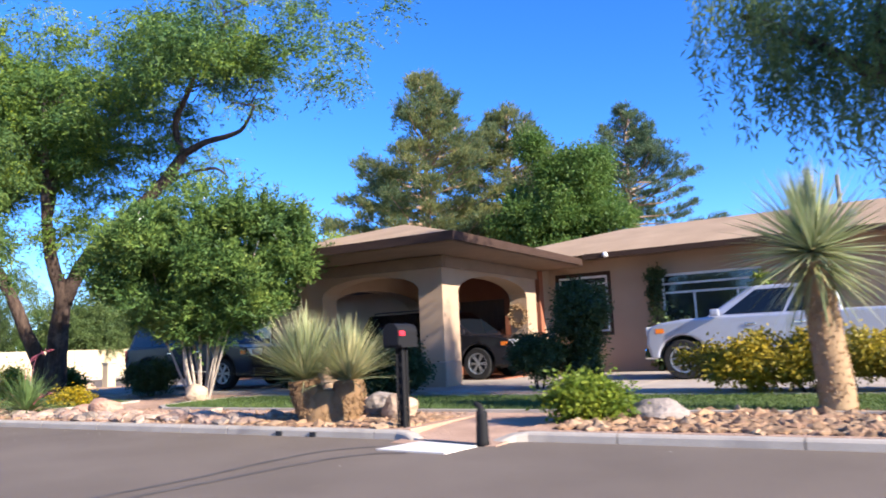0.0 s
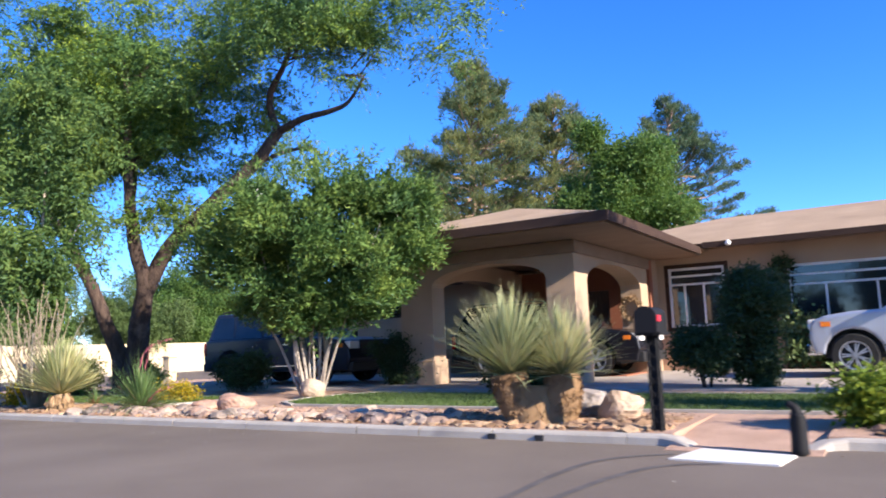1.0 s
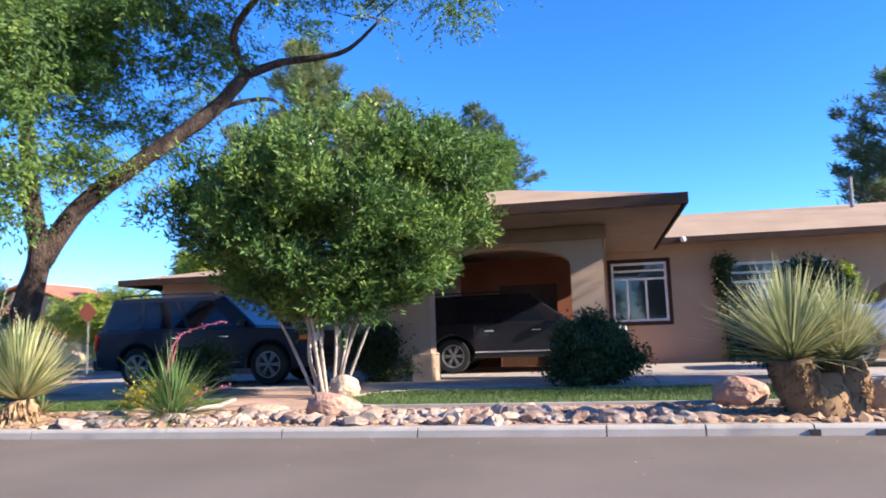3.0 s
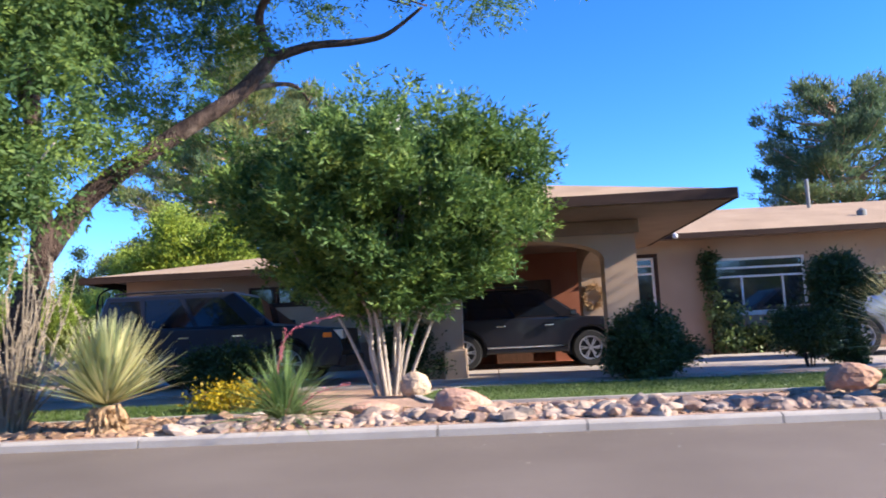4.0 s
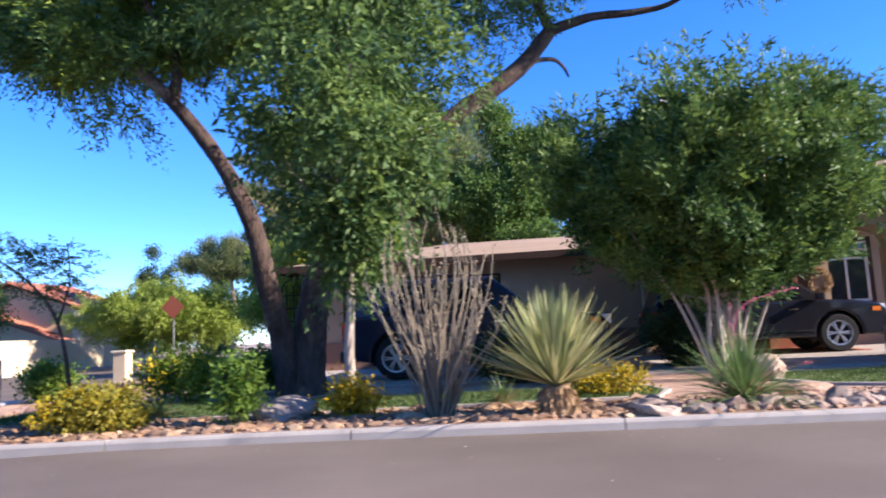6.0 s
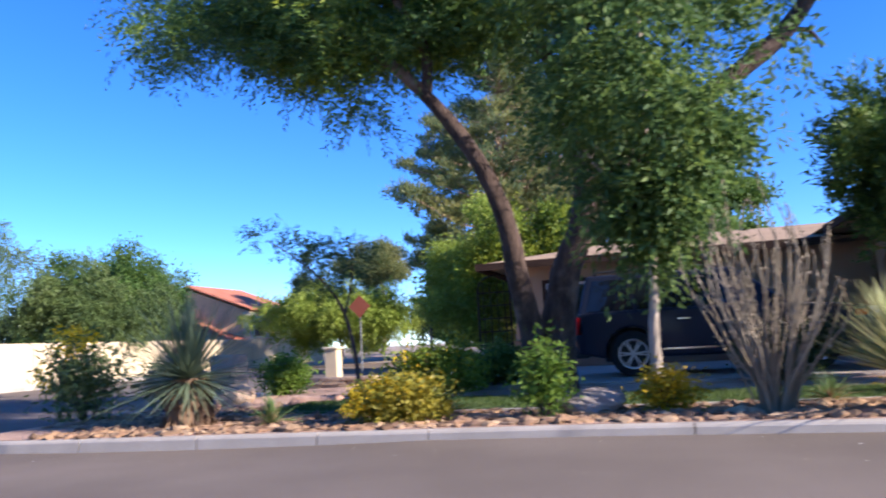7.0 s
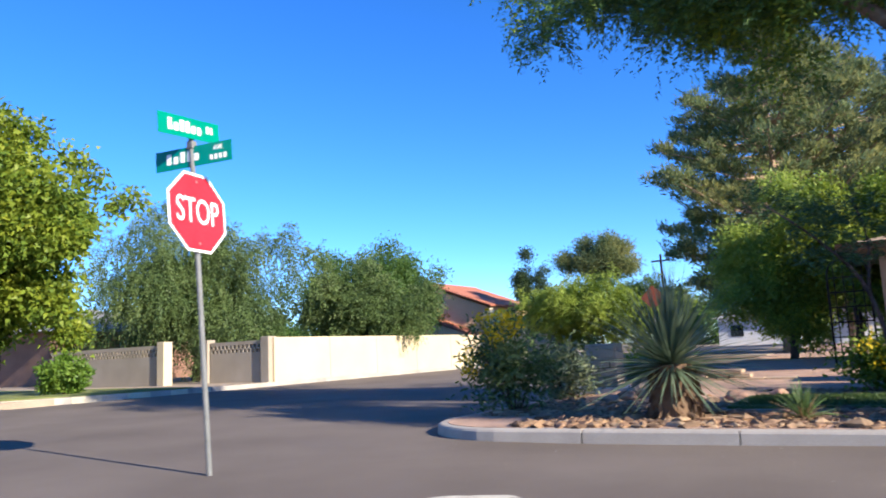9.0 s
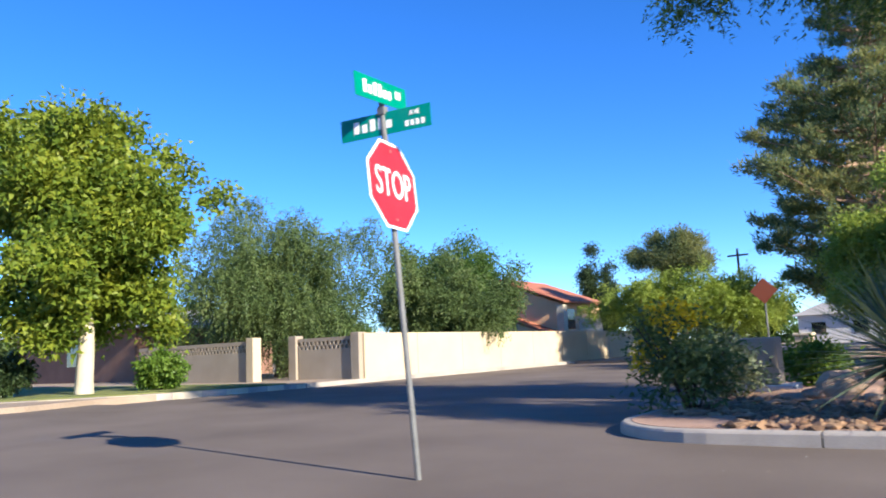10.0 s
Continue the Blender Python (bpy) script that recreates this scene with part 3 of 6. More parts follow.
# lawns with a thin concrete mowing edge
def lawn(label, outline, seed, blades):
    t = tagged(part("lawn", slab(outline, 0.1, 0.17), TURF, kind="structure"), label, "lawn")
    rng = np.random.default_rng(seed)
    xs, ys = [p[0] for p in outline], [p[1] for p in outline]
    at = np.stack([rng.uniform(min(xs) + 0.1, max(xs) - 0.1, blades), rng.uniform(min(ys) + 0.08, max(ys) - 0.08, blades), np.full(blades, 0.165)], 1)
    keep = np.ones(blades, bool)
    for i in range(len(outline)):
        (ax, ay), (bx, by) = outline[i], outline[(i + 1) % len(outline)]
        keep &= (bx - ax) * (at[:, 1] - ay) - (by - ay) * (at[:, 0] - ax) > 0.02
    at = at[keep]
    way = rng.normal(size=at.shape) * [0.35, 0.35, 0.1] + [0, 0, 1]
    g = quads_mesh("grass", leaf_quads(at, way, 0.05, 0.009, rng), GRASS, t)
    tagged(g, kind="stuff")
    ring = outline + [outline[0]]
    part("mowing_edge", sweep([(x, y) for x, y in ring], [(-0.0, 0.1), (0.0, 0.185), (0.09, 0.185), (0.09, 0.1)]), CONCRETE, t)
    return t


lawn("short green lawn with a thin pale edging", [(-11.9, 2.05), (-6.0, 2.05), (9.0, 2.4), (9.0, 4.5), (-12.2, 4.6), (-12.6, 4.2), (-12.75, 3.3), (-12.5, 2.45)], 5, 38000)
lawn("narrow strip of lawn under the mesquite", [(-23.2, 1.75), (-14.6, 1.75), (-14.4, 2.5), (-14.6, 3.4), (-23.2, 3.4)], 7, 20000)

# drive and porch floor
drive = thing("driveway", (0, 0, 0), "pale concrete driveway in large panels before the house", "driveway", kind="structure")
for i in range(8):
    part("panel", boxed(-21.8 + i * 3.4, -21.8 + i * 3.4 + 3.385, 5.35, 8.2, 0.08, 0.19, 0.006), DRIVE, drive)
for i in range(8):
    part("panel", boxed(-21.8 + i * 3.4, -21.8 + i * 3.4 + 3.385, 8.215, 12.0, 0.08, 0.188, 0.006), DRIVE, drive)

# far side of the side street
far_lot = [(-41.0, -0.35), (-40.9, 1.0), (-41.5, 3.0), (-41.45, 5.0), (-41.1, 7.0), (-40.55, 9.0), (-40.55, 90.0), (-120.0, 90.0), (-120.0, -0.35)]
tagged(part("far_lot_ground", slab(list(reversed(far_lot)), -0.05, 0.13), EARTH, kind="structure"), "dusty ground of the corner lot across the side street", "ground")
far_kerb = thing("kerb", (0, 0, 0), "weathered pale kerb curving round the far corner", "kerb", kind="structure")
part("kerb_block", sweep(list(reversed([(-40.42, 28.5), (-40.42, 9.2)])), KERB_PROFILE), CONCRETE, far_kerb)
bend = [tuple(p[:2]) for p in curve_pts([(-40.42, 9.18, 0), (-40.95, 6.6, 0), (-42.6, 3.0, 0), (-46.0, 0.6, 0), (-52.0, -0.3, 0)], 5)]
for i in range(0, len(bend) - 1):
    part("kerb_block", sweep([bend[i + 1], bend[i]], KERB_PROFILE), CONCRETE if i % 2 else WHITEWASH, far_kerb)
for i in range(16):
    part("kerb_block", sweep([(-53.19 - i * 1.2, -0.3), (-52.01 - i * 1.2, -0.3)], KERB_PROFILE), CONCRETE if i % 2 else WHITEWASH, far_kerb)
far_lawn = [(-41.4, 9.4), (-41.2, 8.0)] + [(x - 0.6, y + 0.5) for x, y in bend[3:]] + [(-70.0, 0.2), (-70.0, 9.4)]
tagged(part("far_lawn", slab(list(reversed(far_lawn)), 0.1, 0.16), DRY_LIT_TURF, kind="structure"), "green lawn behind the far kerb, sunshine in its colour", "lawn")
tagged(part("end_lot_ground", boxed(-40.56, -26.46, 28.5, 90.0, -0.05, 0.11), EARTH, kind="structure"), "dusty ground where the side street ends", "ground")
# near side of the street, behind the camera
tagged(sheet("near_verge", -130, 90, -60, -12.5, 0.13, DIRT, 0.2), "plain gravel verge on the near side of the street", "ground")

# tyre marks curving out of the footpath opening
for pts in ([(-6.0, -3.6), (-5.88, -2.6), (-5.9, -1.7), (-5.85, -1.05), (-5.65, -0.68), (-5.35, -0.45)], [(-5.7, -3.4), (-5.58, -2.4), (-5.5, -1.7), (-5.36, -1.18), (-5.17, -0.93), (-4.9, -0.82)]):
    path = [(p.x, p.y) for p in curve_pts([(*p, 0) for p in pts], 8)]
    mark = bmesh.new()
    l, r = inset(path, 0.035), inset(path, -0.035)
    for i in range(len(path) - 1):
        mark.faces.new([mark.verts.new((*p, 0.054)) for p in (l[i], r[i], r[i + 1], l[i + 1])])
    bmesh.ops.remove_doubles(mark, verts=mark.verts, dist=0.0005)
    bmesh.ops.recalc_face_normals(mark, faces=mark.faces)
    part("tyre_mark", mark, SEAL, road, "dark curved tyre mark")
# pale patch of sunlight painted on the asphalt, and litter blown along the gutter
spill = bmesh.new()
rng = random.Random(4)
spill.faces.new([spill.verts.new((-24.03 + (0.36 + rng.uniform(-0.06, 0.06)) * math.cos(a) * 0.85 - 0.05 * math.sin(a), -2.8 + (0.1 + rng.uniform(-0.02, 0.02)) * math.sin(a) + 0.17 * math.cos(a), road_z(-24.0) + 0.005)) for a in [radians(d) for d in range(0, 360, 15)]])
part("spill", spill, PAINTED_SUN, road, "pale patch of sunlight painted on the asphalt")
lrng = np.random.default_rng(8)
lat = np.stack([lrng.uniform(-26, -2, 130), -0.02 - np.abs(lrng.normal(size=130)) * 0.9, np.full(130, 0.006)], 1)
lat[:, 2] += [road_z(x) for x in lat[:, 0]]
lway = lrng.normal(size=lat.shape) * [1, 1, 0.12]
tagged(quads_mesh("leaf_litter", leaf_quads(lat, lway, 0.026, 0.014, lrng, 6.0), LITTER, road), kind="stuff")
# drain slots through the kerb
for x in (-7.31, -6.78):
    part("drain_slot", boxed(x - 0.045, x + 0.045, -0.006, 0.02, 0.03, 0.105), TRIM_BK, kerb_a, "dark drain slot")


# ---- the house ----
HOUSE_AT = (-10.0, 12.7, 0.15)


def moved(bm, at):
    bmesh.ops.translate(bm, verts=bm.verts, vec=[-c for c in at])
    return bm


def wall_bm(x0, x1, y0, y1, z0, z1, openings):
    """A wall along x with openings (x0, x1, z0, z1) through it."""
    bm = bmesh.new()
    x = x0
    for a, b, c, d in sorted(openings):
        box(bm, x, a, y0, y1, z0, z1)
        if c > z0:
            box(bm, a, b, y0, y1, z0, c)
        box(bm, a, b, y0, y1, d, z1)
        x = b
    box(bm, x, x1, y0, y1, z0, z1)
    bmesh.ops.remove_doubles(bm, verts=bm.verts, dist=0.0005)
    return bm


def arched(a0, a1, z0, z1, o0, o1, spring, top, steps=14):
    """Outline of a wall with one arched opening that reaches the ground."""
    mid, half = (o0 + o1) / 2, (o1 - o0) / 2
    arc = [(mid + half * math.cos(t), spring + (top - spring) * math.sin(t)) for t in [math.pi * i / steps for i in range(steps + 1)]]
    return [(a0, z0), (a0, z1), (a1, z1), (a1, z0), (o1, z0)] + arc + [(o0, z0)]


def hip(x0, x1, y0, y1, ze, zr, r0, r1, along="x"):
    """A low hipped roof: the slopes with thickness. r0, r1: where the ridge ends."""
    bm = bmesh.new()
    if along == "x":
        ym = (y0 + y1) / 2
        ridge = [(r0, ym, zr), (r1, ym, zr)]
        faces = [[(x0, y0, ze), (x1, y0, ze), ridge[1], ridge[0]], [(x1, y1, ze), (x0, y1, ze), ridge[0], ridge[1]],
                 [(x0, y1, ze), (x0, y0, ze), ridge[0]], [(x1, y0, ze), (x1, y1, ze), ridge[1]]]
    else:
        xm = (x0 + x1) / 2
        ridge = [(xm, r0, zr), (xm, r1, zr)]
        faces = [[(x0, y1, ze), (x0, y0, ze), ridge[0], ridge[1]], [(x1, y0, ze), (x1, y1, ze), ridge[1], ridge[0]],
                 [(x0, y0, ze), (x1, y0, ze), ridge[0]], [(x1, y1, ze), (x0, y1, ze), ridge[1]]]
    for f in faces:
        bm.faces.new([bm.verts.new(p) for p in f])
    bmesh.ops.remove_doubles(bm, verts=bm.verts, dist=0.001)
    bm.faces.new([v for v in sorted((v for v in bm.verts if abs(v.co.z - ze) < 1e-4), key=lambda v: math.atan2(v.co.y - (y0 + y1) / 2, v.co.x - (x0 + x1) / 2))])
    bmesh.ops.recalc_face_normals(bm, faces=bm.faces)
    return bm


house = thing("house", HOUSE_AT, "single-storey tan stucco house with low brown hipped roofs", "house")


def hp(name, bm, mat, parent=house, label=""):
    return part(name, moved(bm, HOUSE_AT), mat, parent, label)


WIN_A = (-8.7, -7.3, 1.25, 2.78)
WIN_B = (-5.85, -3.4, 1.2, 2.66)
WIN_C = (1.0, 3.2, 1.2, 2.6)
hp("front_wall", wall_bm(-9.0, 14.0, 12.7, 12.95, 0.0, 3.2, [WIN_A, WIN_B, WIN_C]), STUCCO)
hp("side_wall", boxed(13.75, 14.0, 12.95, 21.0, 0.0, 3.2), STUCCO)
hp("rear_wall", boxed(-21.6, 14.0, 21.0, 21.25, 0.0, 3.2), STUCCO)
hp("porch_back_wall", wall_bm(-13.0, -9.0, 12.0, 12.25, 0.0, 3.2, [(-11.6, -10.1, 0.1, 2.3)]), RUST, label="rust-red plaster wall inside the porch")
hp("porch_back_return", boxed(-9.25, -9.0, 12.25, 12.95, 0.0, 3.2), STUCCO)
hp("front_door", boxed(-11.6, -10.1, 12.1, 12.16, 0.1, 2.3, 0.01), WOOD_DK, label="dark stained wooden double door")
WIN_D = (-20.75, -19.45, 1.25, 2.35)
WIN_E = (-18.2, -16.6, 2.0, 2.5)
hp("wing_wall", wall_bm(-21.6, -13.0, 12.4, 12.65, 0.9, 2.89, [WIN_D, WIN_E]), STUCCO)
hp("wing_wainscot", boxed(-21.65, -13.0, 12.36, 12.65, 0.0, 0.9), STUCCO_DK, label="reddish brown wainscot band")
hp("wing_end_wall", boxed(-21.6, -21.35, 12.65, 21.0, 0.9, 2.89), STUCCO)
hp("wing_end_wainscot", boxed(-21.65, -21.35, 12.65, 21.0, 0.0, 0.9), STUCCO_DK)


def window(x0, x1, z0, z1, y, frame_mat, uprights, rails, trim=None, blind=False):
    """A window in a wall that faces the street."""
    w = thing("window", ((x0 + x1) / 2 - HOUSE_AT[0], y - HOUSE_AT[1], z0 - HOUSE_AT[2]), "", "")
    w.parent = house
    cx = (x0 + x1) / 2
    a, b, h = x0 - cx, x1 - cx, z1 - z0
    f = 0.06
    fr = bmesh.new()
    box(fr, a, a + f, -0.02, 0.08, 0, h)
    box(fr, b - f, b, -0.02, 0.08, 0, h)
    box(fr, a + f, b - f, -0.02, 0.08, 0, f)
    box(fr, a + f, b - f, -0.02, 0.08, h - f, h)
    part("window_frame", fr, frame_mat, w)
    for u in uprights:
        part("mullion", boxed(a + (b - a) * u[0] - 0.025, a + (b - a) * u[0] + 0.025, -0.012, 0.07, h * u[1] + f * 0.5, h * u[2] - f * 0.5), frame_mat, w)
    for r in rails:
        part("rail", boxed(a + f, b - f, -0.016, 0.072, h * r - 0.025, h * r + 0.025), frame_mat, w)
    part("pane", boxed(a + 0.03, b - 0.03, 0.02, 0.03, 0.03, h - 0.03), DARK_GLASS, w)
    if blind:
        part("blind", boxed(a + 0.05, b - 0.05, 0.1, 0.11, 0.05, h - 0.05), BLIND, w)
    if trim:
        t = bmesh.new()
        box(t, a - 0.1, a, -0.05, 0.02, -0.1, h + 0.1)
        box(t, b, b + 0.1, -0.05, 0.02, -0.1, h + 0.1)
        box(t, a, b, -0.05, 0.02, h, h + 0.1)
        box(t, a, b, -0.07, 0.02, -0.1, 0)
        part("window_trim", t, trim, w)
    else:
        part("window_sill", boxed(a - 0.05, b + 0.05, -0.07, 0.02, -0.06, 0), frame_mat, w)
    return w


window(*WIN_A, 12.74, WHITE, [(0.28, 0, 0.72), (0.62, 0, 0.72)], [0.72, 0.86], FASCIA)
window(*WIN_B, 12.74, WHITE, [(0.33, 0, 0.66), (0.76, 0, 0.66)], [0.66, 0.82])
window(*WIN_C, 12.74, WHITE, [(0.5, 0, 1)], [0.7])
window(*WIN_D, 12.44, WHITE, [(0.5, 0, 1)], [], FASCIA)
window(*WIN_E, 12.44, FASCIA, [(0.5, 0, 1)], [])

# porte-cochere
hp("arcade", slab(arched(-13.08, -8.95, 0.0, 2.98, -12.25, -9.55, 2.28, 2.66), 6.7, 7.2, "y"), STUCCO, label="tan stucco arched porch front")
hp("arcade", slab(arched(7.2, 11.6, 0.0, 2.98, 7.38, 11.0, 2.22, 2.66), -9.45, -8.95, "x"), STUCCO)
hp("arcade", slab(arched(7.2, 12.0, 0.0, 2.98, 7.5, 11.6, 2.1, 2.6), -13.08, -12.6, "x"), STUCCO)
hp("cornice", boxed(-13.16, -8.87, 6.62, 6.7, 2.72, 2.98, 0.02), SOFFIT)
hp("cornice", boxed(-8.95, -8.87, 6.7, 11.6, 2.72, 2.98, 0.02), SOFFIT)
for x0, x1 in ((-12.62, -12.19), (-9.61, -8.87)):
    hp("plinth", boxed(x0, x1, 6.6, 7.28, 0.0, 0.72, 0.025), STUCCO)
hp("plinth", boxed(-9.53, -8.87, 10.93, 11.68, 0.0, 0.72, 0.025), STUCCO)
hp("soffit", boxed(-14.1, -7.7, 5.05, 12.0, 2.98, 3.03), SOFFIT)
hp("porch_roof", hip(-14.18, -7.62, 4.95, 20.0, 3.15, 4.08, 8.3, 17.0, "y"), ROOF_BASE, label="low brown shingled hip roof")
fa = bmesh.new()
box(fa, -14.2, -7.6, 4.92, 4.97, 2.99, 3.165)
box(fa, -7.65, -7.6, 4.97, 11.68, 2.99, 3.165)
box(fa, -14.2, -14.15, 4.97, 11.58, 2.99, 3.165)
hp("fascia", fa, FASCIA, label="dark brown fascia board")

hp("main_roof", hip(-13.0, 15.0, 11.7, 22.3, 3.26, 4.62, -8.0, 9.5), ROOF_BASE, label="long low brown shingled roof")
hp("main_fascia", boxed(-7.55, 15.02, 11.66, 11.71, 3.13, 3.275), FASCIA)
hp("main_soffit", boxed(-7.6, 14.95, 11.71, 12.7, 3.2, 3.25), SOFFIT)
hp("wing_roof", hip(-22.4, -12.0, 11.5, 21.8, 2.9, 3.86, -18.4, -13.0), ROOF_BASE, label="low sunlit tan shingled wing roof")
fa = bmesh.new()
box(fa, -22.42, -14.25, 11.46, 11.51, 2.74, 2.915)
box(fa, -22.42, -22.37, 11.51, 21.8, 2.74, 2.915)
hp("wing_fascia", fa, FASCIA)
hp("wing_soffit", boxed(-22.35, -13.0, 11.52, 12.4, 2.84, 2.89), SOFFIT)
vent = bmesh.new()
tube(vent, [(-1.66, 16.1, 4.3), (-1.66, 16.1, 5.28)], [0.06, 0.06], 10)
hp("flue_pipe", vent, GALV)
vent = bmesh.new()
tube(vent, [(-1.38, 13.55, 3.6), (-1.38, 13.55, 3.86), (-1.38, 13.55, 3.93)], [0.12, 0.12, 0.03], 10)
hp("roof_vent", vent, GALV)
spot = thing("flood_light", (-6.95, 11.62, 3.2), "small white flood lamp under the eave corner", "lamp")
part("lamp_head", stone_bm(0.07, 0.09, 0.07, 3, 2, 0.02, 0.5), WHITE, spot)
part("bracket", boxed(-0.02, 0.02, 0.0, 0.06, -0.02, 0.08), WHITE, spot)

wreath = thing("wreath", (-9.2, 10.95, 1.75), "round dried flower wreath hung on the porch pier", "wreath")
rng_w = np.random.default_rng(8)
ang = rng_w.uniform(0, 2 * np.pi, 700)
at = np.stack([0.22 * np.cos(ang), rng_w.normal(size=700) * 0.03, 0.26 * np.sin(ang)], 1) + rng_w.normal(size=(700, 3)) * [0.03, 0.02, 0.03]
quads_mesh("leaf_ring", leaf_quads(at, rng_w.normal(size=at.shape), 0.07, 0.035, rng_w), THATCH, wreath)
# red paver strip under the porch
porch_floor = thing("porch_floor", (0, 0, 0), "sunlit red paver floor under the porch", "floor", kind="structure")

# iron trellis at the wing's end
trellis = thing("iron_trellis", (-22.3, 13.0, 0.15), "dark arched iron trellis standing beside the house's end", "trellis")
for dx in (-0.45, 0.45):
    part("upright", boxed(dx - 0.025, dx + 0.025, -0.025, 0.025, -0.03, 2.2), BLACK, trellis)
part("hoop", limb([(-0.45, 0, 2.18), (-0.35, 0, 2.45), (0, 0, 2.58), (0.35, 0, 2.45), (0.45, 0, 2.18)], 0.025, 0.025, 5, 6, 0.0, 1), BLACK, trellis)
for k in range(4):
    part("bar", boxed(-0.3 + 0.2 * k - 0.012, -0.3 + 0.2 * k + 0.012, -0.012, 0.012, 0.1, 2.4), BLACK, trellis)
for k in range(6):
    part("crossbar", boxed(-0.43, 0.43, -0.02, 0.02, 0.3 + 0.36 * k, 0.33 + 0.36 * k), BLACK, trellis)


# ---- trees ----
def tree(name, at, label, limbs, bark, category="tree"):
    """A tree with its trunk and limbs; limbs: (name, points, r0, r1)."""
    t = thing(name, at, label, category)
    for i, (n, pts, r0, r1) in enumerate(limbs):
        pts = [Vector(p) - Vector(at) for p in pts]
        part(n, limb(pts, r0, r1, 5, 10, 0.06, i + 3), bark, t, smooth=True)
    return t


def twigs(parent, starts, count, reach, bark, seed, rise=0.3, r=0.02):
    """Thin branches that leave the limbs near their ends, joined into one mesh."""
    rng = random.Random(seed)
    bm = bmesh.new()
    for k in range(count):
        s = Vector(rng.choice(starts)) + Vector([rng.uniform(-0.2, 0.2) for _ in range(3)])
        d = Vector((rng.uniform(-1, 1), rng.uniform(-1, 1), rng.uniform(-0.2, 1) * rise + rise * 0.4)).normalized()
        L = reach * rng.uniform(0.5, 1.1)
        bend = Vector((rng.uniform(-0.5, 0.5), rng.uniform(-0.5, 0.5), rng.uniform(-0.5, 0.2))) * L
        tube(bm, [s, s + d * L * 0.5 + bend * 0.2, s + d * L + bend * 0.6], [r, r * 0.7, r * 0.25], 5)
    return tagged(part("twig_spray", bm, bark, parent, smooth=True), kind="stuff")


MESQ = (-19.6, 4.5, 0.15)
MESQ_LIMBS = [
    ("trunk", [(-19.55, 4.6, 0.05), (-19.5, 4.6, 0.9), (-19.3, 4.55, 1.9), (-18.95, 4.4, 2.75), (-18.82, 4.0, 3.7), (-18.8, 3.8, 5.2), (-18.75, 3.7, 7.0), (-19.2, 3.9, 8.8)], 0.34, 0.05),
    ("limb", [(-19.02, 4.5, 2.6), (-18.3, 4.55, 3.55), (-17.3, 4.7, 4.3), (-15.9, 5.0, 5.3), (-15.27, 5.18, 6.05)], 0.21, 0.12),
    ("limb", [(-15.3, 5.17, 6.0), (-14.6, 5.25, 6.2), (-13.8, 5.3, 6.24), (-13.25, 5.2, 6.3), (-12.6, 4.9, 6.6)], 0.1, 0.025),
    ("limb", [(-15.3, 5.17, 6.0), (-15.5, 5.1, 6.8), (-14.9, 5.0, 7.5), (-14.2, 4.8, 8.2), (-13.2, 4.7, 8.7)], 0.1, 0.03),
    ("limb", [(-16.0, 5.0, 5.25), (-15.65, 5.5, 5.6), (-15.25, 6.0, 5.8), (-15.05, 6.2, 5.72), (-14.95, 6.3, 5.55)], 0.065, 0.02),
    ("trunk", [(-19.75, 4.4, 0.05), (-19.85, 4.4, 1.0), (-19.95, 4.05, 1.9), (-20.05, 3.72, 2.8), (-20.4, 3.35, 3.75), (-21.2, 3.1, 4.85), (-22.3, 3.1, 5.8), (-23.8, 3.3, 6.6)], 0.24, 0.05),
    ("limb", [(-21.0, 3.15, 4.6), (-21.0, 3.2, 5.4), (-21.6, 3.0, 6.6), (-21.9, 2.8, 7.6)], 0.11, 0.03),
    ("limb", [(-18.8, 3.85, 4.6), (-19.6, 4.5, 5.8), (-20.5, 4.9, 7.2), (-21.3, 5.1, 8.6)], 0.13, 0.03),
    ("limb", [(-18.8, 3.8, 5.4), (-18.3, 4.4, 6.4), (-17.5, 5.0, 7.6), (-16.6, 5.2, 8.4)], 0.11, 0.03),
    ("limb", [(-18.78, 3.75, 6.2), (-19.6, 3.2, 7.0), (-20.6, 3.0, 7.9)], 0.08, 0.02),
]
mesq = tree("mesquite_tree", MESQ, "large spreading mesquite tree with dark twisted trunks", MESQ_LIMBS, BARK)
mesq_tips = []
for kind, pts, r0, r1 in MESQ_LIMBS:
    way = curve_pts(pts, 8)
    mesq_tips += [tuple(p - Vector(MESQ)) for p in way[int(len(way) * 0.45):] if p.z > 6.5]
twigs(mesq, mesq_tips, 170, 0.95, BARK, 12, 0.35, 0.018)
mr = random.Random(21)
mb = []
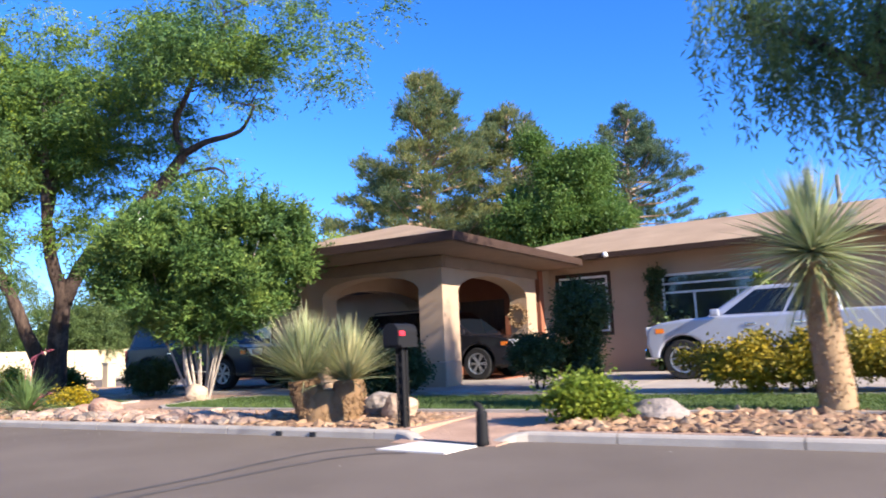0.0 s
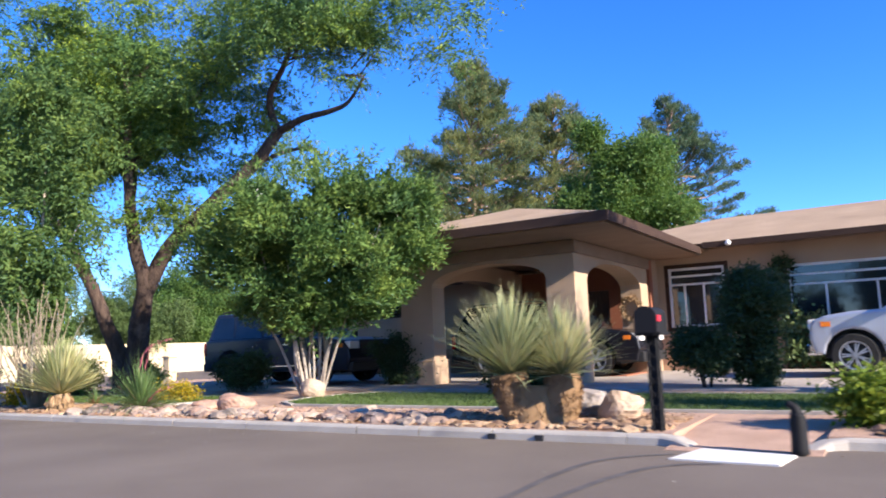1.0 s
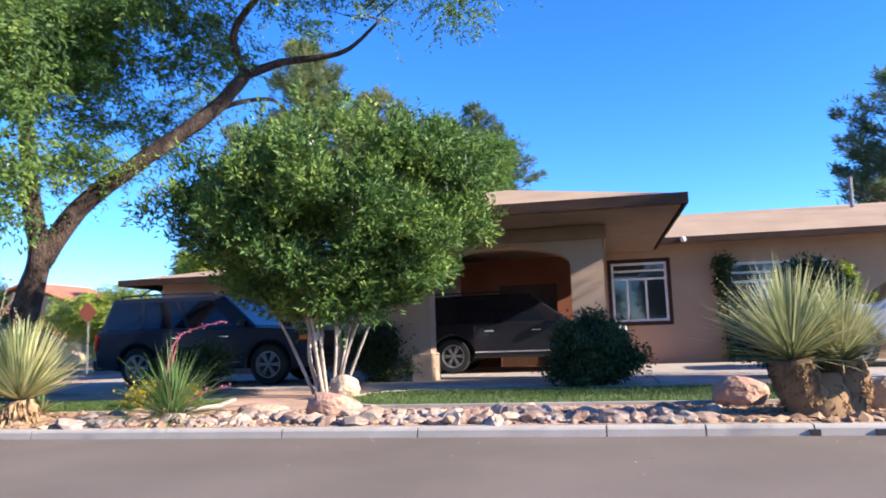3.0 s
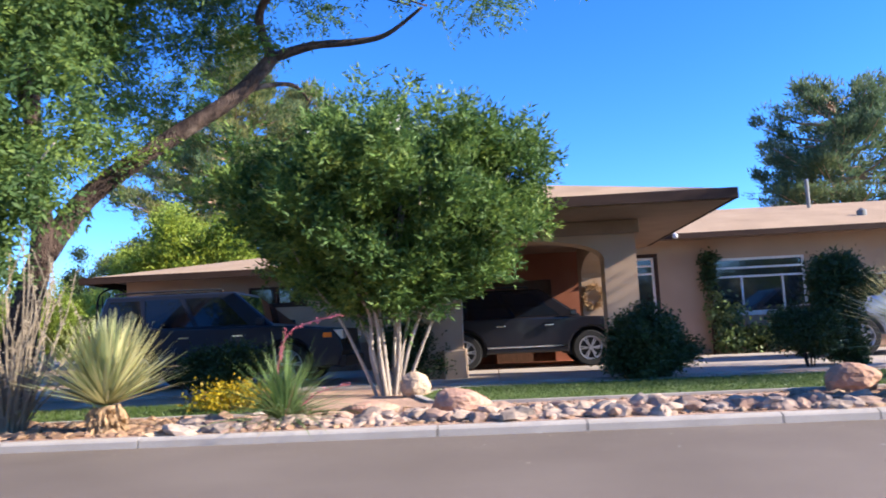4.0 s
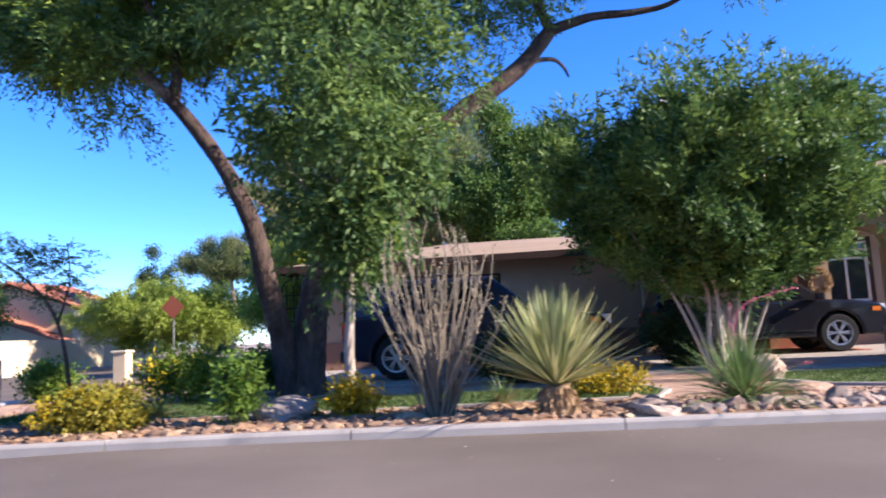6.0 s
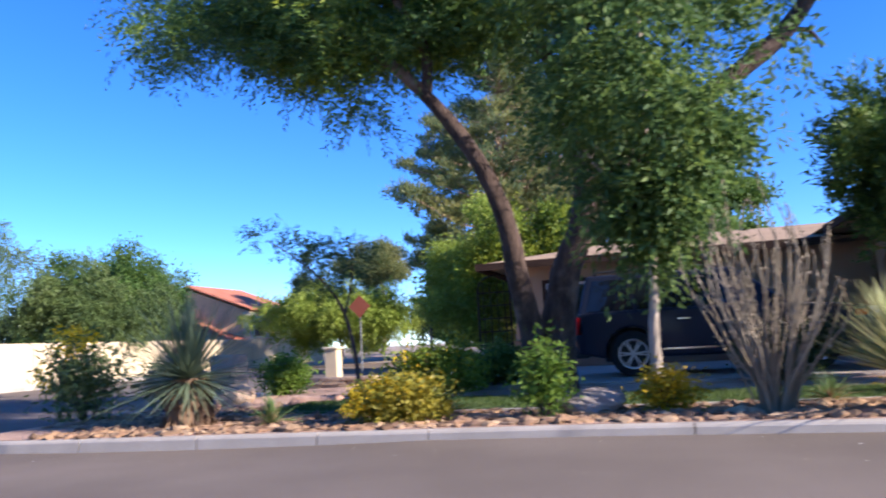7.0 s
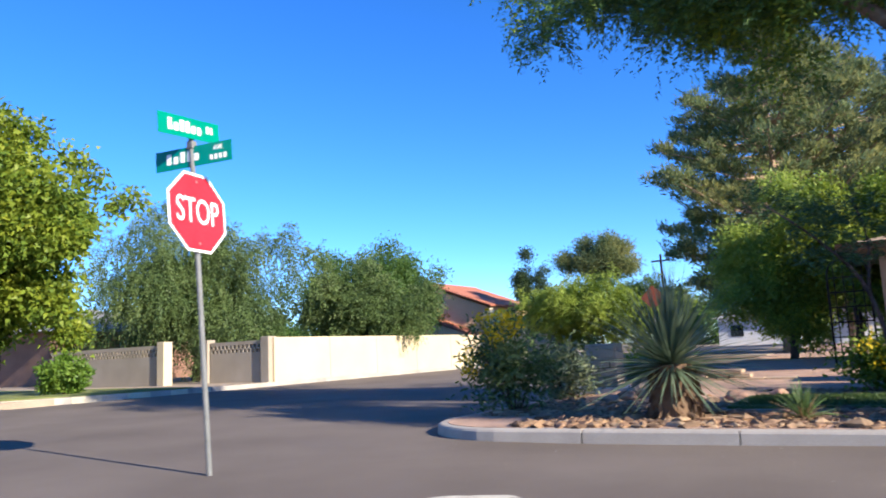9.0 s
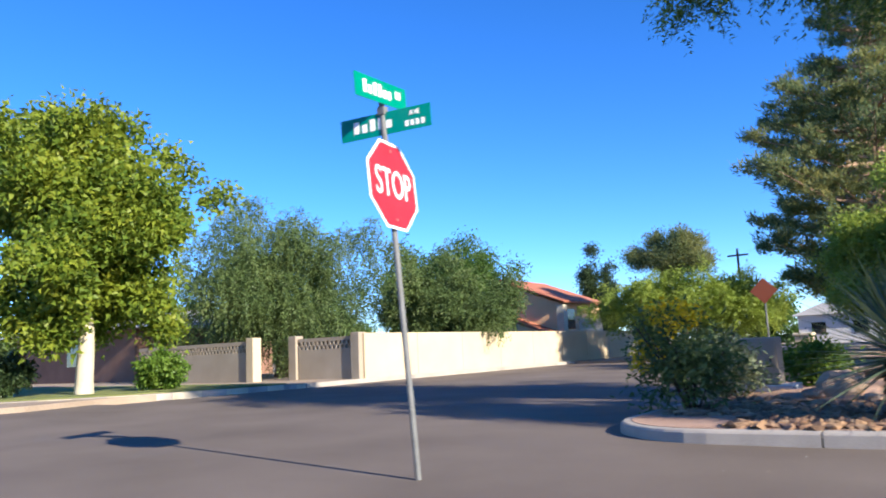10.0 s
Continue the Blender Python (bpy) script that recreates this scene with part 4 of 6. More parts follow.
# leafy sprays round the ends of the limbs: centre, spread, how many
for x, y, z, rx, rz, n in ((-12.6, 4.5, 8.2, 1.7, 1.0, 18), (-11.6, 4.5, 7.6, 1.0, 0.4, 5), (-13.0, 4.7, 7.6, 1.0, 0.5, 5), (-14.6, 5.0, 8.6, 1.8, 1.2, 20), (-17.0, 5.3, 8.6, 2.0, 1.5, 24), (-19.4, 5.0, 8.6, 2.0, 1.6, 24), (-22.0, 4.8, 8.4, 2.0, 1.5, 24),
                          (-22.0, 3.3, 6.6, 1.4, 0.7, 14), (-23.9, 3.5, 6.6, 1.2, 0.7, 16), (-25.4, 3.9, 6.9, 0.8, 0.5, 7), (-20.6, 3.3, 6.4, 1.4, 0.8, 13), (-18.4, 5.2, 6.0, 1.5, 1.0, 16), (-22.8, 5.2, 6.8, 1.3, 0.6, 7), (-16.0, 5.2, 6.9, 1.4, 0.7, 6), (-23.4, 3.6, 5.9, 0.8, 0.35, 6), (-22.4, 3.6, 5.5, 1.0, 0.4, 9), (-21.2, 3.6, 5.5, 0.9, 0.4, 6), (-18.2, 4.4, 4.6, 0.9, 0.5, 6), (-23.8, 4.8, 8.2, 1.3, 0.9, 12), (-15.4, 3.6, 7.9, 1.4, 0.9, 7),
                          (-20.0, 2.6, 7.6, 1.6, 1.2, 16), (-18.6, 4.6, 7.3, 1.5, 0.9, 13), (-20.6, 5.6, 7.2, 1.4, 0.9, 9), (-23.6, 4.6, 9.1, 1.6, 0.9, 16), (-20.6, 4.2, 7.9, 1.4, 0.9, 12), (-17.8, 3.6, 7.2, 1.3, 0.9, 6)):
    for _ in range(int(n * (1.7 if x < -17.5 else 1.25)) if z > 7 or x < -17.5 else n):
        s = mr.uniform(0.22, 0.52)
        mb.append((x + mr.gauss(0, 0.6) * rx - MESQ[0], y + mr.gauss(0, 0.6) * rx * 0.9 - MESQ[1], z + mr.gauss(0, 0.6) * rz - MESQ[2], s * 1.4, s * 1.3, s * 0.5))
fronds(mesq, mb, 13500, 0.52, 24, 0.12, 0.037, LEAF_MESQ, 31, 0.45, label="feathery bright green leaves", shell=1.4, level=0.5, tri=True)

SPR = (-21.5, 1.45, 0.15)
spr = tree("desert_sapling", SPR, "small leaning feathery sapling in the stony bed", [
    ("trunk", [(-21.5, 1.45, 0.05), (-21.52, 1.45, 0.8), (-21.7, 1.45, 1.5), (-22.1, 1.4, 2.0), (-22.5, 1.1, 2.35)], 0.035, 0.008),
    ("limb", [(-21.65, 1.45, 1.4), (-21.6, 1.6, 1.9), (-21.7, 1.7, 2.4)], 0.02, 0.006)], BARK)
fronds(spr, [(-0.3, 0.1, 2.0, 0.36, 0.34, 0.22), (-0.7, 0.0, 2.1, 0.34, 0.34, 0.18), (-1.05, -0.3, 2.25, 0.22, 0.25, 0.1), (-0.05, 0.12, 1.75, 0.22, 0.25, 0.18), (-0.45, 0.1, 1.65, 0.3, 0.3, 0.12)], 200, 0.28, 22, 0.055, 0.016, LEAF_SPRIG, 43, 0.15, label="fine dark green leaflets", level=0.6)

SAP = (-18.05, 1.28, 0.15)
sap = tree("ash_tree", SAP, "young broadleaf tree with slim pale trunk in the bed", [
    ("trunk", [(-18.0, 1.28, 0.05), (-18.03, 1.27, 0.8), (-17.98, 1.25, 1.5), (-17.95, 1.25, 2.6), (-17.9, 1.3, 4.0), (-17.9, 1.3, 5.4)], 0.075, 0.015),
    ("limb", [(-17.97, 1.25, 1.8), (-18.3, 1.2, 2.5), (-18.8, 1.1, 3.3)], 0.035, 0.01),
    ("limb", [(-17.95, 1.25, 2.1), (-17.5, 1.4, 2.9), (-17.0, 1.5, 3.6)], 0.035, 0.01)], BARK_PALE)
sr = random.Random(5)
sb = []
for k in range(110):
    z = sr.uniform(1.9, 6.4)
    rad = 0.15 + 1.65 * min(1.0, (z - 1.75) / 2.4) - max(0.0, z - 5.0) * 0.6
    a = sr.uniform(0, 6.28)
    d = rad * math.sqrt(sr.uniform(0.02, 0.85))
    sb.append((0.12 + d * math.cos(a), d * math.sin(a) * 0.9, z - 0.15, 0.34, 0.32, 0.26))
fronds(sap, sb, 2500, 0.4, 14, 0.11, 0.042, LEAF_BROAD, 41, 0.6, label="dense mid-green leaves", shell=1.6)

OLE = (-13.25, 3.98, 0.15)
stems = []
stem_rng = random.Random(14)
for i, lx in enumerate((-0.95, -0.6, -0.4, -0.22, -0.05, 0.08, 0.2, 0.35, 0.5, 0.7, 0.95, 0.1, -0.3)):
    dx, dy = lx * 0.28, stem_rng.uniform(-0.14, 0.14)
    wave = [stem_rng.uniform(-0.09, 0.09) for _ in range(3)]
    h = stem_rng.uniform(1.7, 2.3)
    stems.append(("stem", [(OLE[0] + dx * 0.6, OLE[1] + dy, 0.05), (OLE[0] + dx + lx * 0.2 + wave[0], OLE[1] + dy * 2, 0.15 + h * 0.3), (OLE[0] + dx + lx * 0.5 + wave[1], OLE[1] + dy * 3, 0.15 + h * 0.65), (OLE[0] + dx + lx + wave[2], OLE[1] + dy * 5, 0.15 + h), (OLE[0] + dx + lx * 1.5, OLE[1] + dy * 7, 3.3)], stem_rng.uniform(0.026, 0.048), 0.012))
ole = tree("oleander_tree", OLE, "rounded multi-stemmed oleander tree with pale bare stems", stems, BARK_PALE)
orr = random.Random(9)
ob_ = []
for k in range(330):
    z = orr.uniform(1.45, 3.9)
    a = orr.uniform(0, 6.28)
    lobe = 1.0 + 0.1 * math.sin(2 * a + 0.6) + 0.07 * math.sin(5 * a + 2.0)
    rad = 2.42 * lobe * math.sin(min(1.0, (z - 1.15) / 1.9) * math.pi / 2) * math.cos(max(0.0, z - 3.0) / 1.6 * 1.1)
    d = rad * math.sqrt(orr.uniform(0.08, 0.97))
    ob_.append((0.05 + d * math.cos(a), d * math.sin(a) * 0.85, z - 0.15, 0.3, 0.3, 0.26))
# upright shoots that stand above the dome
for k in range(46):
    a = orr.uniform(0, 6.28)
    d = orr.uniform(0.2, 2.0)
    ob_.append((0.1 + d * math.cos(a), d * 0.75 * math.sin(a), 4.28 - 0.17 * d * d + orr.uniform(-0.15, 0.3), 0.07, 0.07, orr.uniform(0.2, 0.36)))
fronds(ole, ob_, 8400, 0.33, 16, 0.135, 0.038, LEAF_OLEA, 51, 0.05, 0.5, label="glossy narrow green leaves", shell=2.0, splay=0.55, start=0.15, heart=(0, 0, 1.0), tri=True)
crown(ole, [b for b in ob_ if b[2] > 3.0], 22, 5, 0.04, 0.05, 0.045, WHITE_BLOOM, 52, 0.0, name="blossom", label="scattered white blossom", shell=6.0)


def pine(at, height, radius, seed, label, lean=0.0, full=1.0, cone=0.75, needles=LEAF_PINE):
    t = thing("pine_tree", at, label, "tree")
    rng = random.Random(seed)
    part("trunk", limb([(0, 0, -0.1), (lean * 0.3, 0, height * 0.35), (lean, 0, height * 0.97)], height * 0.026, 0.05, 5, 9, 0.05, seed), BARK_PINE, t, smooth=True)
    tufts, ways = [], []
    n = int(height * 7.0 * full)
    for i in range(n):
        f = (i + rng.random()) / n
        z = height * (0.14 + 0.85 * f)
        reach = radius * min(1.0, 0.5 + 1.5 * f) * (1 - f) ** cone * rng.uniform(0.6, 1.15) + 0.3
        a = rng.uniform(0, 6.283)
        root = Vector((lean * f, 0, z))
        tip = Vector((lean * f + reach * math.cos(a), reach * math.sin(a), z + reach * rng.uniform(-0.05, 0.3) + f * 0.8))
        belly = root.lerp(tip, 0.55) - Vector((0, 0, 0.08 * reach))
        part("bough", tube(bmesh.new(), [root, belly, tip], [0.1, 0.06, 0.015], 5), BARK_PINE, t)
        for k in range(int(5 + reach * 6.5)):
            s = 0.25 + 0.78 * math.sqrt(rng.random())
            p = root.lerp(belly, s / 0.55) if s < 0.55 else belly.lerp(tip, (s - 0.55) / 0.45)
            wide = 0.16 * reach * (1.3 - s) + 0.22
            off = Vector((-math.sin(a), math.cos(a), 0)) * rng.gauss(0, 1) * wide + Vector((0, 0, abs(rng.gauss(0.04, 0.13))))
            tufts.append(tuple(p + off))
            ways.append((math.cos(a) * 0.5 + off.x, math.sin(a) * 0.5 + off.y, 0.75))
    g = np.random.default_rng(seed)
    each = 22
    at = np.repeat(np.array(tufts), each, 0) + g.normal(size=(len(tufts) * each, 3)) * 0.13
    way = np.repeat(np.array(ways), each, 0) + g.normal(size=at.shape) * 0.55
    quads_mesh("crown", leaf_tris(at, way, 0.36, 0.075, g), needles, t, "layered tufts of olive green needles", 3)
    return t


pine((-25.95, 33.6, 0), 18.4, 8.3, 71, "tall pine with tufted boughs and a pale trunk", full=1.2)
pine((-19.0, 56.0, 0), 20.8, 10.5, 72, "tall dense pine far behind the house", full=0.95, cone=0.85, needles=LEAF_PINE_DK)
pine((-23.4, 41.0, 0), 17.6, 9.4, 73, "broad pine standing behind the house", full=1.2)
pine((7.8, 33.5, 0), 12.9, 5.6, 74, "large dark round-headed pine far behind the roofs", full=1.3, cone=0.32, needles=LEAF_PINE_DK)


def leafy(name, at, label, blobs, count, each, spread, length, width, mat, seed, droop=0.2, trunk=None, bark=BARK, category="tree", shell=2.2, weep=0.0):
    t = thing(name, at, label, category)
    if trunk:
        part("trunk", limb([(0, 0, -0.1), (trunk[2], 0, trunk[0] * 0.5), (0, 0, trunk[0])], trunk[1], trunk[1] * 0.55, 5, 9, 0.06, seed), bark, t, smooth=True)
    if weep:
        fronds(t, blobs, count, weep, each, length, width, mat, seed, droop, shell=shell, tri=True)
    else:
        crown(t, blobs, count, each, spread, length, width, mat, seed, droop, shell=shell, tri=True)
    return t


def cloud(rx, ry, z0, z1, n, seed, size, jag=0.25):
    """Overlapping lumps that fill a rounded, uneven crown."""
    rng = random.Random(seed)
    out = []
    zc, rz = (z0 + z1) / 2, (z1 - z0) / 2
    for _ in range(n):
        a, e = rng.uniform(0, 6.283), math.asin(rng.uniform(-1, 1))
        r = rng.uniform(0.35, 1.0) * (1 + rng.uniform(-jag, jag))
        s = size * rng.uniform(0.6, 1.3)
        out.append((rx * r * math.cos(a) * math.cos(e), ry * r * math.sin(a) * math.cos(e), zc + rz * r * math.sin(e), s, s, s * 0.75))
    return out


leafy("elm_tree", (-16.1, 32.4, 0), "rounded bright green tree behind the roof", cloud(3.6, 3.4, 3.5, 12.2, 90, 3, 0.8), 5200, 18, 0.26, 0.24, 0.12, LEAF_FAR, 81, 0.2, (5, 0.3, 0.2))
leafy("elm_tree", (-22.5, 19.5, 0), "bright yellow-green tree behind the wing roof", cloud(2.6, 2.0, 1.2, 5.4, 60, 4, 0.6), 3200, 18, 0.2, 0.18, 0.09, LEAF_LIME, 82, 0.2, (2.5, 0.16, 0.1))
# the brighter palo leaf stands in for sunlight on this elm
leafy("elm_tree", (-24.6, 21.5, 0), "yellow-green tree beside the wing's end, sunlight in its leaf colour", cloud(2.8, 2.2, 0.4, 6.0, 64, 14, 0.6), 3200, 18, 0.2, 0.18, 0.09, LEAF_PALO, 88, 0.2, (2.5, 0.16, 0.1))

PEP = (1.4, 4.6, 0.15)
pep = tree("pepper_tree", PEP, "drooping pepper tree with hanging leafy strands", [
    ("trunk", [(1.4, 4.6, 0.05), (1.3, 4.6, 1.5), (0.9, 4.5, 2.9), (0.0, 4.3, 3.8), (-0.8, 4.0, 4.35), (-1.5, 3.9, 4.95), (-2.2, 3.8, 5.4)], 0.22, 0.04),
    ("limb", [(0.9, 4.5, 2.9), (1.6, 4.8, 4.2), (2.2, 5.0, 5.6), (3.4, 4.8, 7.2)], 0.14, 0.04),
    ("limb", [(-0.6, 4.05, 4.2), (-0.6, 3.9, 5.0), (-0.3, 3.8, 6.0)], 0.06, 0.02)], BARK)
prng = np.random.default_rng(15)
strand = []
# the last four clusters hang out of view, added to shade the lawn
for cx, cy, cz, n in ((-2.2, 3.9, 5.9, 60), (-1.5, 4.0, 5.7, 90), (-0.8, 4.1, 5.2, 110), (-0.1, 4.2, 5.0, 120), (0.6, 4.4, 5.4, 120), (1.8, 4.8, 5.8, 120), (3.0, 3.2, 7.0, 130), (1.8, 2.7, 6.6, 100), (4.5, 3.4, 7.6, 130), (3.6, 2.2, 6.8, 90)):
    for _ in range(n):
        p = np.array([cx, cy, cz]) + prng.normal(size=3) * [0.4, 0.6, 0.45]
        L = prng.uniform(0.5, 1.9)
        k = int(L * 36)
        s = np.linspace(0, 1, k)[:, None]
        strand.append(p + np.array([prng.normal() * 0.12, prng.normal() * 0.12, -1]) * s * L + prng.normal(size=(k, 3)) * 0.045)
strand = np.concatenate(strand) - np.array(PEP)
quads_mesh("crown", leaf_quads(strand, prng.normal(size=strand.shape) * 0.6 + [0, 0, -0.8], 0.145, 0.028, prng), LEAF_PEPPER, pep, "hanging strands of narrow leaves")


# ---- spiky plants ----
def thatch(parent, pts, r0, r1, seed, count=260, name="trunk", core=THATCH, flap=0.12):
    """A trunk clad in dry hanging leaf bases."""
    path = curve_pts(pts, 4)
    m = len(path) - 1
    radii = [r0 + (r1 - r0) * i / m for i in range(m + 1)]
    ob = part(name, tube(bmesh.new(), path, radii, 12, 0.06, random.Random(seed)), core, parent, smooth=True)
    rng = np.random.default_rng(seed)
    f = rng.uniform(0.02, 0.98, count)
    idx = f * m
    lo = np.floor(idx).astype(int)
    P = np.array([tuple(p) for p in path])
    R = np.array(radii)
    w = (idx - lo)[:, None]
    c = P[lo] * (1 - w) + P[np.minimum(lo + 1, m)] * w
    r = R[lo] * (1 - w[:, 0]) + R[np.minimum(lo + 1, m)] * w[:, 0]
    a = rng.uniform(0, 2 * np.pi, count)
    out = np.stack([np.cos(a), np.sin(a), np.zeros(count)], 1)
    at = c + out * r[:, None] * 0.96
    way = out * 0.32 + rng.normal(size=at.shape) * 0.16 + [0, 0, -0.8]
    tagged(quads_mesh("thatching", leaf_quads(at, way, flap, flap * 0.45, rng, 0.0), core, ob), kind="stuff")
    return ob


def spoon(name, at, label, blade, width, count, heart, mat, seed, trunk_r=0.14, low=-12, droop=0.12, power=0.8, core=THATCH):
    t = thing(name, at, label, "plant")
    thatch(t, [(0, 0, -0.02), (0.01, 0, heart * 0.6), (0, 0, heart)], trunk_r * 1.15, trunk_r * 0.85, seed, 420, core=core)
    rosette(t, (0, 0, heart), count, blade, width, mat, seed, low, 88, droop, power=power)
    return t


spoon("desert_spoon", (-15.78, 0.5, 0.15), "silvery desert spoon plant with a dense round head of blades", 0.88, 0.027, 800, 0.28, BLADE_SILVER, 61, 0.16, 14, 0.02, 0.85)
yuc = thing("yucca_clump", (-7.2, 0.72, 0.15), "twin-headed yucca with shaggy brown trunks in the stones", "plant")
thatch(yuc, [(0.1, -0.12, -0.04), (0.0, -0.16, 0.14), (-0.1, -0.2, 0.34), (-0.13, -0.22, 0.54)], 0.25, 0.19, 62, 1500, core=THATCH_BR, flap=0.045)
thatch(yuc, [(0.24, -0.06, -0.04), (0.34, -0.03, 0.14), (0.39, 0.01, 0.32), (0.38, 0.03, 0.5)], 0.25, 0.19, 63, 1500, core=THATCH_BR, flap=0.045)
thatch(yuc, [(0.14, -0.1, -0.05), (0.13, -0.1, 0.2), (0.13, -0.09, 0.4)], 0.34, 0.17, 69, 900, "root_mass", THATCH_BR, 0.045)
for heart, count, length, seed in (((-0.13, -0.22, 0.52), 900, 0.95, 64), ((0.38, 0.03, 0.48), 760, 0.84, 65)):
    rosette(yuc, heart, count, length, 0.015, BLADE_BLUE, seed, 26, 88, 0.16, power=0.75)
    tagged(rosette(yuc, heart, 70, length * 0.95, 0.015, BLADE_Y, seed + 4, 4, 45, 0.2, power=1.0, name="outer_blade"), kind="stuff")
    tagged(rosette(yuc, heart, 160, 0.24, 0.028, BLADE_Y, seed + 8, 20, 80, 0.1, name="dry_collar"), kind="stuff")
tall = thing("tree_yucca", (-1.46, 2.34, 0.15), "tree yucca with a scaly bare trunk and one spiky head", "plant")
thatch(tall, [(0.02, 0, -0.03), (0.0, 0, 0.5), (-0.04, 0, 1.1), (-0.06, 0, 1.62)], 0.19, 0.15, 66, 2000, core=THATCH, flap=0.04)
rosette(tall, (-0.06, 0, 1.74), 620, 0.98, 0.028, BLADE, 67, -22, 88, 0.1, power=0.85)
tagged(rosette(tall, (-0.06, 0, 1.62), 120, 0.75, 0.024, BLADE_Y, 71, -60, 0, 0.3, name="hanging_blade"), kind="stuff")
crown(tall, [(-0.05, 0, 2.5, 0.03, 0.03, 0.12)], 16, 8, 0.015, 0.06, 0.025, WHITE_BLOOM, 68, 0, name="flower_stalk", label="pale dry flower stub")
spoon("desert_spoon", (-23.6, 1.05, 0.15), "dark spiky desert spoon on a stout shaggy trunk", 1.1, 0.02, 560, 0.58, BLADE_DK, 69, 0.24, -22, 0.1, power=1.1, core=THATCH_DK)


def grassy(at, label, seed, count=240, L=0.75):
    t = thing("red_yucca", at, label, "plant")
    rosette(t, (0, 0, 0.02), count, L, 0.013, BLADE_RED, seed, 12, 86, 0.3, power=0.9)
    rosette(t, (0, 0, 0.02), 60, L * 0.8, 0.012, THATCH, seed + 1, 5, 60, 0.4, name="dry_blades")
    return t


ry = grassy((-13.95, 0.72, 0.15), "grassy red yucca with an arching coral flower stalk", 75, 460, 0.95)
for i, (pts, n) in enumerate((([(0, 0, 0.1), (-0.06, 0.0, 0.6), (0.1, 0.02, 0.98), (0.62, 0.05, 1.12)], 80), ([(0.1, 0, 0.1), (0.35, 0.02, 0.3), (0.7, 0.05, 0.38)], 30), ([(0, 0, 0.1), (-0.06, 0.1, 0.62), (0.0, 0.15, 1.0)], 18))):
    part("flower_stalk", limb(pts, 0.006, 0.003, 5, 6, 0.0, i), BLOOM, ry, "coral pink stalk")
    pa = curve_pts(pts, 12)[-20:]
    br = np.random.default_rng(i + 90)
    pp = np.array([tuple(p) for p in pa])[br.integers(0, 20, n)]
    tagged(quads_mesh("bloom_spray", leaf_quads(pp + br.normal(size=pp.shape) * 0.012, br.normal(size=pp.shape), 0.032, 0.013, br), BLOOM, ry, "small coral flowers"), kind="stuff")
grassy((-22.3, 0.75, 0.15), "low grassy tuft among the stones", 77, 120, 0.4)
grassy((-20.6, 1.9, 0.15), "low grassy tuft beside the lawn strip", 79, 100, 0.35)

oco = thing("ocotillo", (-16.98, 0.72, 0.15), "tall vase-shaped ocotillo of many grey thorny canes", "plant")
orng = random.Random(33)
thorn_at = []
for k in range(48):
    a = orng.uniform(0, 6.283)
    r = 0.68 * math.sqrt(orng.uniform(0.02, 1.0))
    h = orng.uniform(1.25, 2.2) * (1.08 - 0.3 * r)
    b = (0.16 * math.cos(a) * orng.random(), 0.16 * math.sin(a) * orng.random())
    kink = [(orng.uniform(-0.12, 0.12), orng.uniform(-0.12, 0.12)) for _ in range(4)]
    pts = [(b[0], b[1], -0.03)]
    for (f, spread), (kx, ky) in zip(((0.2, 0.22), (0.45, 0.55), (0.75, 0.88), (1.0, 1.02)), kink):
        pts.append((b[0] + spread * r * math.cos(a) + kx * f, b[1] + spread * r * math.sin(a) + ky * f, h * f))
    path = curve_pts(pts, 4)
    part("cane", tube(bmesh.new(), path, [0.015 - 0.0105 * i / (len(path) - 1) for i in range(len(path))], 6, 0.16, orng), CANE, oco)
    thorn_at += [tuple(p + Vector([orng.uniform(-0.02, 0.02) for _ in range(3)])) for p in path[3:] for _ in range(3)]
thorn_at = np.array(thorn_at)
trng = np.random.default_rng(34)
tagged(quads_mesh("thorn_spray", leaf_quads(thorn_at, trng.normal(size=thorn_at.shape) + [0, 0, 0.5], 0.045, 0.014, trng), CANE, oco), kind="stuff")


# ---- shrubs ----
def shrub(name, at, label, rx, ry, z0, z1, mat, seed, count=420, each=16, leaf=0.06, wide=0.03, stems=True, size=0.22, spread=0.07):
    t = thing(name, at, label, "shrub")
    if stems:
        bm = bmesh.new()
        rng = random.Random(seed)
        for k in range(9):
            a = rng.uniform(0, 6.283)
            tube(bm, [(0.05 * math.cos(a), 0.05 * math.sin(a), -0.03), (rx * 0.3 * math.cos(a), ry * 0.3 * math.sin(a), z0 + (z1 - z0) * 0.35), (rx * 0.7 * math.cos(a), ry * 0.7 * math.sin(a), z0 + (z1 - z0) * 0.75)], [0.014, 0.01, 0.004], 5)
        tagged(part("stem_tuft", bm, BARK, t), kind="stuff")
    crown(t, cloud(rx - size * 0.6, ry - size * 0.6, z0 + size * 0.4, z1 - size * 0.4, 40, seed, size, 0.12), count, each, spread, leaf, wide, mat, seed, 0.1, shell=2.0)
    return t


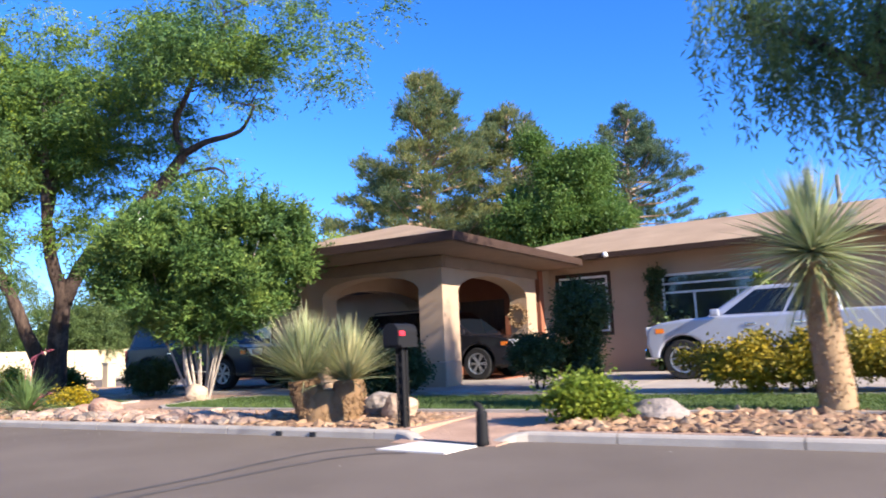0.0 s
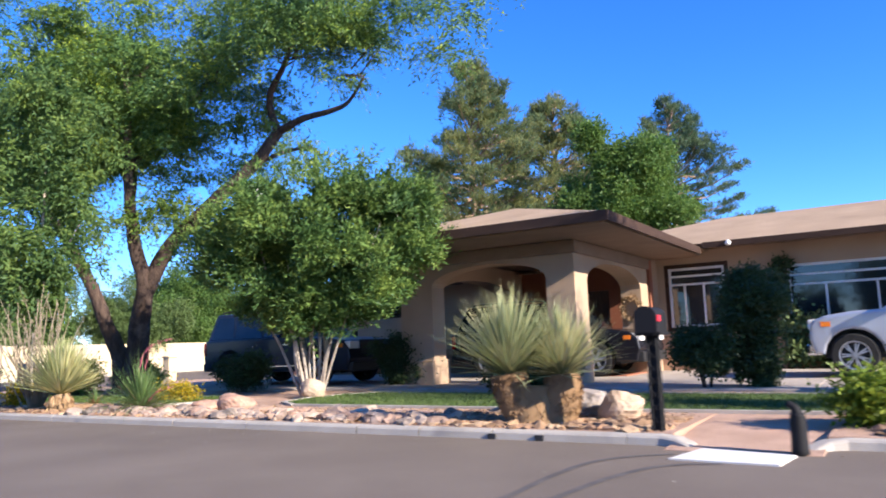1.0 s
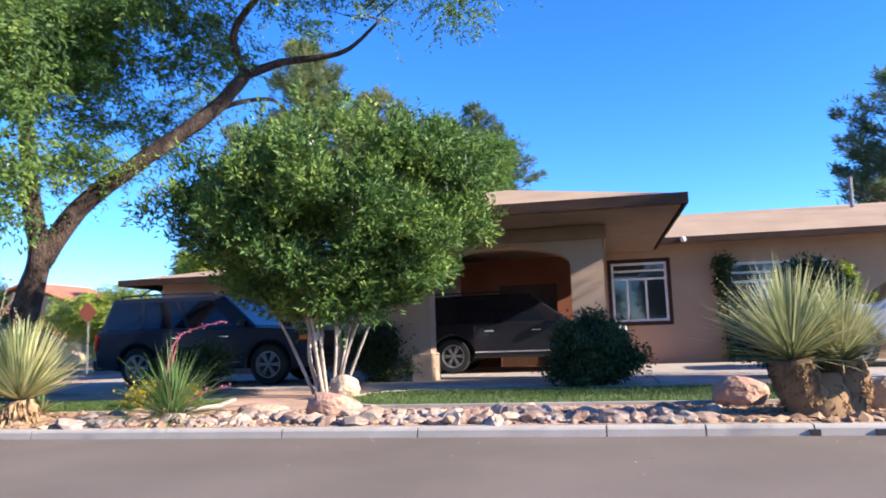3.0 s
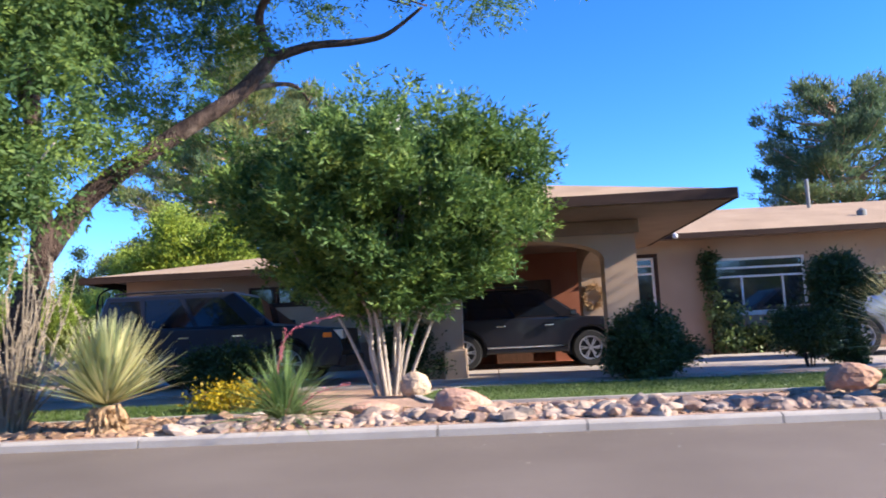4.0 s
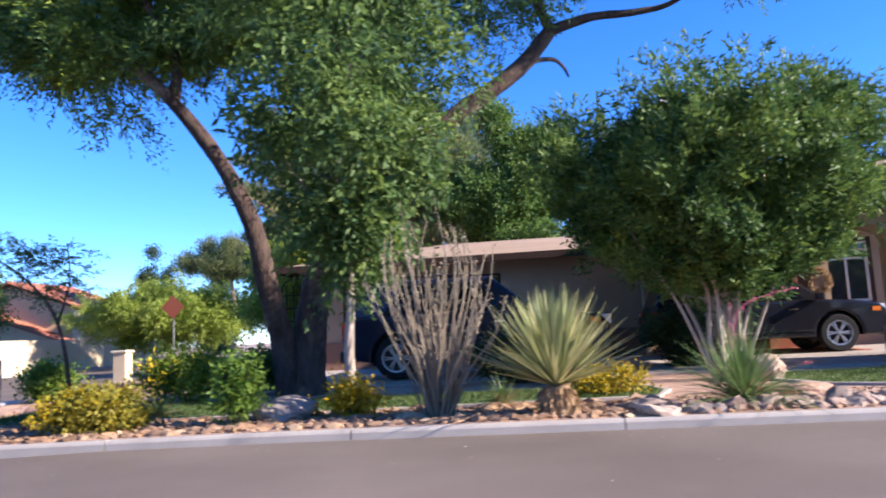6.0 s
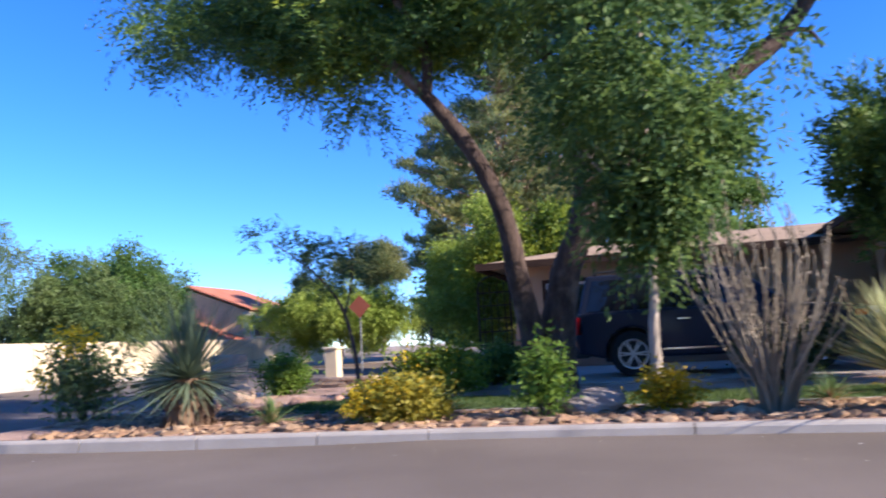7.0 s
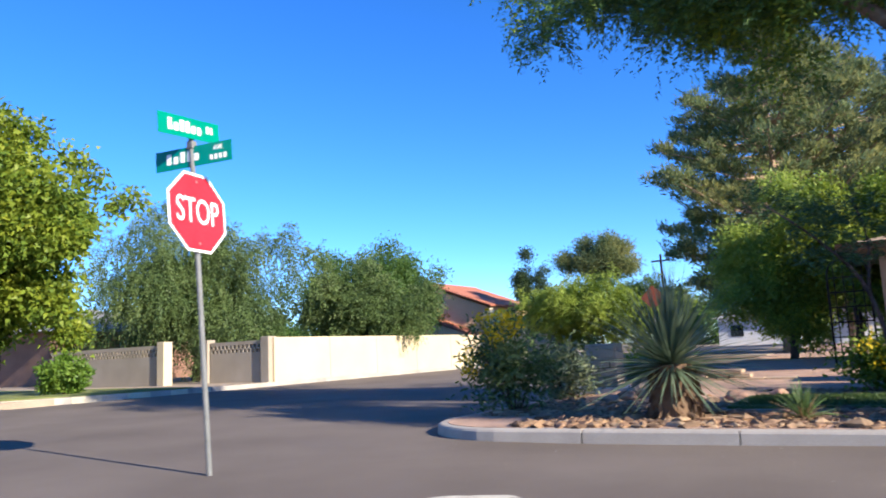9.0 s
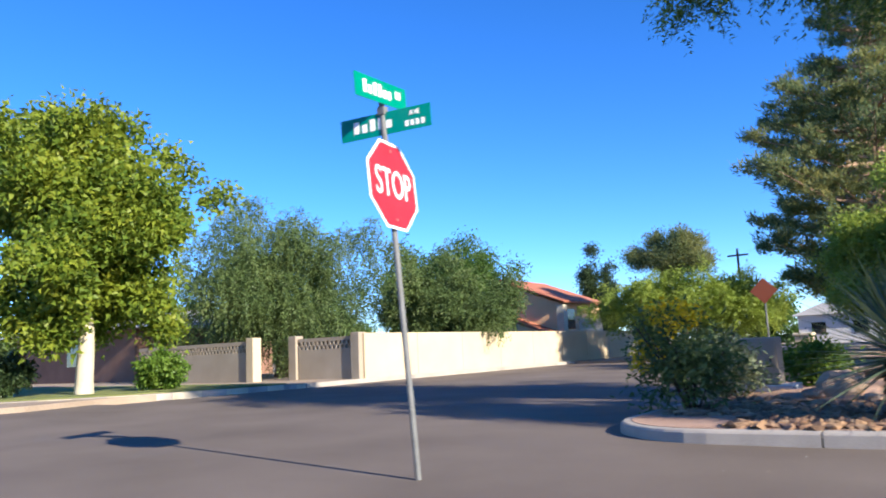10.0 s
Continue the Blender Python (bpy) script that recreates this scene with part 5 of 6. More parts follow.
porch_hedge = shrub("box_hedge", (-9.28, 5.0, 0.15), "dark clipped round hedge by the porch column", 0.84, 0.65, 0.0, 1.2, LEAF_DARK, 101, 1500, 18, 0.06, 0.034)
crown(porch_hedge, cloud(0.52, 0.42, 0.02, 0.55, 26, 18, 0.2), 700, 16, 0.07, 0.06, 0.034, LEAF_DARK, 141, 0.1, name="lower_growth", label="dense growth down to the ground", shell=2.0)
shrub("box_hedge", (-6.4, 5.75, 0.15), "dark clipped round hedge on thin stems", 0.52, 0.48, 0.26, 1.05, LEAF_DARK, 102, 1000, 18, 0.06, 0.034)
topi = shrub("topiary_shrub", (-5.66, 6.05, 0.15), "tall dark irregular column-shaped shrub by the lawn", 0.56, 0.5, 0.75, 2.02, LEAF_DARK, 103, 1500, 18, 0.07, 0.036)
crown(topi, cloud(0.32, 0.3, 0.05, 0.9, 24, 8, 0.16), 520, 16, 0.06, 0.07, 0.036, LEAF_DARK, 133, 0.1, name="lower_growth", label="thin lower growth round the stems")
shrub("green_shrub", (-3.8, 1.15, 0.15), "low yellow-green shrub beside the footpath", 0.52, 0.42, 0.0, 0.47, LEAF_LIME, 104, 620, 14, 0.06, 0.034)
shrub("gold_shrub", (-1.95, 5.0, 0.15), "long golden-leaved hedge behind the tree yucca", 2.0, 0.65, 0.1, 0.88, LEAF_GOLD, 105, 1500, 16, 0.07, 0.04)
ivy = shrub("ivy_shrub", (-4.7, 12.2, 0.15), "leafy light green vine sprawling below the front window", 1.5, 0.3, 0.0, 0.8, LEAF_IVY, 106, 330, 9, 0.12, 0.08, spread=0.1)
crown(ivy, [(-1.15, 0.2, 1.15, 0.2, 0.12, 0.6), (-0.95, 0.2, 0.9, 0.3, 0.15, 0.4), (-0.65, 0.2, 0.95, 0.2, 0.12, 0.35), (0.25, 0.2, 0.95, 0.1, 0.1, 0.35), (0.6, 0.2, 0.9, 0.1, 0.1, 0.2)], 150, 6, 0.09, 0.12, 0.08, LEAF_IVY, 136, 0.2, name="climbing_shoot", label="leafy shoots climbing the wall")
shrub("wall_vine", (-5.95, 12.45, 0.15), "slim dark green vine climbing the house wall", 0.17, 0.12, 1.5, 2.75, LEAF_DARK, 107, 110, 12, 0.09, 0.06, size=0.12)
shrub("wall_vine", (-3.3, 11.9, 0.15), "slim yellow-green vine standing beside the window", 0.2, 0.16, 0.3, 2.6, LEAF_LIME, 108, 200, 12, 0.1, 0.07, size=0.14)
shrub("yellow_ground_cover", (-15.1, 2.3, 0.15), "low yellow-flowered ground cover", 0.55, 0.4, 0.0, 0.28, LEAF_YELLOW, 109, 200, 14, 0.05, 0.03)
lan = shrub("lantana_bush", (-20.75, 0.75, 0.15), "low lantana bush with orange and yellow flowers", 0.64, 0.45, 0.0, 0.44, LEAF_LANT, 110, 400, 14, 0.06, 0.034, spread=0.08)
crown(lan, cloud(0.6, 0.42, 0.08, 0.47, 30, 6, 0.12), 640, 6, 0.022, 0.035, 0.03, LEAF_YELLOW, 162, 0.1, name="blossom", label="small orange and yellow flower heads", shell=6.0)
shrub("green_shrub", (-19.15, 0.8, 0.15), "upright light green shrub at the kerb", 0.24, 0.22, 0.0, 0.85, LEAF_FRESH, 111, 120, 12, 0.09, 0.035, size=0.12, spread=0.09)
shrub("green_shrub", (-17.95, 1.0, 0.15), "small dark green shrub at the young tree's foot", 0.3, 0.25, 0.0, 0.4, LEAF_YELLOW, 112, 140, 14, 0.06, 0.03)
yel = shrub("yellow_shrub", (-21.3, 4.2, 0.15), "leafy shrub dotted with yellow flowers behind the lawn strip", 0.95, 0.55, 0.0, 0.8, LEAF_LIME, 113, 420, 14, 0.08, 0.045, spread=0.1)
crown(yel, cloud(0.8, 0.45, 0.3, 0.8, 20, 5, 0.14), 120, 6, 0.03, 0.05, 0.04, YELLOW_BLOOM, 161, 0.1, name="blossom", label="clusters of yellow flowers", shell=5.0)
shrub("yellow_shrub", (-20.7, 5.6, 0.15), "dark green shrub under the mesquite", 0.8, 0.5, 0.0, 0.75, LEAF_FAR, 114, 380, 16, 0.08, 0.045)
shrub("grey_shrub", (-26.2, 4.4, 0.15), "airy dark green shrub beside the side street", 0.55, 0.6, 0.0, 0.85, LEAF_SAGE, 115, 260, 12, 0.1, 0.045, size=0.14, spread=0.1)
bells = shrub("yellow_bells_shrub", (-26.05, 2.1, 0.15), "leafy shrub with yellow flowers near the corner", 0.95, 0.75, 0.0, 1.4, LEAF_OLIVE, 116, 320, 9, 0.12, 0.036, size=0.2, spread=0.15)
crown(bells, [(-0.15, -0.15, 1.25, 0.4, 0.3, 0.12), (-0.5, -0.1, 0.7, 0.2, 0.25, 0.2), (0.1, -0.35, 1.05, 0.3, 0.2, 0.12)], 75, 7, 0.045, 0.06, 0.05, YELLOW_BLOOM, 160, 0.1, name="blossom", label="clusters of yellow flowers", shell=4.0)
shrub("box_hedge", (-13.15, 6.9, 0.15), "dark hedge between the oleander and porch column", 0.85, 0.55, 0.0, 1.15, LEAF_DARK, 121, 1300, 18, 0.06, 0.034)
shrub("box_hedge", (-16.2, 5.0, 0.15), "dark rounded hedge before the blue car", 0.75, 0.55, 0.0, 0.85, LEAF_DARK, 122, 1000, 18, 0.06, 0.034)
shrub("green_shrub", (-25.35, 6.7, 0.15), "leafy bright green shrub beside the utility cabinet", 0.65, 0.5, 0.0, 0.75, LEAF_FRESH, 124, 300, 14, 0.09, 0.045, spread=0.1)
grassy((-16.35, 1.5, 0.15), "grassy tuft behind the desert spoon", 123, 90, 0.4)

# unseen trees added on the street's near side, to be mirrored in windows and car glass
for i, (px, py, ph) in enumerate(((-42, -25, 5.5), (-32, -27, 5.0), (-22, -25, 6.0), (-12, -27, 5.2), (-2, -25, 6.0), (9, -27, 5.2))):
    leafy("street_tree", (px, py, 0.1), "rounded green tree on the near side of the street", cloud(4.6, 2.6, 0.4, ph, 44, 400 + i, 1.0), 900, 14, 0.4, 0.42, 0.24, (LEAF_OLIVE, LEAF_FAR)[i % 2], 420 + i, 0.2, (2.5, 0.2, 0.1))

# ---- across the side street ----
pillar = thing("garden_pillar", (-26.15, 10.75, 0.07), "pale stuccoed garden pillar ending a low stone edging", "pillar")
part("shaft", boxed(-0.17, 0.17, -0.17, 0.17, -0.1, 0.86, 0.015), WALL_CREAM, pillar)
part("cap", boxed(-0.21, 0.21, -0.21, 0.21, 0.86, 0.93, 0.02), WHITEWASH, pillar)
edging = thing("flagstone_edging", (-26.0, 8.6, 0.08), "low edging of stacked pale flagstones", "wall")
frng = random.Random(61)
for row in range(3):
    fx = -0.4 + 0.15 * (row % 2)
    while fx < 2.3 - 0.3 * row:
        fw = frng.uniform(0.32, 0.6)
        part("flagstone", boxed(fx, fx + fw - 0.02, -0.18 + frng.uniform(-0.04, 0.04), 0.18, row * 0.085 - 0.02, row * 0.085 + 0.06, 0.012), BOULDER_PALE, edging)
        fx += fw
cabinet = thing("utility_cabinet", (-25.95, 5.6, 0.08), "grey metal utility cabinet on a pale concrete pad", "cabinet")
part("pad", boxed(-0.5, 0.5, -0.4, 0.4, -0.06, 0.1, 0.01), WHITE_CONC, cabinet)
part("housing", boxed(-0.28, 0.28, -0.22, 0.22, 0.1, 0.86, 0.02), WALL_GREY, cabinet)
part("door", boxed(-0.25, 0.25, -0.235, -0.222, 0.14, 0.8, 0.004), WALL_GREY, cabinet)
part("handle", boxed(0.17, 0.19, -0.26, -0.236, 0.45, 0.55), TRIM_BK, cabinet)

wall = thing("garden_wall", (-40.75, 12.4, 0.13), "tall cream rendered garden wall along the side street", "wall")
for i in range(9):
    part("wall_panel", boxed(-0.1, 0.1, i * 3.1, i * 3.1 + 3.085, -0.2, 1.6, 0.01), WALL_CREAM, wall)


def screen_wall(at, width, label):
    """A grey block wall with two rows of pierced blocks at the top."""
    t = thing("block_wall", at, label, "wall")
    h = 1.52
    part("wall_panel", boxed(0, width, -0.1, 0.1, -0.2, h - 0.42), WALL_GREY, t)
    part("wall_cap", boxed(0, width, -0.1, 0.1, h - 0.1, h), WALL_GREY, t)
    n = max(2, int(width / 0.2))
    s = width / n
    bm = bmesh.new()
    for r in range(2):
        z = h - 0.42 + r * 0.16
        for i in range(n):
            o = (r % 2) * s * 0.5
            x = i * s + o
            if x + s * 0.5 <= width:
                box(bm, x, x + s * 0.42, -0.1, 0.1, z, z + 0.13)
        box(bm, 0, width, -0.1, 0.1, z + 0.13, z + 0.16)
    part("pierced_blocks", bm, WALL_GREY, t)
    return t


screen_wall((-43.9, 12.4, 0.13), 2.95, "grey pierced block wall between two posts")
screen_wall((-52.5, 11.2, 0.13), 7.2, "long grey pierced block wall before the trees")
for x, y, m in ((-40.95, 12.4, WALL_GREY), (-44.15, 12.4, WALL_GREY), (-45.15, 11.2, WALL_CREAM)):
    p = thing("gate_post", (x, y, 0.13), "square rendered gate post at the wall", "post", "gate posts")
    part("shaft", boxed(-0.2, 0.2, -0.2, 0.2, -0.2, 1.64, 0.015), m, p)

leafy("shade_tree", (-49.0, 16.0, 0.1), "large grey-green weeping tree behind the block wall", cloud(5.6, 4.0, 0.8, 7.7, 120, 23, 0.85), 8000, 22, 0.3, 0.15, 0.055, LEAF_OLIVE, 83, 1.3, (4, 0.35, 0.3), weep=0.8)
leafy("olive_tree", (-43.4, 21.2, 0.1), "low grey-green tree behind the cream wall", cloud(3.5, 2.5, 1.3, 5.0, 70, 24, 0.6), 5400, 18, 0.28, 0.15, 0.06, LEAF_OLIVE, 84, 0.5, (2, 0.2, 0.2), weep=0.6)
leafy("ash_tree", (-47.5, 27.0, 0.1), "airy green tree behind the cream wall", cloud(4.8, 3.4, 0.6, 7.0, 90, 25, 0.55), 3600, 16, 0.3, 0.24, 0.1, LEAF_FAR, 85, 0.2, (4, 0.25, 0.2))
leafy("ash_tree", (-50.2, 33.5, 0.1), "full mid-green tree beside the tile-roofed house", cloud(3.3, 3.0, 0.4, 7.0, 90, 35, 0.65), 3200, 16, 0.28, 0.24, 0.1, LEAF_FAR, 95, 0.2, (3, 0.22, 0.2))
leafy("lime_tree", (-45.0, 4.6, 0.13), "yellow-green broadleaf tree with a whitewashed trunk", cloud(3.6, 3.4, 1.6, 8.9, 150, 26, 0.62, 0.35), 5200, 16, 0.2, 0.24, 0.14, LEAF_LIME, 86, 0.25, (3.2, 0.3, 0.1), WHITEWASH)
shrub("green_shrub", (-44.0, 6.6, 0.13), "leafy green shrub beside the whitewashed trunk", 0.95, 0.8, 0.0, 1.35, LEAF_FRESH, 118, 500, 16, 0.14, 0.07)
shrub("green_shrub", (-47.0, 3.2, 0.13), "dark green shrub on the far lawn", 1.3, 0.9, 0.0, 1.4, LEAF_DARK, 119, 500, 16, 0.14, 0.07)

# house with the clay tile roof
red = thing("tile_roof_house", (-47.6, 42.1, 0.0), "peach stucco house with a red clay tile roof and balcony", "house")
part("wall", slab([(-10.0, -0.2), (0.0, -0.2), (0.0, 4.1), (-5.0, 5.95), (-10.0, 4.1)], 0.0, 7.0, "y"), PEACH, red)
part("corner_pillar", boxed(-0.35, 0.25, -0.12, 0.5, -0.2, 4.0, 0.02), WHITEWASH, red, "pale corner pillar")
for side in (1, -1):
    rf = bmesh.new()
    rf.faces.new([rf.verts.new(p) for p in ((-5.0, -0.45, 6.15), (-5.0, 7.4, 6.15), (-5.0 + side * 5.5, 7.4, 4.12), (-5.0 + side * 5.5, -0.45, 4.12))])
    bmesh.ops.recalc_face_normals(rf, faces=rf.faces)
    bmesh.ops.solidify(rf, geom=rf.faces, thickness=0.16)
    part("roof", rf, TILE_RED, red, "red clay tiles")
for i in range(27):
    y0 = -0.42 + i * 0.3
    part("tile_roll", tube(bmesh.new(), [(-4.95, y0, 6.2), (0.52, y0, 4.18)], [0.085, 0.085], 6), TILE_RED, red)
part("ridge_roll", tube(bmesh.new(), [(-5.0, -0.48, 6.22), (-5.0, 7.42, 6.22)], [0.14, 0.14], 8), TILE_RED, red)
shed = slab([(-7.0, 4.3), (0.1, 1.85), (0.1, 1.7), (-7.0, 4.15)], -1.6, -0.01, "y")
part("lean_to_roof", shed, TILE_RED, red, "red tiled lean-to roof along the gable")
for i in range(22):
    x0 = -6.9 + i * 0.33
    part("tile_roll", tube(bmesh.new(), [(x0, -1.62, 4.3 - (x0 + 7.0) * 0.345), (x0, -0.02, 4.34 - (x0 + 7.0) * 0.345)], [0.075, 0.075], 6), TILE_RED, red)
part("lean_to_wall", slab([(-7.0, -0.2), (0.0, -0.2), (0.0, 1.7), (-7.0, 4.1)], -1.5, -0.02, "y"), PEACH, red)
part("window", boxed(0.0, 0.03, 0.8, 2.2, 2.2, 3.7), DARK_GLASS, red, "dark balcony door")
part("window", boxed(0.0, 0.03, 4.6, 5.8, 2.4, 3.5), DARK_GLASS, red)
part("balcony", boxed(0.0, 1.2, 0.5, 4.6, 2.0, 2.16), WHITEWASH, red, "pale balcony slab")
part("handrail", boxed(1.1, 1.2, 0.5, 4.6, 2.86, 2.95), WHITEWASH, red)
for i in range(14):
    part("baluster", boxed(1.11, 1.19, 0.55 + i * 0.3, 0.67 + i * 0.3, 2.16, 2.86), WHITEWASH, red)
# pale house at the far corner
nb = thing("corner_house", (-62.0, 14.0, 0.1), "low brick house with a pale roof behind trees", "house")
part("wall", boxed(-8, 4.5, 0, 9, -0.2, 2.7), STUCCO_DK, nb)
part("roof", hip(-9, 5.5, -1, 10, 2.7, 4.2, -4, 1), PALE_ROOF, nb)
part("window", boxed(-2, 0, -0.05, 0.1, 0.9, 2.1), DARK_GLASS, nb)

# distance beyond the side street
leafy("palo_verde", (-34.4, 29.2, 0.1), "broad low feathery palo verde tree", cloud(4.4, 2.2, 1.0, 4.2, 120, 27, 0.6), 4600, 18, 0.22, 0.2, 0.06, LEAF_PALO, 87, 0.2, (1.5, 0.12, 0.2), weep=0.5)
leafy("umbrella_pine", (-46.2, 66.0, 0.0), "tall umbrella-shaped pine in the distance", cloud(3.5, 3.2, 6.8, 12.2, 34, 28, 1.0, 0.45), 3600, 16, 0.34, 0.36, 0.1, LEAF_PINE, 91, 0.0, (9, 0.3, 0.6), BARK_PINE)
leafy("cypress_tree", (-61.0, 78.0, 0.0), "dark slim cypress in the distance", cloud(1.3, 1.2, 0.5, 13.0, 26, 29, 0.8), 1100, 14, 0.3, 0.35, 0.14, LEAF_DARK, 92)
leafy("cypress_tree", (-59.1, 78.5, 0.0), "dark slim cypress in the distance", cloud(1.1, 1.2, 0.5, 11.4, 26, 30, 0.7), 1100, 14, 0.3, 0.35, 0.14, LEAF_DARK, 93)
rngd = random.Random(77)
for i in range(26):
    x = -150 + i * 9.0 + rngd.uniform(-3, 3)
    y = 92 + rngd.uniform(-8, 14) + max(0.0, -x - 70) * -0.6
    h = rngd.uniform(5.5, 9.0)
    leafy("distant_tree", (x, y, 0), "rounded green tree in the distance", cloud(4.5, 3.0, 0.0, h, 26, 200 + i, 1.3), 800, 12, 0.5, 0.6, 0.34, (LEAF_FAR, LEAF_OLIVE, LEAF_DARK)[i % 3], 300 + i)
for x, y, w in ((-33.0, 70.0, 7.0), (-22.0, 62.0, 8.0)):
    h = thing("distant_house", (x, y, 0.0), "small white house at the end of the side street", "house", "distant houses")
    part("wall", boxed(-w / 2, w / 2, 0, 6, -0.2, 2.8), WHITE, h)
    part("roof", hip(-w / 2 - 0.5, w / 2 + 0.5, -0.5, 6.5, 2.8, 4.0, -w / 4, w / 4), PALE_ROOF, h)
    for wx in (-w / 4, w / 4):
        part("window", boxed(wx - 0.6, wx + 0.6, -0.05, 0.1, 1.0, 2.1), DARK_GLASS, h)
pole = thing("utility_pole", (-39.5, 62.0, 0.0), "thin wooden utility pole in the distance", "pole")
part("shaft", limb([(0, 0, -0.2), (0, 0, 4.5), (0, 0, 9.0)], 0.14, 0.1, 2, 8, 0.0, 1), BARK, pole)
part("crossarm", boxed(-0.9, 0.9, -0.06, 0.06, 8.3, 8.45), BARK, pole)

# ---- street signs ----
stop = thing("stop_sign", (-26.77, -2.6, 0.0), "leaning red stop sign under two green street name blades", "sign")


def octagon(r):
    return [(r * math.cos(radians(22.5 + 45 * k)), r * math.sin(radians(22.5 + 45 * k))) for k in range(8)]


def words(text, size, mat, parent, m, depth=0.002, heavy=0.004):
    cu = bpy.data.curves.new("lettering", "FONT")
    cu.body, cu.size, cu.extrude = text, size, depth
    cu.align_x, cu.align_y = "CENTER", "CENTER"
    cu.offset = heavy * size
    ob = new("lettering", cu)
    bpy.context.view_layer.update()
    me = bpy.data.meshes.new_from_object(ob)
    bpy.data.objects.remove(ob)
    o = new("lettering", me)
    me.materials.append(mat)
    o.parent = parent
    o.matrix_basis = m
    return o


top = Vector((-0.26, 0.0, 3.16))
part("post", limb([(0, 0, -0.15), top * 0.5, top], 0.025, 0.025, 2, 10, 0.0, 1), GALV, stop, "galvanised steel post")
part_face = pose(-0.148, -0.01, 2.34, 0, -4.74, 0) @ pose(0, 0, 0, 90, 0, 98)
plate = part("plate", slab(octagon(0.412), -0.002, 0.002), SIGN_WHITE, stop, "white-rimmed red octagon")
plate.matrix_basis = part_face
part("red_field", slab(octagon(0.385), 0.002, 0.0045), SIGN_RED, plate)
words("STOP", 0.33, SIGN_WHITE, plate, Matrix.Translation((0, 0, 0.0065)) @ Matrix.Diagonal((0.72, 1.05, 1, 1)))
for z in (-0.3, 0.3):
    part("bolt", tube(bmesh.new(), [(0, z, 0.004), (0, z, 0.012)], [0.014, 0.012], 8), GALV, plate)


def blade(m, mat, label, length, bars):
    """A street name blade; the lettering is plain bars."""
    b = part("street_blade", slab([(-length / 2, -0.1), (length / 2, -0.1), (length / 2, 0.1), (-length / 2, 0.1)], -0.003, 0.003, bevel=0.001), mat, stop, label)
    b.matrix_basis = m
    for x0, x1, z0, z1 in bars:
        for s in (0.0045, -0.0045):
            part("bar", boxed(x0, x1, z0, z1, s - 0.001, s + 0.001), SIGN_WHITE, b)
    return b


def letters(x, pattern, z0, z1, w, gap):
    out = []
    for c in pattern:
        h = z1 if c in "Tt" else z0 + (z1 - z0) * 0.68
        if c != " ":
            out.append((x, x + w, z0, h))
        x += w + gap
    return out


blade(pose(-0.22, 0.0, 2.9, 90, -2, 13), SIGN_BLUE, "teal street name blade along the street", 0.86, letters(-0.3, "TxTTx", -0.045, 0.06, 0.05, 0.028) + letters(0.19, "TTTT", -0.065, -0.015, 0.03, 0.02))
blade(pose(-0.2, -0.06, 3.16, 90, -5, 97), SIGN_GREEN, "green street name blade across the street", 0.8, letters(-0.28, "TxTTxx", -0.05, 0.06, 0.05, 0.025) + letters(0.22, "TT", -0.02, 0.05, 0.03, 0.02))
name_blade = stop.children[-2]
words("AVE", 0.062, SIGN_WHITE, name_blade, Matrix.Translation((0.28, 0.045, 0.0045)) @ Matrix.Diagonal((0.9, 1, 1, 1)))
part("cross_bracket", boxed(-0.28, -0.21, -0.03, 0.03, 2.98, 3.05), GALV, stop)

warn = thing("warning_sign", (-28.4, 18.0, 0.0), "orange diamond warning sign beyond shrubs, shade in its colour", "sign")
part("post", limb([(0, 0, -0.1), (0, 0, 1.2), (0, 0, 2.4)], 0.03, 0.03, 2, 8, 0.0, 2), GALV, warn)
part("plate", slab([(0, 2.0), (0.42, 2.42), (0, 2.84), (-0.42, 2.42)], -0.05, -0.04, "y"), SIGN_ORANGE, warn)

# ---- mailbox, bollard ----
mail = thing("mailbox", (-5.67, 0.27, 0.15), "black metal mailbox with red flag on a lattice stand", "mailbox")
half = [(0.1 * math.cos(radians(a)), 0.14 + 0.1 * math.sin(radians(a))) for a in range(0, 181, 15)]
part("box", moved(slab([(0.1, 0.0)] + half + [(-0.1, 0.0)], -0.19, 0.19, "y", 0.008), (0, 0, -0.92)), BLACK, mail)
part("door", moved(slab([(0.105, -0.005)] + [(x * 1.05, z * 1.02) for x, z in half] + [(-0.105, -0.005)], -0.205, -0.191, "y"), (0, 0, -0.92)), BLACK, mail)
part("flag", boxed(0.11, 0.118, -0.19, -0.09, 1.02, 1.075), RED_FLAG, mail, "small red flag")
part("post", boxed(-0.03, 0.03, -0.03, 0.03, -0.05, 0.9), BLACK, mail)
part("platform", boxed(-0.12, 0.12, -0.17, 0.17, 0.89, 0.92), BLACK, mail)
for sx, sy in ((-1, -1), (1, -1), (-1, 1), (1, 1)):
    part("leg", tube(bmesh.new(), [(0.042 * sx, 0.042 * sy, -0.05), (0.04 * sx, 0.04 * sy, 0.9)], [0.014, 0.014], 6), BLACK, mail)
for k in range(7):
    z = 0.05 + k * 0.12
    for sy in (-0.042, 0.042):
        for sx in (-0.042, 0.042):
            part("lattice_bar", tube(bmesh.new(), [(sx, sy, z), (-sx, sy, z + 0.1)], [0.009, 0.009], 5), BLACK, mail)
bol = thing("garden_bollard", (-4.42, -0.2, 0.06), "short dark iron bollard with a bent cap beside the path", "bollard")
part("shaft", limb([(0, 0, -0.03), (0, 0, 0.2), (0.0, 0, 0.32)], 0.07, 0.055, 3, 10, 0.03, 2), BLACK, bol, smooth=True)
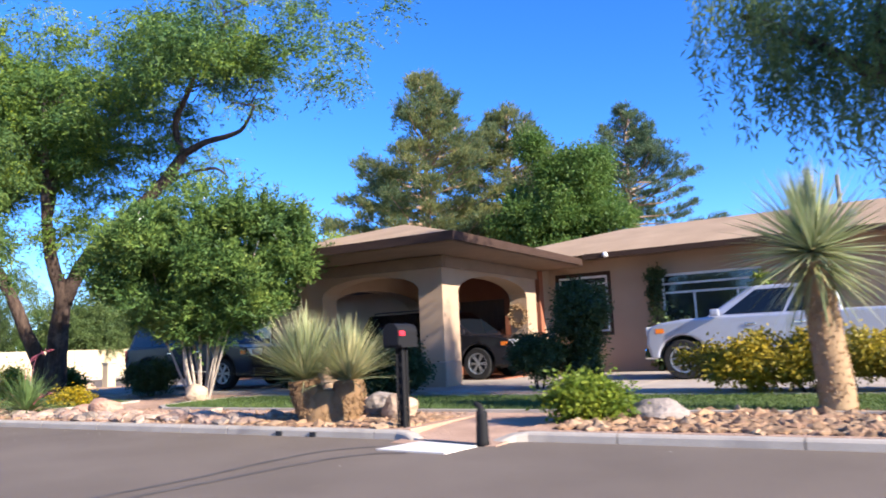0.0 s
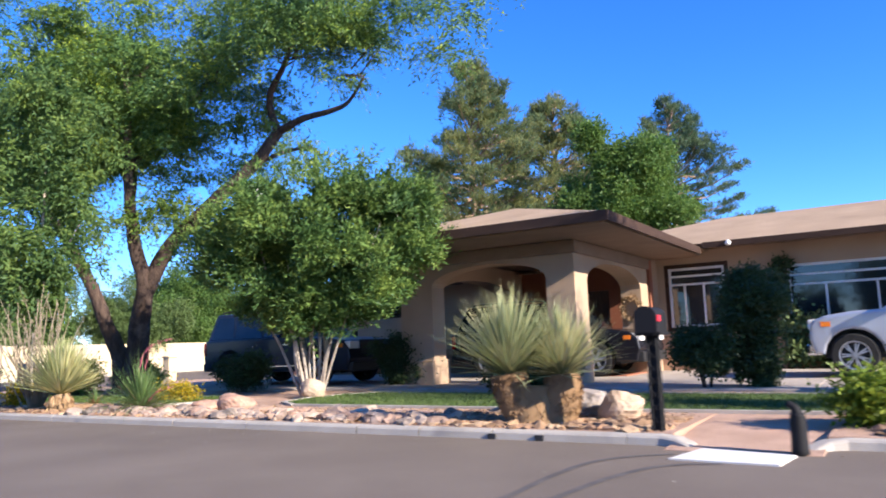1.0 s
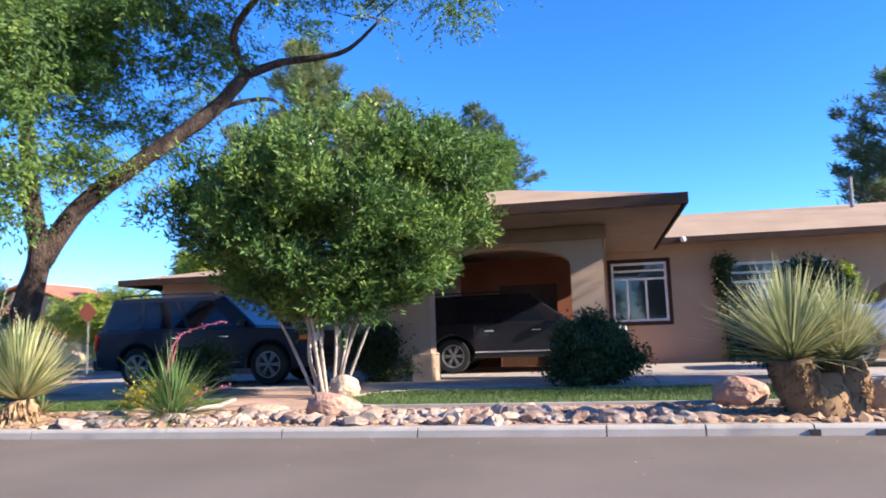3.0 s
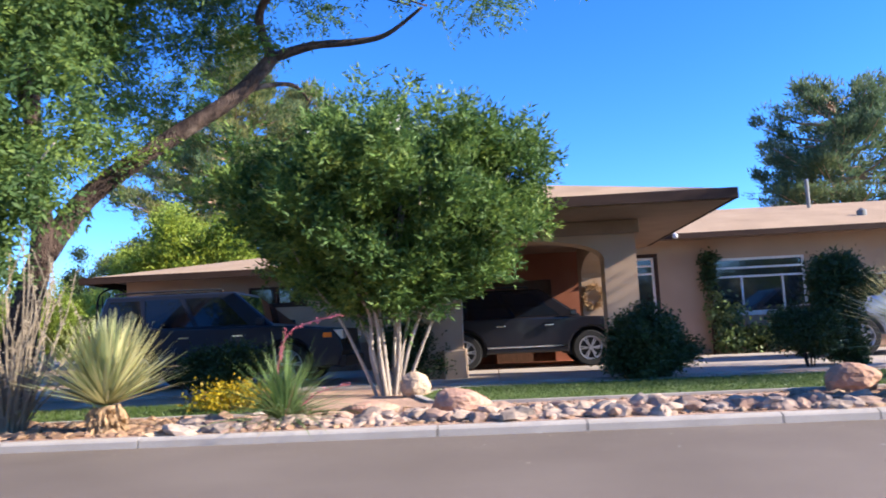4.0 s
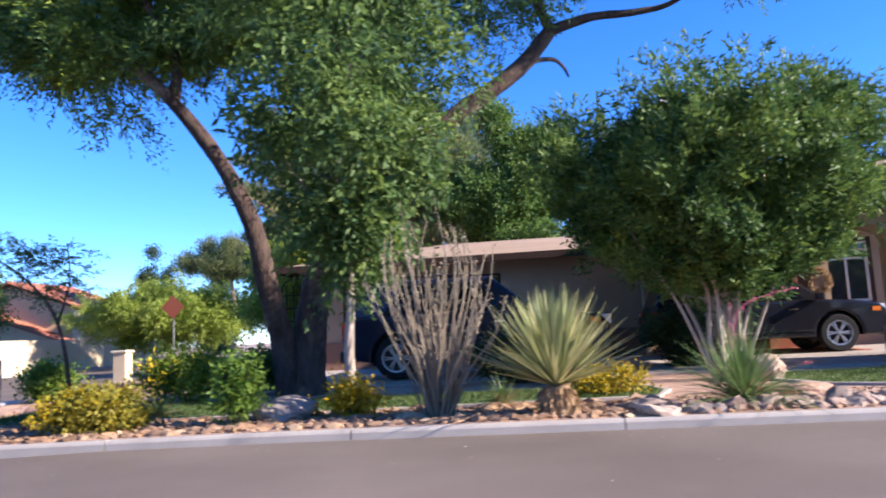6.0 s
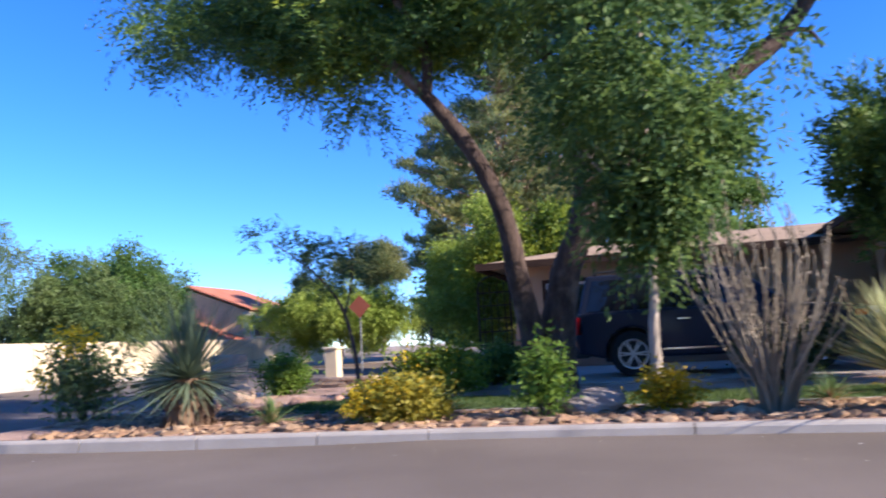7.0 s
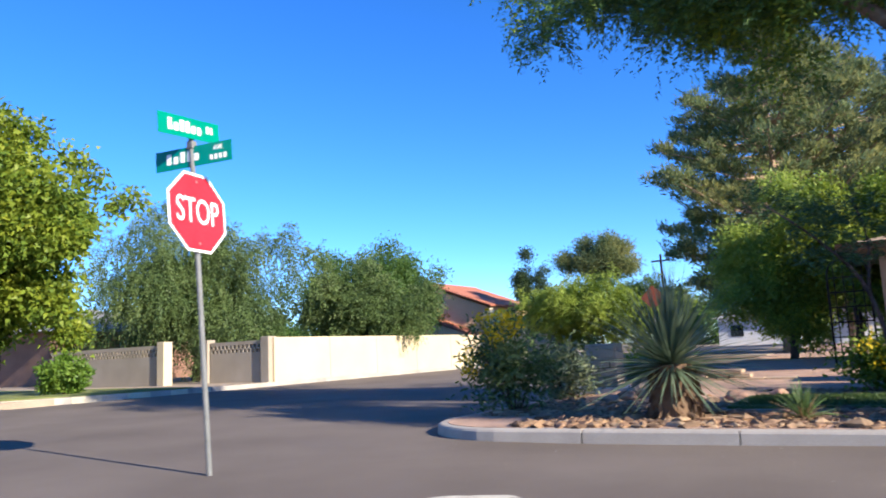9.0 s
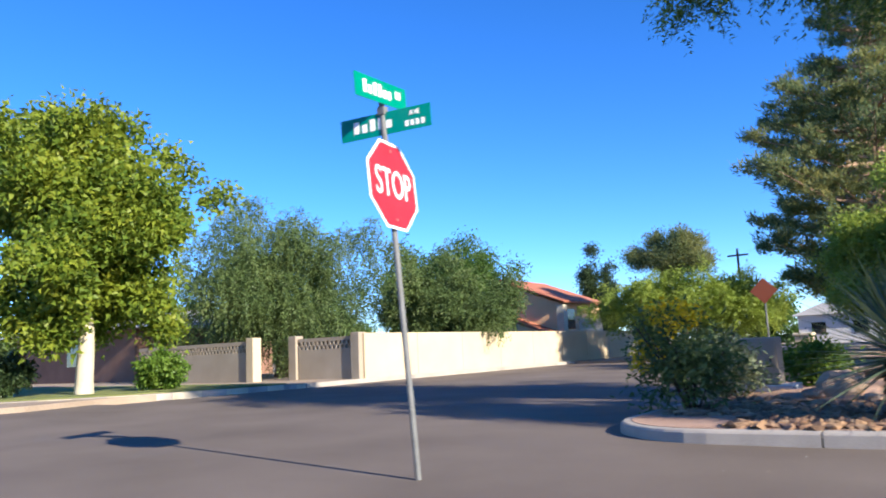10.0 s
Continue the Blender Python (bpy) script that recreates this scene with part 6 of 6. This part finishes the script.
part("cap", limb([(0.0, 0, 0.3), (-0.015, 0, 0.36), (-0.07, 0, 0.4)], 0.05, 0.025, 3, 8, 0.03, 3), BLACK, bol, smooth=True)


# ---- vehicles ----
def wheel(parent, x, y, r, w, out, spokes=6):
    """Tyre, rim and spokes; out: the side that faces away from the car."""
    ty = bmesh.new()
    prof = [(r * 0.66, -w / 2), (r * 0.93, -w / 2), (r, -w * 0.32), (r, w * 0.32), (r * 0.93, w / 2), (r * 0.66, w / 2)]
    n = 28
    rings = [[ty.verts.new((a * math.cos(2 * math.pi * k / n), b, a * math.sin(2 * math.pi * k / n))) for a, b in prof] for k in range(n)]
    for k in range(n):
        p, q = rings[k], rings[(k + 1) % n]
        for j in range(len(prof)):
            ty.faces.new((p[j], p[(j + 1) % len(prof)], q[(j + 1) % len(prof)], q[j]))
    bmesh.ops.recalc_face_normals(ty, faces=ty.faces)
    t = part("wheel", ty, TYRE, parent)
    t.matrix_basis = pose(x, y, r)
    rim = bmesh.new()
    rr = r * 0.67
    o = out * w * 0.5
    ring = []
    for k in range(n):
        c, s = math.cos(2 * math.pi * k / n), math.sin(2 * math.pi * k / n)
        ring.append([rim.verts.new((rad * c, yy, rad * s)) for rad, yy in ((rr, o), (rr * 0.9, o * 0.98), (rr * 0.86, o * 0.2))])
    for k in range(n):
        p, q = ring[k], ring[(k + 1) % n]
        for j in range(2):
            rim.faces.new((p[j], p[j + 1], q[j + 1], q[j]))
    for k in range(spokes):
        a = 2 * math.pi * k / spokes
        c, s = math.cos(a), math.sin(a)
        for d in (-0.5, 0.5):
            w0, w1 = rr * 0.1, rr * 0.085
            pts = []
            for rad, half in ((rr * 0.16, w0), (rr * 0.9, w1)):
                for sgn in (-1, 1):
                    off = d * rr * 0.24 * (rad / rr) + sgn * half * 0.55
                    pts.append((rad * c - off * s, rad * s + off * c))
            lo = [rim.verts.new((px, o * 0.6, pz)) for px, pz in pts]
            hi = [rim.verts.new((px, o * 0.92, pz)) for px, pz in pts]
            rim.faces.new((hi[0], hi[1], hi[3], hi[2]))
            for i, j in ((0, 1), (1, 3), (3, 2), (2, 0)):
                rim.faces.new((lo[i], lo[j], hi[j], hi[i]))
    tube(rim, [(0, o * 0.6, 0), (0, o * 0.98, 0)], [rr * 0.2, rr * 0.17], 12)
    bmesh.ops.recalc_face_normals(rim, faces=rim.faces)
    part("rim", rim, RIM, t, "bright alloy rim")
    part("brake_disc", tube(bmesh.new(), [(0, o * 0.1, 0), (0, o * 0.22, 0)], [rr * 0.86, rr * 0.86], 20), TRIM_BK, t)
    return t


def arch(cx, r, z, steps=8):
    """Points over a wheel, from front to rear, above height z."""
    a0 = math.asin(max(-1, min(1, (z - r["zc"]) / r["ra"])))
    return [(cx + r["ra"] * math.cos(a0 + (math.pi - 2 * a0) * i / steps), r["zc"] + r["ra"] * math.sin(a0 + (math.pi - 2 * a0) * i / steps)) for i in range(steps + 1)]


def vehicle(name, at, turn, label, paint, spec):
    """A car seen from its side: x ahead, its parts cut from the outline."""
    t = thing(name, at, label, spec["kind"], turn=turn)
    r, hw = spec["wheel"], spec["half"]
    rr = {"zc": r, "ra": r * 1.2}
    sill = spec["sill"]
    low = [(spec["tail"] + 0.05, sill + 0.1), (spec["tail"], spec["belt"] * 0.62)] + spec["top"] + [(spec["nose"], sill + 0.28), (spec["nose"] - 0.08, sill)]
    low += arch(spec["front"], rr, sill) + arch(spec["rear"], rr, sill)
    part("body", slab(low, -hw, hw, "y", 0.055, 3), paint, t, smooth=False)
    # wheel wells close the arches
    for x in (spec["front"], spec["rear"]):
        part("wheel_well", boxed(x - r * 1.25, x + r * 1.25, -hw + 0.3, hw - 0.3, sill * 0.8, r * 2.15), TRIM_BK, t)
    g = spec["cab"]
    zb, zt, b0, b1, t0, t1 = g["base"], g["roof"], g["b0"], g["b1"], g["t0"], g["t1"]
    yb, yt = hw - 0.06, hw - 0.25
    cab = bmesh.new()
    lo = [cab.verts.new(p) for p in ((b0, -yb, zb), (b1, -yb, zb), (b1, yb, zb), (b0, yb, zb))]
    hi = [cab.verts.new(p) for p in ((t0, -yt, zt), (t1, -yt, zt), (t1, yt, zt), (t0, yt, zt))]
    cab.faces.new(lo)
    cab.faces.new(hi)
    for i in range(4):
        cab.faces.new((lo[i], lo[(i + 1) % 4], hi[(i + 1) % 4], hi[i]))
    bmesh.ops.recalc_face_normals(cab, faces=cab.faces)
    bmesh.ops.bevel(cab, geom=[e for e in cab.edges if not (e.verts[0] in lo and e.verts[1] in lo)], offset=0.06, segments=3, affect="EDGES", profile=0.6)
    part("cab", cab, paint, t)

    def on_side(u, v, s, lift=0.006):
        xa, xb = b0 + (t0 - b0) * v, b1 + (t1 - b1) * v
        return (xa + (xb - xa) * u, s * (yb + (yt - yb) * v + lift), zb + (zt - zb) * v)

    for s in (-1, 1):
        for u0, u1 in g["windows"]:
            bm = bmesh.new()
            c = [on_side(u0, 0.08, s), on_side(u1, 0.08, s), on_side(u1 - 0.01, 0.86, s), on_side(u0 + 0.01, 0.86, s)]
            inner = [on_side(u0, 0.08, s, -0.01), on_side(u1, 0.08, s, -0.01), on_side(u1 - 0.01, 0.86, s, -0.01), on_side(u0 + 0.01, 0.86, s, -0.01)]
            a, b = [bm.verts.new(p) for p in c], [bm.verts.new(p) for p in inner]
            bm.faces.new(a)
            bm.faces.new(b)
            for i in range(4):
                bm.faces.new((a[i], a[(i + 1) % 4], b[(i + 1) % 4], b[i]))
            bmesh.ops.recalc_face_normals(bm, faces=bm.faces)
            part("side_window", bm, CAR_GLASS, t)

    def end_pane(name, xb_, xt_, push):
        bm = bmesh.new()
        rows = []
        for v in (0.08, 0.9):
            x = xb_ + (xt_ - xb_) * v + push
            y = (yb + (yt - yb) * v) - 0.07
            rows.append([(x, -y, zb + (zt - zb) * v + abs(push) * 0.4), (x, y, zb + (zt - zb) * v + abs(push) * 0.4)])
        q = [rows[0][0], rows[0][1], rows[1][1], rows[1][0]]
        a = [bm.verts.new(p) for p in q]
        b = [bm.verts.new((p[0] - push * 2, p[1], p[2] - 0.006)) for p in q]
        bm.faces.new(a)
        bm.faces.new(b)
        for i in range(4):
            bm.faces.new((a[i], a[(i + 1) % 4], b[(i + 1) % 4], b[i]))
        bmesh.ops.recalc_face_normals(bm, faces=bm.faces)
        part(name, bm, CAR_GLASS, t)

    end_pane("windscreen", b1, t1, 0.008)
    end_pane("rear_window", b0, t0, -0.008)
    for x in (spec["front"], spec["rear"]):
        for s in (-1, 1):
            wheel(t, x, s * (hw - 0.13), r, 0.25, s, spec.get("spokes", 6))
    nose, tail = spec["nose"], spec["tail"]
    for s in (-1, 1):
        part("headlight", boxed(nose - 0.34, nose + 0.012, s * (hw - 0.2) - 0.17, s * (hw - 0.2) + 0.17 + 0.0, spec["lamp"] - 0.09, spec["lamp"] + 0.09, 0.03, 2), LENS, t)
        part("marker_lamp", boxed(nose - 0.36, nose - 0.2, s * hw - 0.02, s * hw + 0.006, spec["lamp"] - 0.05, spec["lamp"] + 0.04), AMBER, t)
        part("tail_light", boxed(tail - 0.01, tail + 0.14, s * (hw - 0.12) - 0.12, s * (hw - 0.12) + 0.126, spec["belt"] - 0.42, spec["belt"] - 0.08, 0.02), TAIL, t)
        part("sill_trim", boxed(spec["rear"] + r * 1.3, spec["front"] - r * 1.3, s * hw - 0.012, s * hw + 0.012, sill + 0.12, sill + 0.15), CHROME, t)
        mx = b1 - 0.22
        part("door_mirror", boxed(mx - 0.09, mx + 0.07, s * (hw + 0.09) - 0.09, s * (hw + 0.09) + 0.08, zb + 0.02, zb + 0.16, 0.035, 2), paint, t)
        for hx in g["handles"]:
            part("door_handle", boxed(hx - 0.1, hx + 0.1, s * hw - 0.005, s * hw + 0.022, zb - 0.17, zb - 0.135, 0.008), CHROME, t)
    part("grille", boxed(nose - 0.04, nose + 0.015, -hw + 0.42, hw - 0.42, spec["lamp"] - 0.2, spec["lamp"] + 0.12, 0.01), TRIM_BK, t)
    part("bumper", boxed(nose - 0.2, nose + 0.06, -hw + 0.05, hw - 0.05, sill - 0.02, sill + 0.2, 0.04, 2), spec.get("bumper", TRIM_BK), t)
    part("bumper", boxed(tail - 0.06, tail + 0.2, -hw + 0.05, hw - 0.05, sill + 0.02, sill + 0.24, 0.04, 2), spec.get("bumper", TRIM_BK), t)
    for s in (-1, 1):
        if spec.get("rack"):
            part("roof_rail", limb([(t0 + 0.2, s * (yt - 0.08), zt), (t0 + 0.3, s * (yt - 0.08), zt + 0.06), (t1 - 0.4, s * (yt - 0.08), zt + 0.06), (t1 - 0.3, s * (yt - 0.08), zt)], 0.018, 0.018, 4, 6, 0.0, 1), TRIM_BK, t)
    return t


SUV = {"kind": "car", "wheel": 0.39, "half": 0.97, "sill": 0.33, "tail": -2.38, "nose": 2.42, "belt": 1.12, "front": 1.38, "rear": -1.38, "lamp": 0.86,
       "top": [(-2.3, 1.1), (-1.0, 1.13), (1.1, 1.1), (1.75, 1.06), (2.2, 0.98), (2.38, 0.82)],
       "cab": {"base": 1.08, "roof": 1.74, "b0": -2.3, "b1": 1.25, "t0": -2.05, "t1": 0.35, "windows": [(0.05, 0.27), (0.29, 0.57), (0.595, 0.88)], "handles": [-0.55, 0.5]}, "rack": True}
vehicle("suv", (-10.94, 10.2, 0.19), 0, "dark charcoal sport utility car parked under the porch", CHARCOAL, SUV)
BIG = dict(SUV, wheel=0.4, half=1.0, tail=-2.45, nose=2.5, belt=1.18, front=1.46, rear=-1.45, lamp=0.92,
           top=[(-2.38, 1.15), (-1.0, 1.18), (1.2, 1.14), (1.85, 1.1), (2.3, 1.04), (2.46, 0.86)],
           cab={"base": 1.13, "roof": 1.84, "b0": -2.38, "b1": 1.2, "t0": -2.2, "t1": 0.35, "windows": [(0.04, 0.28), (0.3, 0.57), (0.595, 0.87)], "handles": [-0.55, 0.5]})
vehicle("suv", (-17.0, 7.6, 0.19), 0, "dark blue large sport utility car in the shaded drive", NAVY, BIG)
TRUCK = {"kind": "pickup", "wheel": 0.39, "half": 1.0, "sill": 0.42, "tail": -2.95, "nose": 2.42, "belt": 1.22, "front": 1.72, "rear": -1.9, "lamp": 0.96,
         "top": [(-2.92, 1.2), (-1.14, 1.22), (-1.1, 1.2), (1.1, 1.19), (1.7, 1.17), (2.15, 1.11), (2.32, 1.04), (2.4, 0.94)],
         "cab": {"base": 1.17, "roof": 1.74, "b0": -1.12, "b1": 1.28, "t0": -1.0, "t1": 0.42, "windows": [(0.04, 0.4), (0.425, 0.88)], "handles": [-0.4, 0.45]}, "bumper": CHROME, "spokes": 7}
vehicle("pickup_truck", (-2.65, 9.1, 0.19), 180, "silver-white crew-cab pickup truck on the driveway", SILVER, TRUCK)


# ---- boulders ----
def boulder(at, r, seed, mat, label, sunk=0.2):
    t = thing("boulder", at, label, "boulder", "boulders in the bed")
    part("stone", stone_bm(*r, seed, 3, 0.16, sunk), mat, t, smooth=False)
    return t


boulder((-12.1, 0.98, 0.15), (0.3, 0.22, 0.17), 3, BOULDER, "squat red boulder at the bed's edge")
boulder((-12.85, 3.5, 0.15), (0.26, 0.22, 0.22), 5, BOULDER_PALE, "pale tan boulder at the oleander's foot")
boulder((-6.32, 1.15, 0.15), (0.25, 0.22, 0.19), 9, BOULDER_PALE, "pale rounded boulder near the mailbox")
boulder((-6.85, 1.5, 0.15), (0.3, 0.24, 0.19), 11, BOULDER_GREY, "grey boulder beside the yucca clump")
boulder((-7.58, 1.8, 0.15), (0.29, 0.22, 0.19), 17, BOULDER, "pinkish angular boulder at the lawn's edge")
boulder((-3.12, 1.5, 0.15), (0.32, 0.26, 0.14), 12, BOULDER_GREY, "dark grey boulder beside the green shrub")
boulder((-18.75, 1.1, 0.15), (0.36, 0.26, 0.16), 13, BOULDER_GREY, "brown-grey boulder beside the young tree")
boulder((-24.6, 3.7, 0.15), (0.27, 0.23, 0.24), 15, BOULDER_PALE, "round pale boulder behind the desert spoon")
boulder((-13.15, 1.35, 0.15), (0.3, 0.2, 0.09), 16, BOULDER, "flat reddish boulder in the stony bed")

# ---- stones of the beds, nearest first ----
stone_meshes = []
for k in range(14):
    srr = random.Random(k)
    bm = stone_bm(0.1 * srr.uniform(0.8, 1.4), 0.08 * srr.uniform(0.8, 1.2), 0.06 * srr.uniform(0.7, 1.2), k + 20, 2, 0.3, 0.25)
    me = bpy.data.meshes.new("river_stone")
    bm.to_mesh(me)
    bm.free()
    me.materials.append(ROCK)
    stone_meshes.append(me)
rs = random.Random(99)
for i in range(300):
    x = -8.0 - 7.0 * (i + rs.random()) / 300
    y = 0.22 + abs(rs.gauss(0, 0.38))
    if y > 1.35:
        y = rs.uniform(0.22, 0.8)
    s = rs.uniform(0.5, 1.0) if rs.random() < 0.7 else rs.uniform(1.0, 1.5)
    st = new("river_stone", stone_meshes[rs.randrange(14)])
    st.parent = yard
    st.matrix_basis = Matrix.LocRotScale((x, y, 0.14), Euler((rs.uniform(-0.25, 0.25), rs.uniform(-0.25, 0.25), rs.uniform(0, 6.28))), (s, s, s))


def rubble(name, x0, x1, y0, y1, count, lo, hi, seed, parent, flat=0.75):
    """Small broken stones, too many to count, in one mesh."""
    rng = np.random.default_rng(seed)
    bm = bmesh.new()
    bmesh.ops.create_icosphere(bm, subdivisions=1, radius=1.0)
    base = np.array([tuple(v.co) for v in bm.verts])
    tri = np.array([[v.index for v in f.verts] for f in bm.faces])
    bm.free()
    n = len(base)
    shapes = base[None] * (1 + rng.uniform(-0.45, 0.4, (count, n, 1)))
    s = (lo * 0.7 + (hi * 1.15 - lo * 0.7) * rng.uniform(0, 1, (count, 1, 1)) ** 2.2) * np.stack([rng.uniform(0.8, 1.8, count), rng.uniform(0.6, 1.2, count), rng.uniform(0.35, flat, count)], 1)[:, None, :]
    pts = shapes * s
    a = rng.uniform(0, 6.283, count)
    c, sn = np.cos(a)[:, None], np.sin(a)[:, None]
    px, py = pts[..., 0] * c - pts[..., 1] * sn, pts[..., 0] * sn + pts[..., 1] * c
    pts = np.stack([px, py, pts[..., 2]], -1)
    at = np.stack([rng.uniform(x0, x1, count), y0 + (y1 - y0) * rng.uniform(0, 1, count) ** 1.3, np.full(count, 0.155)], 1)
    at[:, 2] += [lie(x) for x in at[:, 0]]
    pts += at[:, None]
    faces = (tri[None] + (np.arange(count) * n)[:, None, None]).reshape(-1, 3)
    me = bpy.data.meshes.new(name)
    me.vertices.add(count * n)
    me.vertices.foreach_set("co", pts.astype(np.float32).ravel())
    me.loops.add(len(faces) * 3)
    me.loops.foreach_set("vertex_index", faces.astype(np.int32).ravel())
    me.polygons.add(len(faces))
    me.polygons.foreach_set("loop_start", np.arange(0, len(faces) * 3, 3, dtype=np.int32))
    me.update(calc_edges=True)
    me.shade_flat()
    me.materials.append(ROCK_ISLE)
    ob = new(name, me)
    ob.parent = parent
    return tagged(ob, kind="stuff")


rubble("rubble", -25.2, -14.6, 0.2, 1.6, 2600, 0.025, 0.085, 1, yard)
rubble("rubble", -15.0, -8.0, 0.2, 1.3, 1500, 0.015, 0.05, 2, yard)
rubble("rubble", -8.4, -5.65, 0.2, 1.45, 1500, 0.025, 0.075, 6, yard)
rubble("rubble", -26.2, -21.6, 1.4, 5.2, 2200, 0.02, 0.085, 3, yard)
rubble("rubble", -3.9, 3.2, 0.36, 2.3, 4800, 0.018, 0.07, 4, yard_r, 0.95)
rubble("gravel", -14.5, -5.6, 1.0, 2.0, 1800, 0.008, 0.025, 5, yard)

# low earth mound with stones at the corner
mound_bm = bmesh.new()
mrng = random.Random(3)
rings = []
for i in range(7):
    f = i / 6
    rings.append([mound_bm.verts.new((-24.2 + 2.0 * f * math.cos(a) * (1 + mrng.uniform(-0.08, 0.08)), 4.3 + 1.15 * f * math.sin(a), 0.07 + 0.13 * (1 - f * f) + mrng.uniform(-0.02, 0.02) * (f < 1))) for a in [2 * math.pi * k / 24 for k in range(24)]])
for a, b in zip(rings, rings[1:]):
    for k in range(24):
        mound_bm.faces.new((a[k], b[k], b[(k + 1) % 24], a[(k + 1) % 24]))
mound_bm.faces.new(rings[0])
bmesh.ops.recalc_face_normals(mound_bm, faces=mound_bm.faces)
tagged(part("earth_mound", mound_bm, DIRT, kind="structure", smooth=True), "low mound of pinkish earth with scattered stones", "ground")
for i, (x, y, z, r) in enumerate(((-24.9, 3.5, 0.12, 0.1), (-24.2, 3.35, 0.1, 0.08), (-23.4, 3.5, 0.1, 0.11), (-24.6, 4.0, 0.16, 0.08), (-22.9, 3.9, 0.11, 0.09))):
    boulder((x, y, z), (r * 1.3, r, r * 0.8), 31 + i, BOULDER_PALE if i % 2 else BOULDER, "small rough stone set in the earth mound")

# ---- pavers of the porch floor ----
paver_bm = boxed(-0.098, 0.098, -0.098, 0.098, 0.0, 0.06, 0.006)
paver = bpy.data.meshes.new("paver")
paver_bm.to_mesh(paver)
paver_bm.free()
paver.materials.append(BRICK_RED)
for i in range(20):
    for j in range(13):
        pv = new("paver", paver)
        pv.parent = porch_floor
        pv.matrix_basis = pose(-12.9 + 0.2 * i + 0.1, 12.25 - 0.2 * j - 0.35, 0.145)
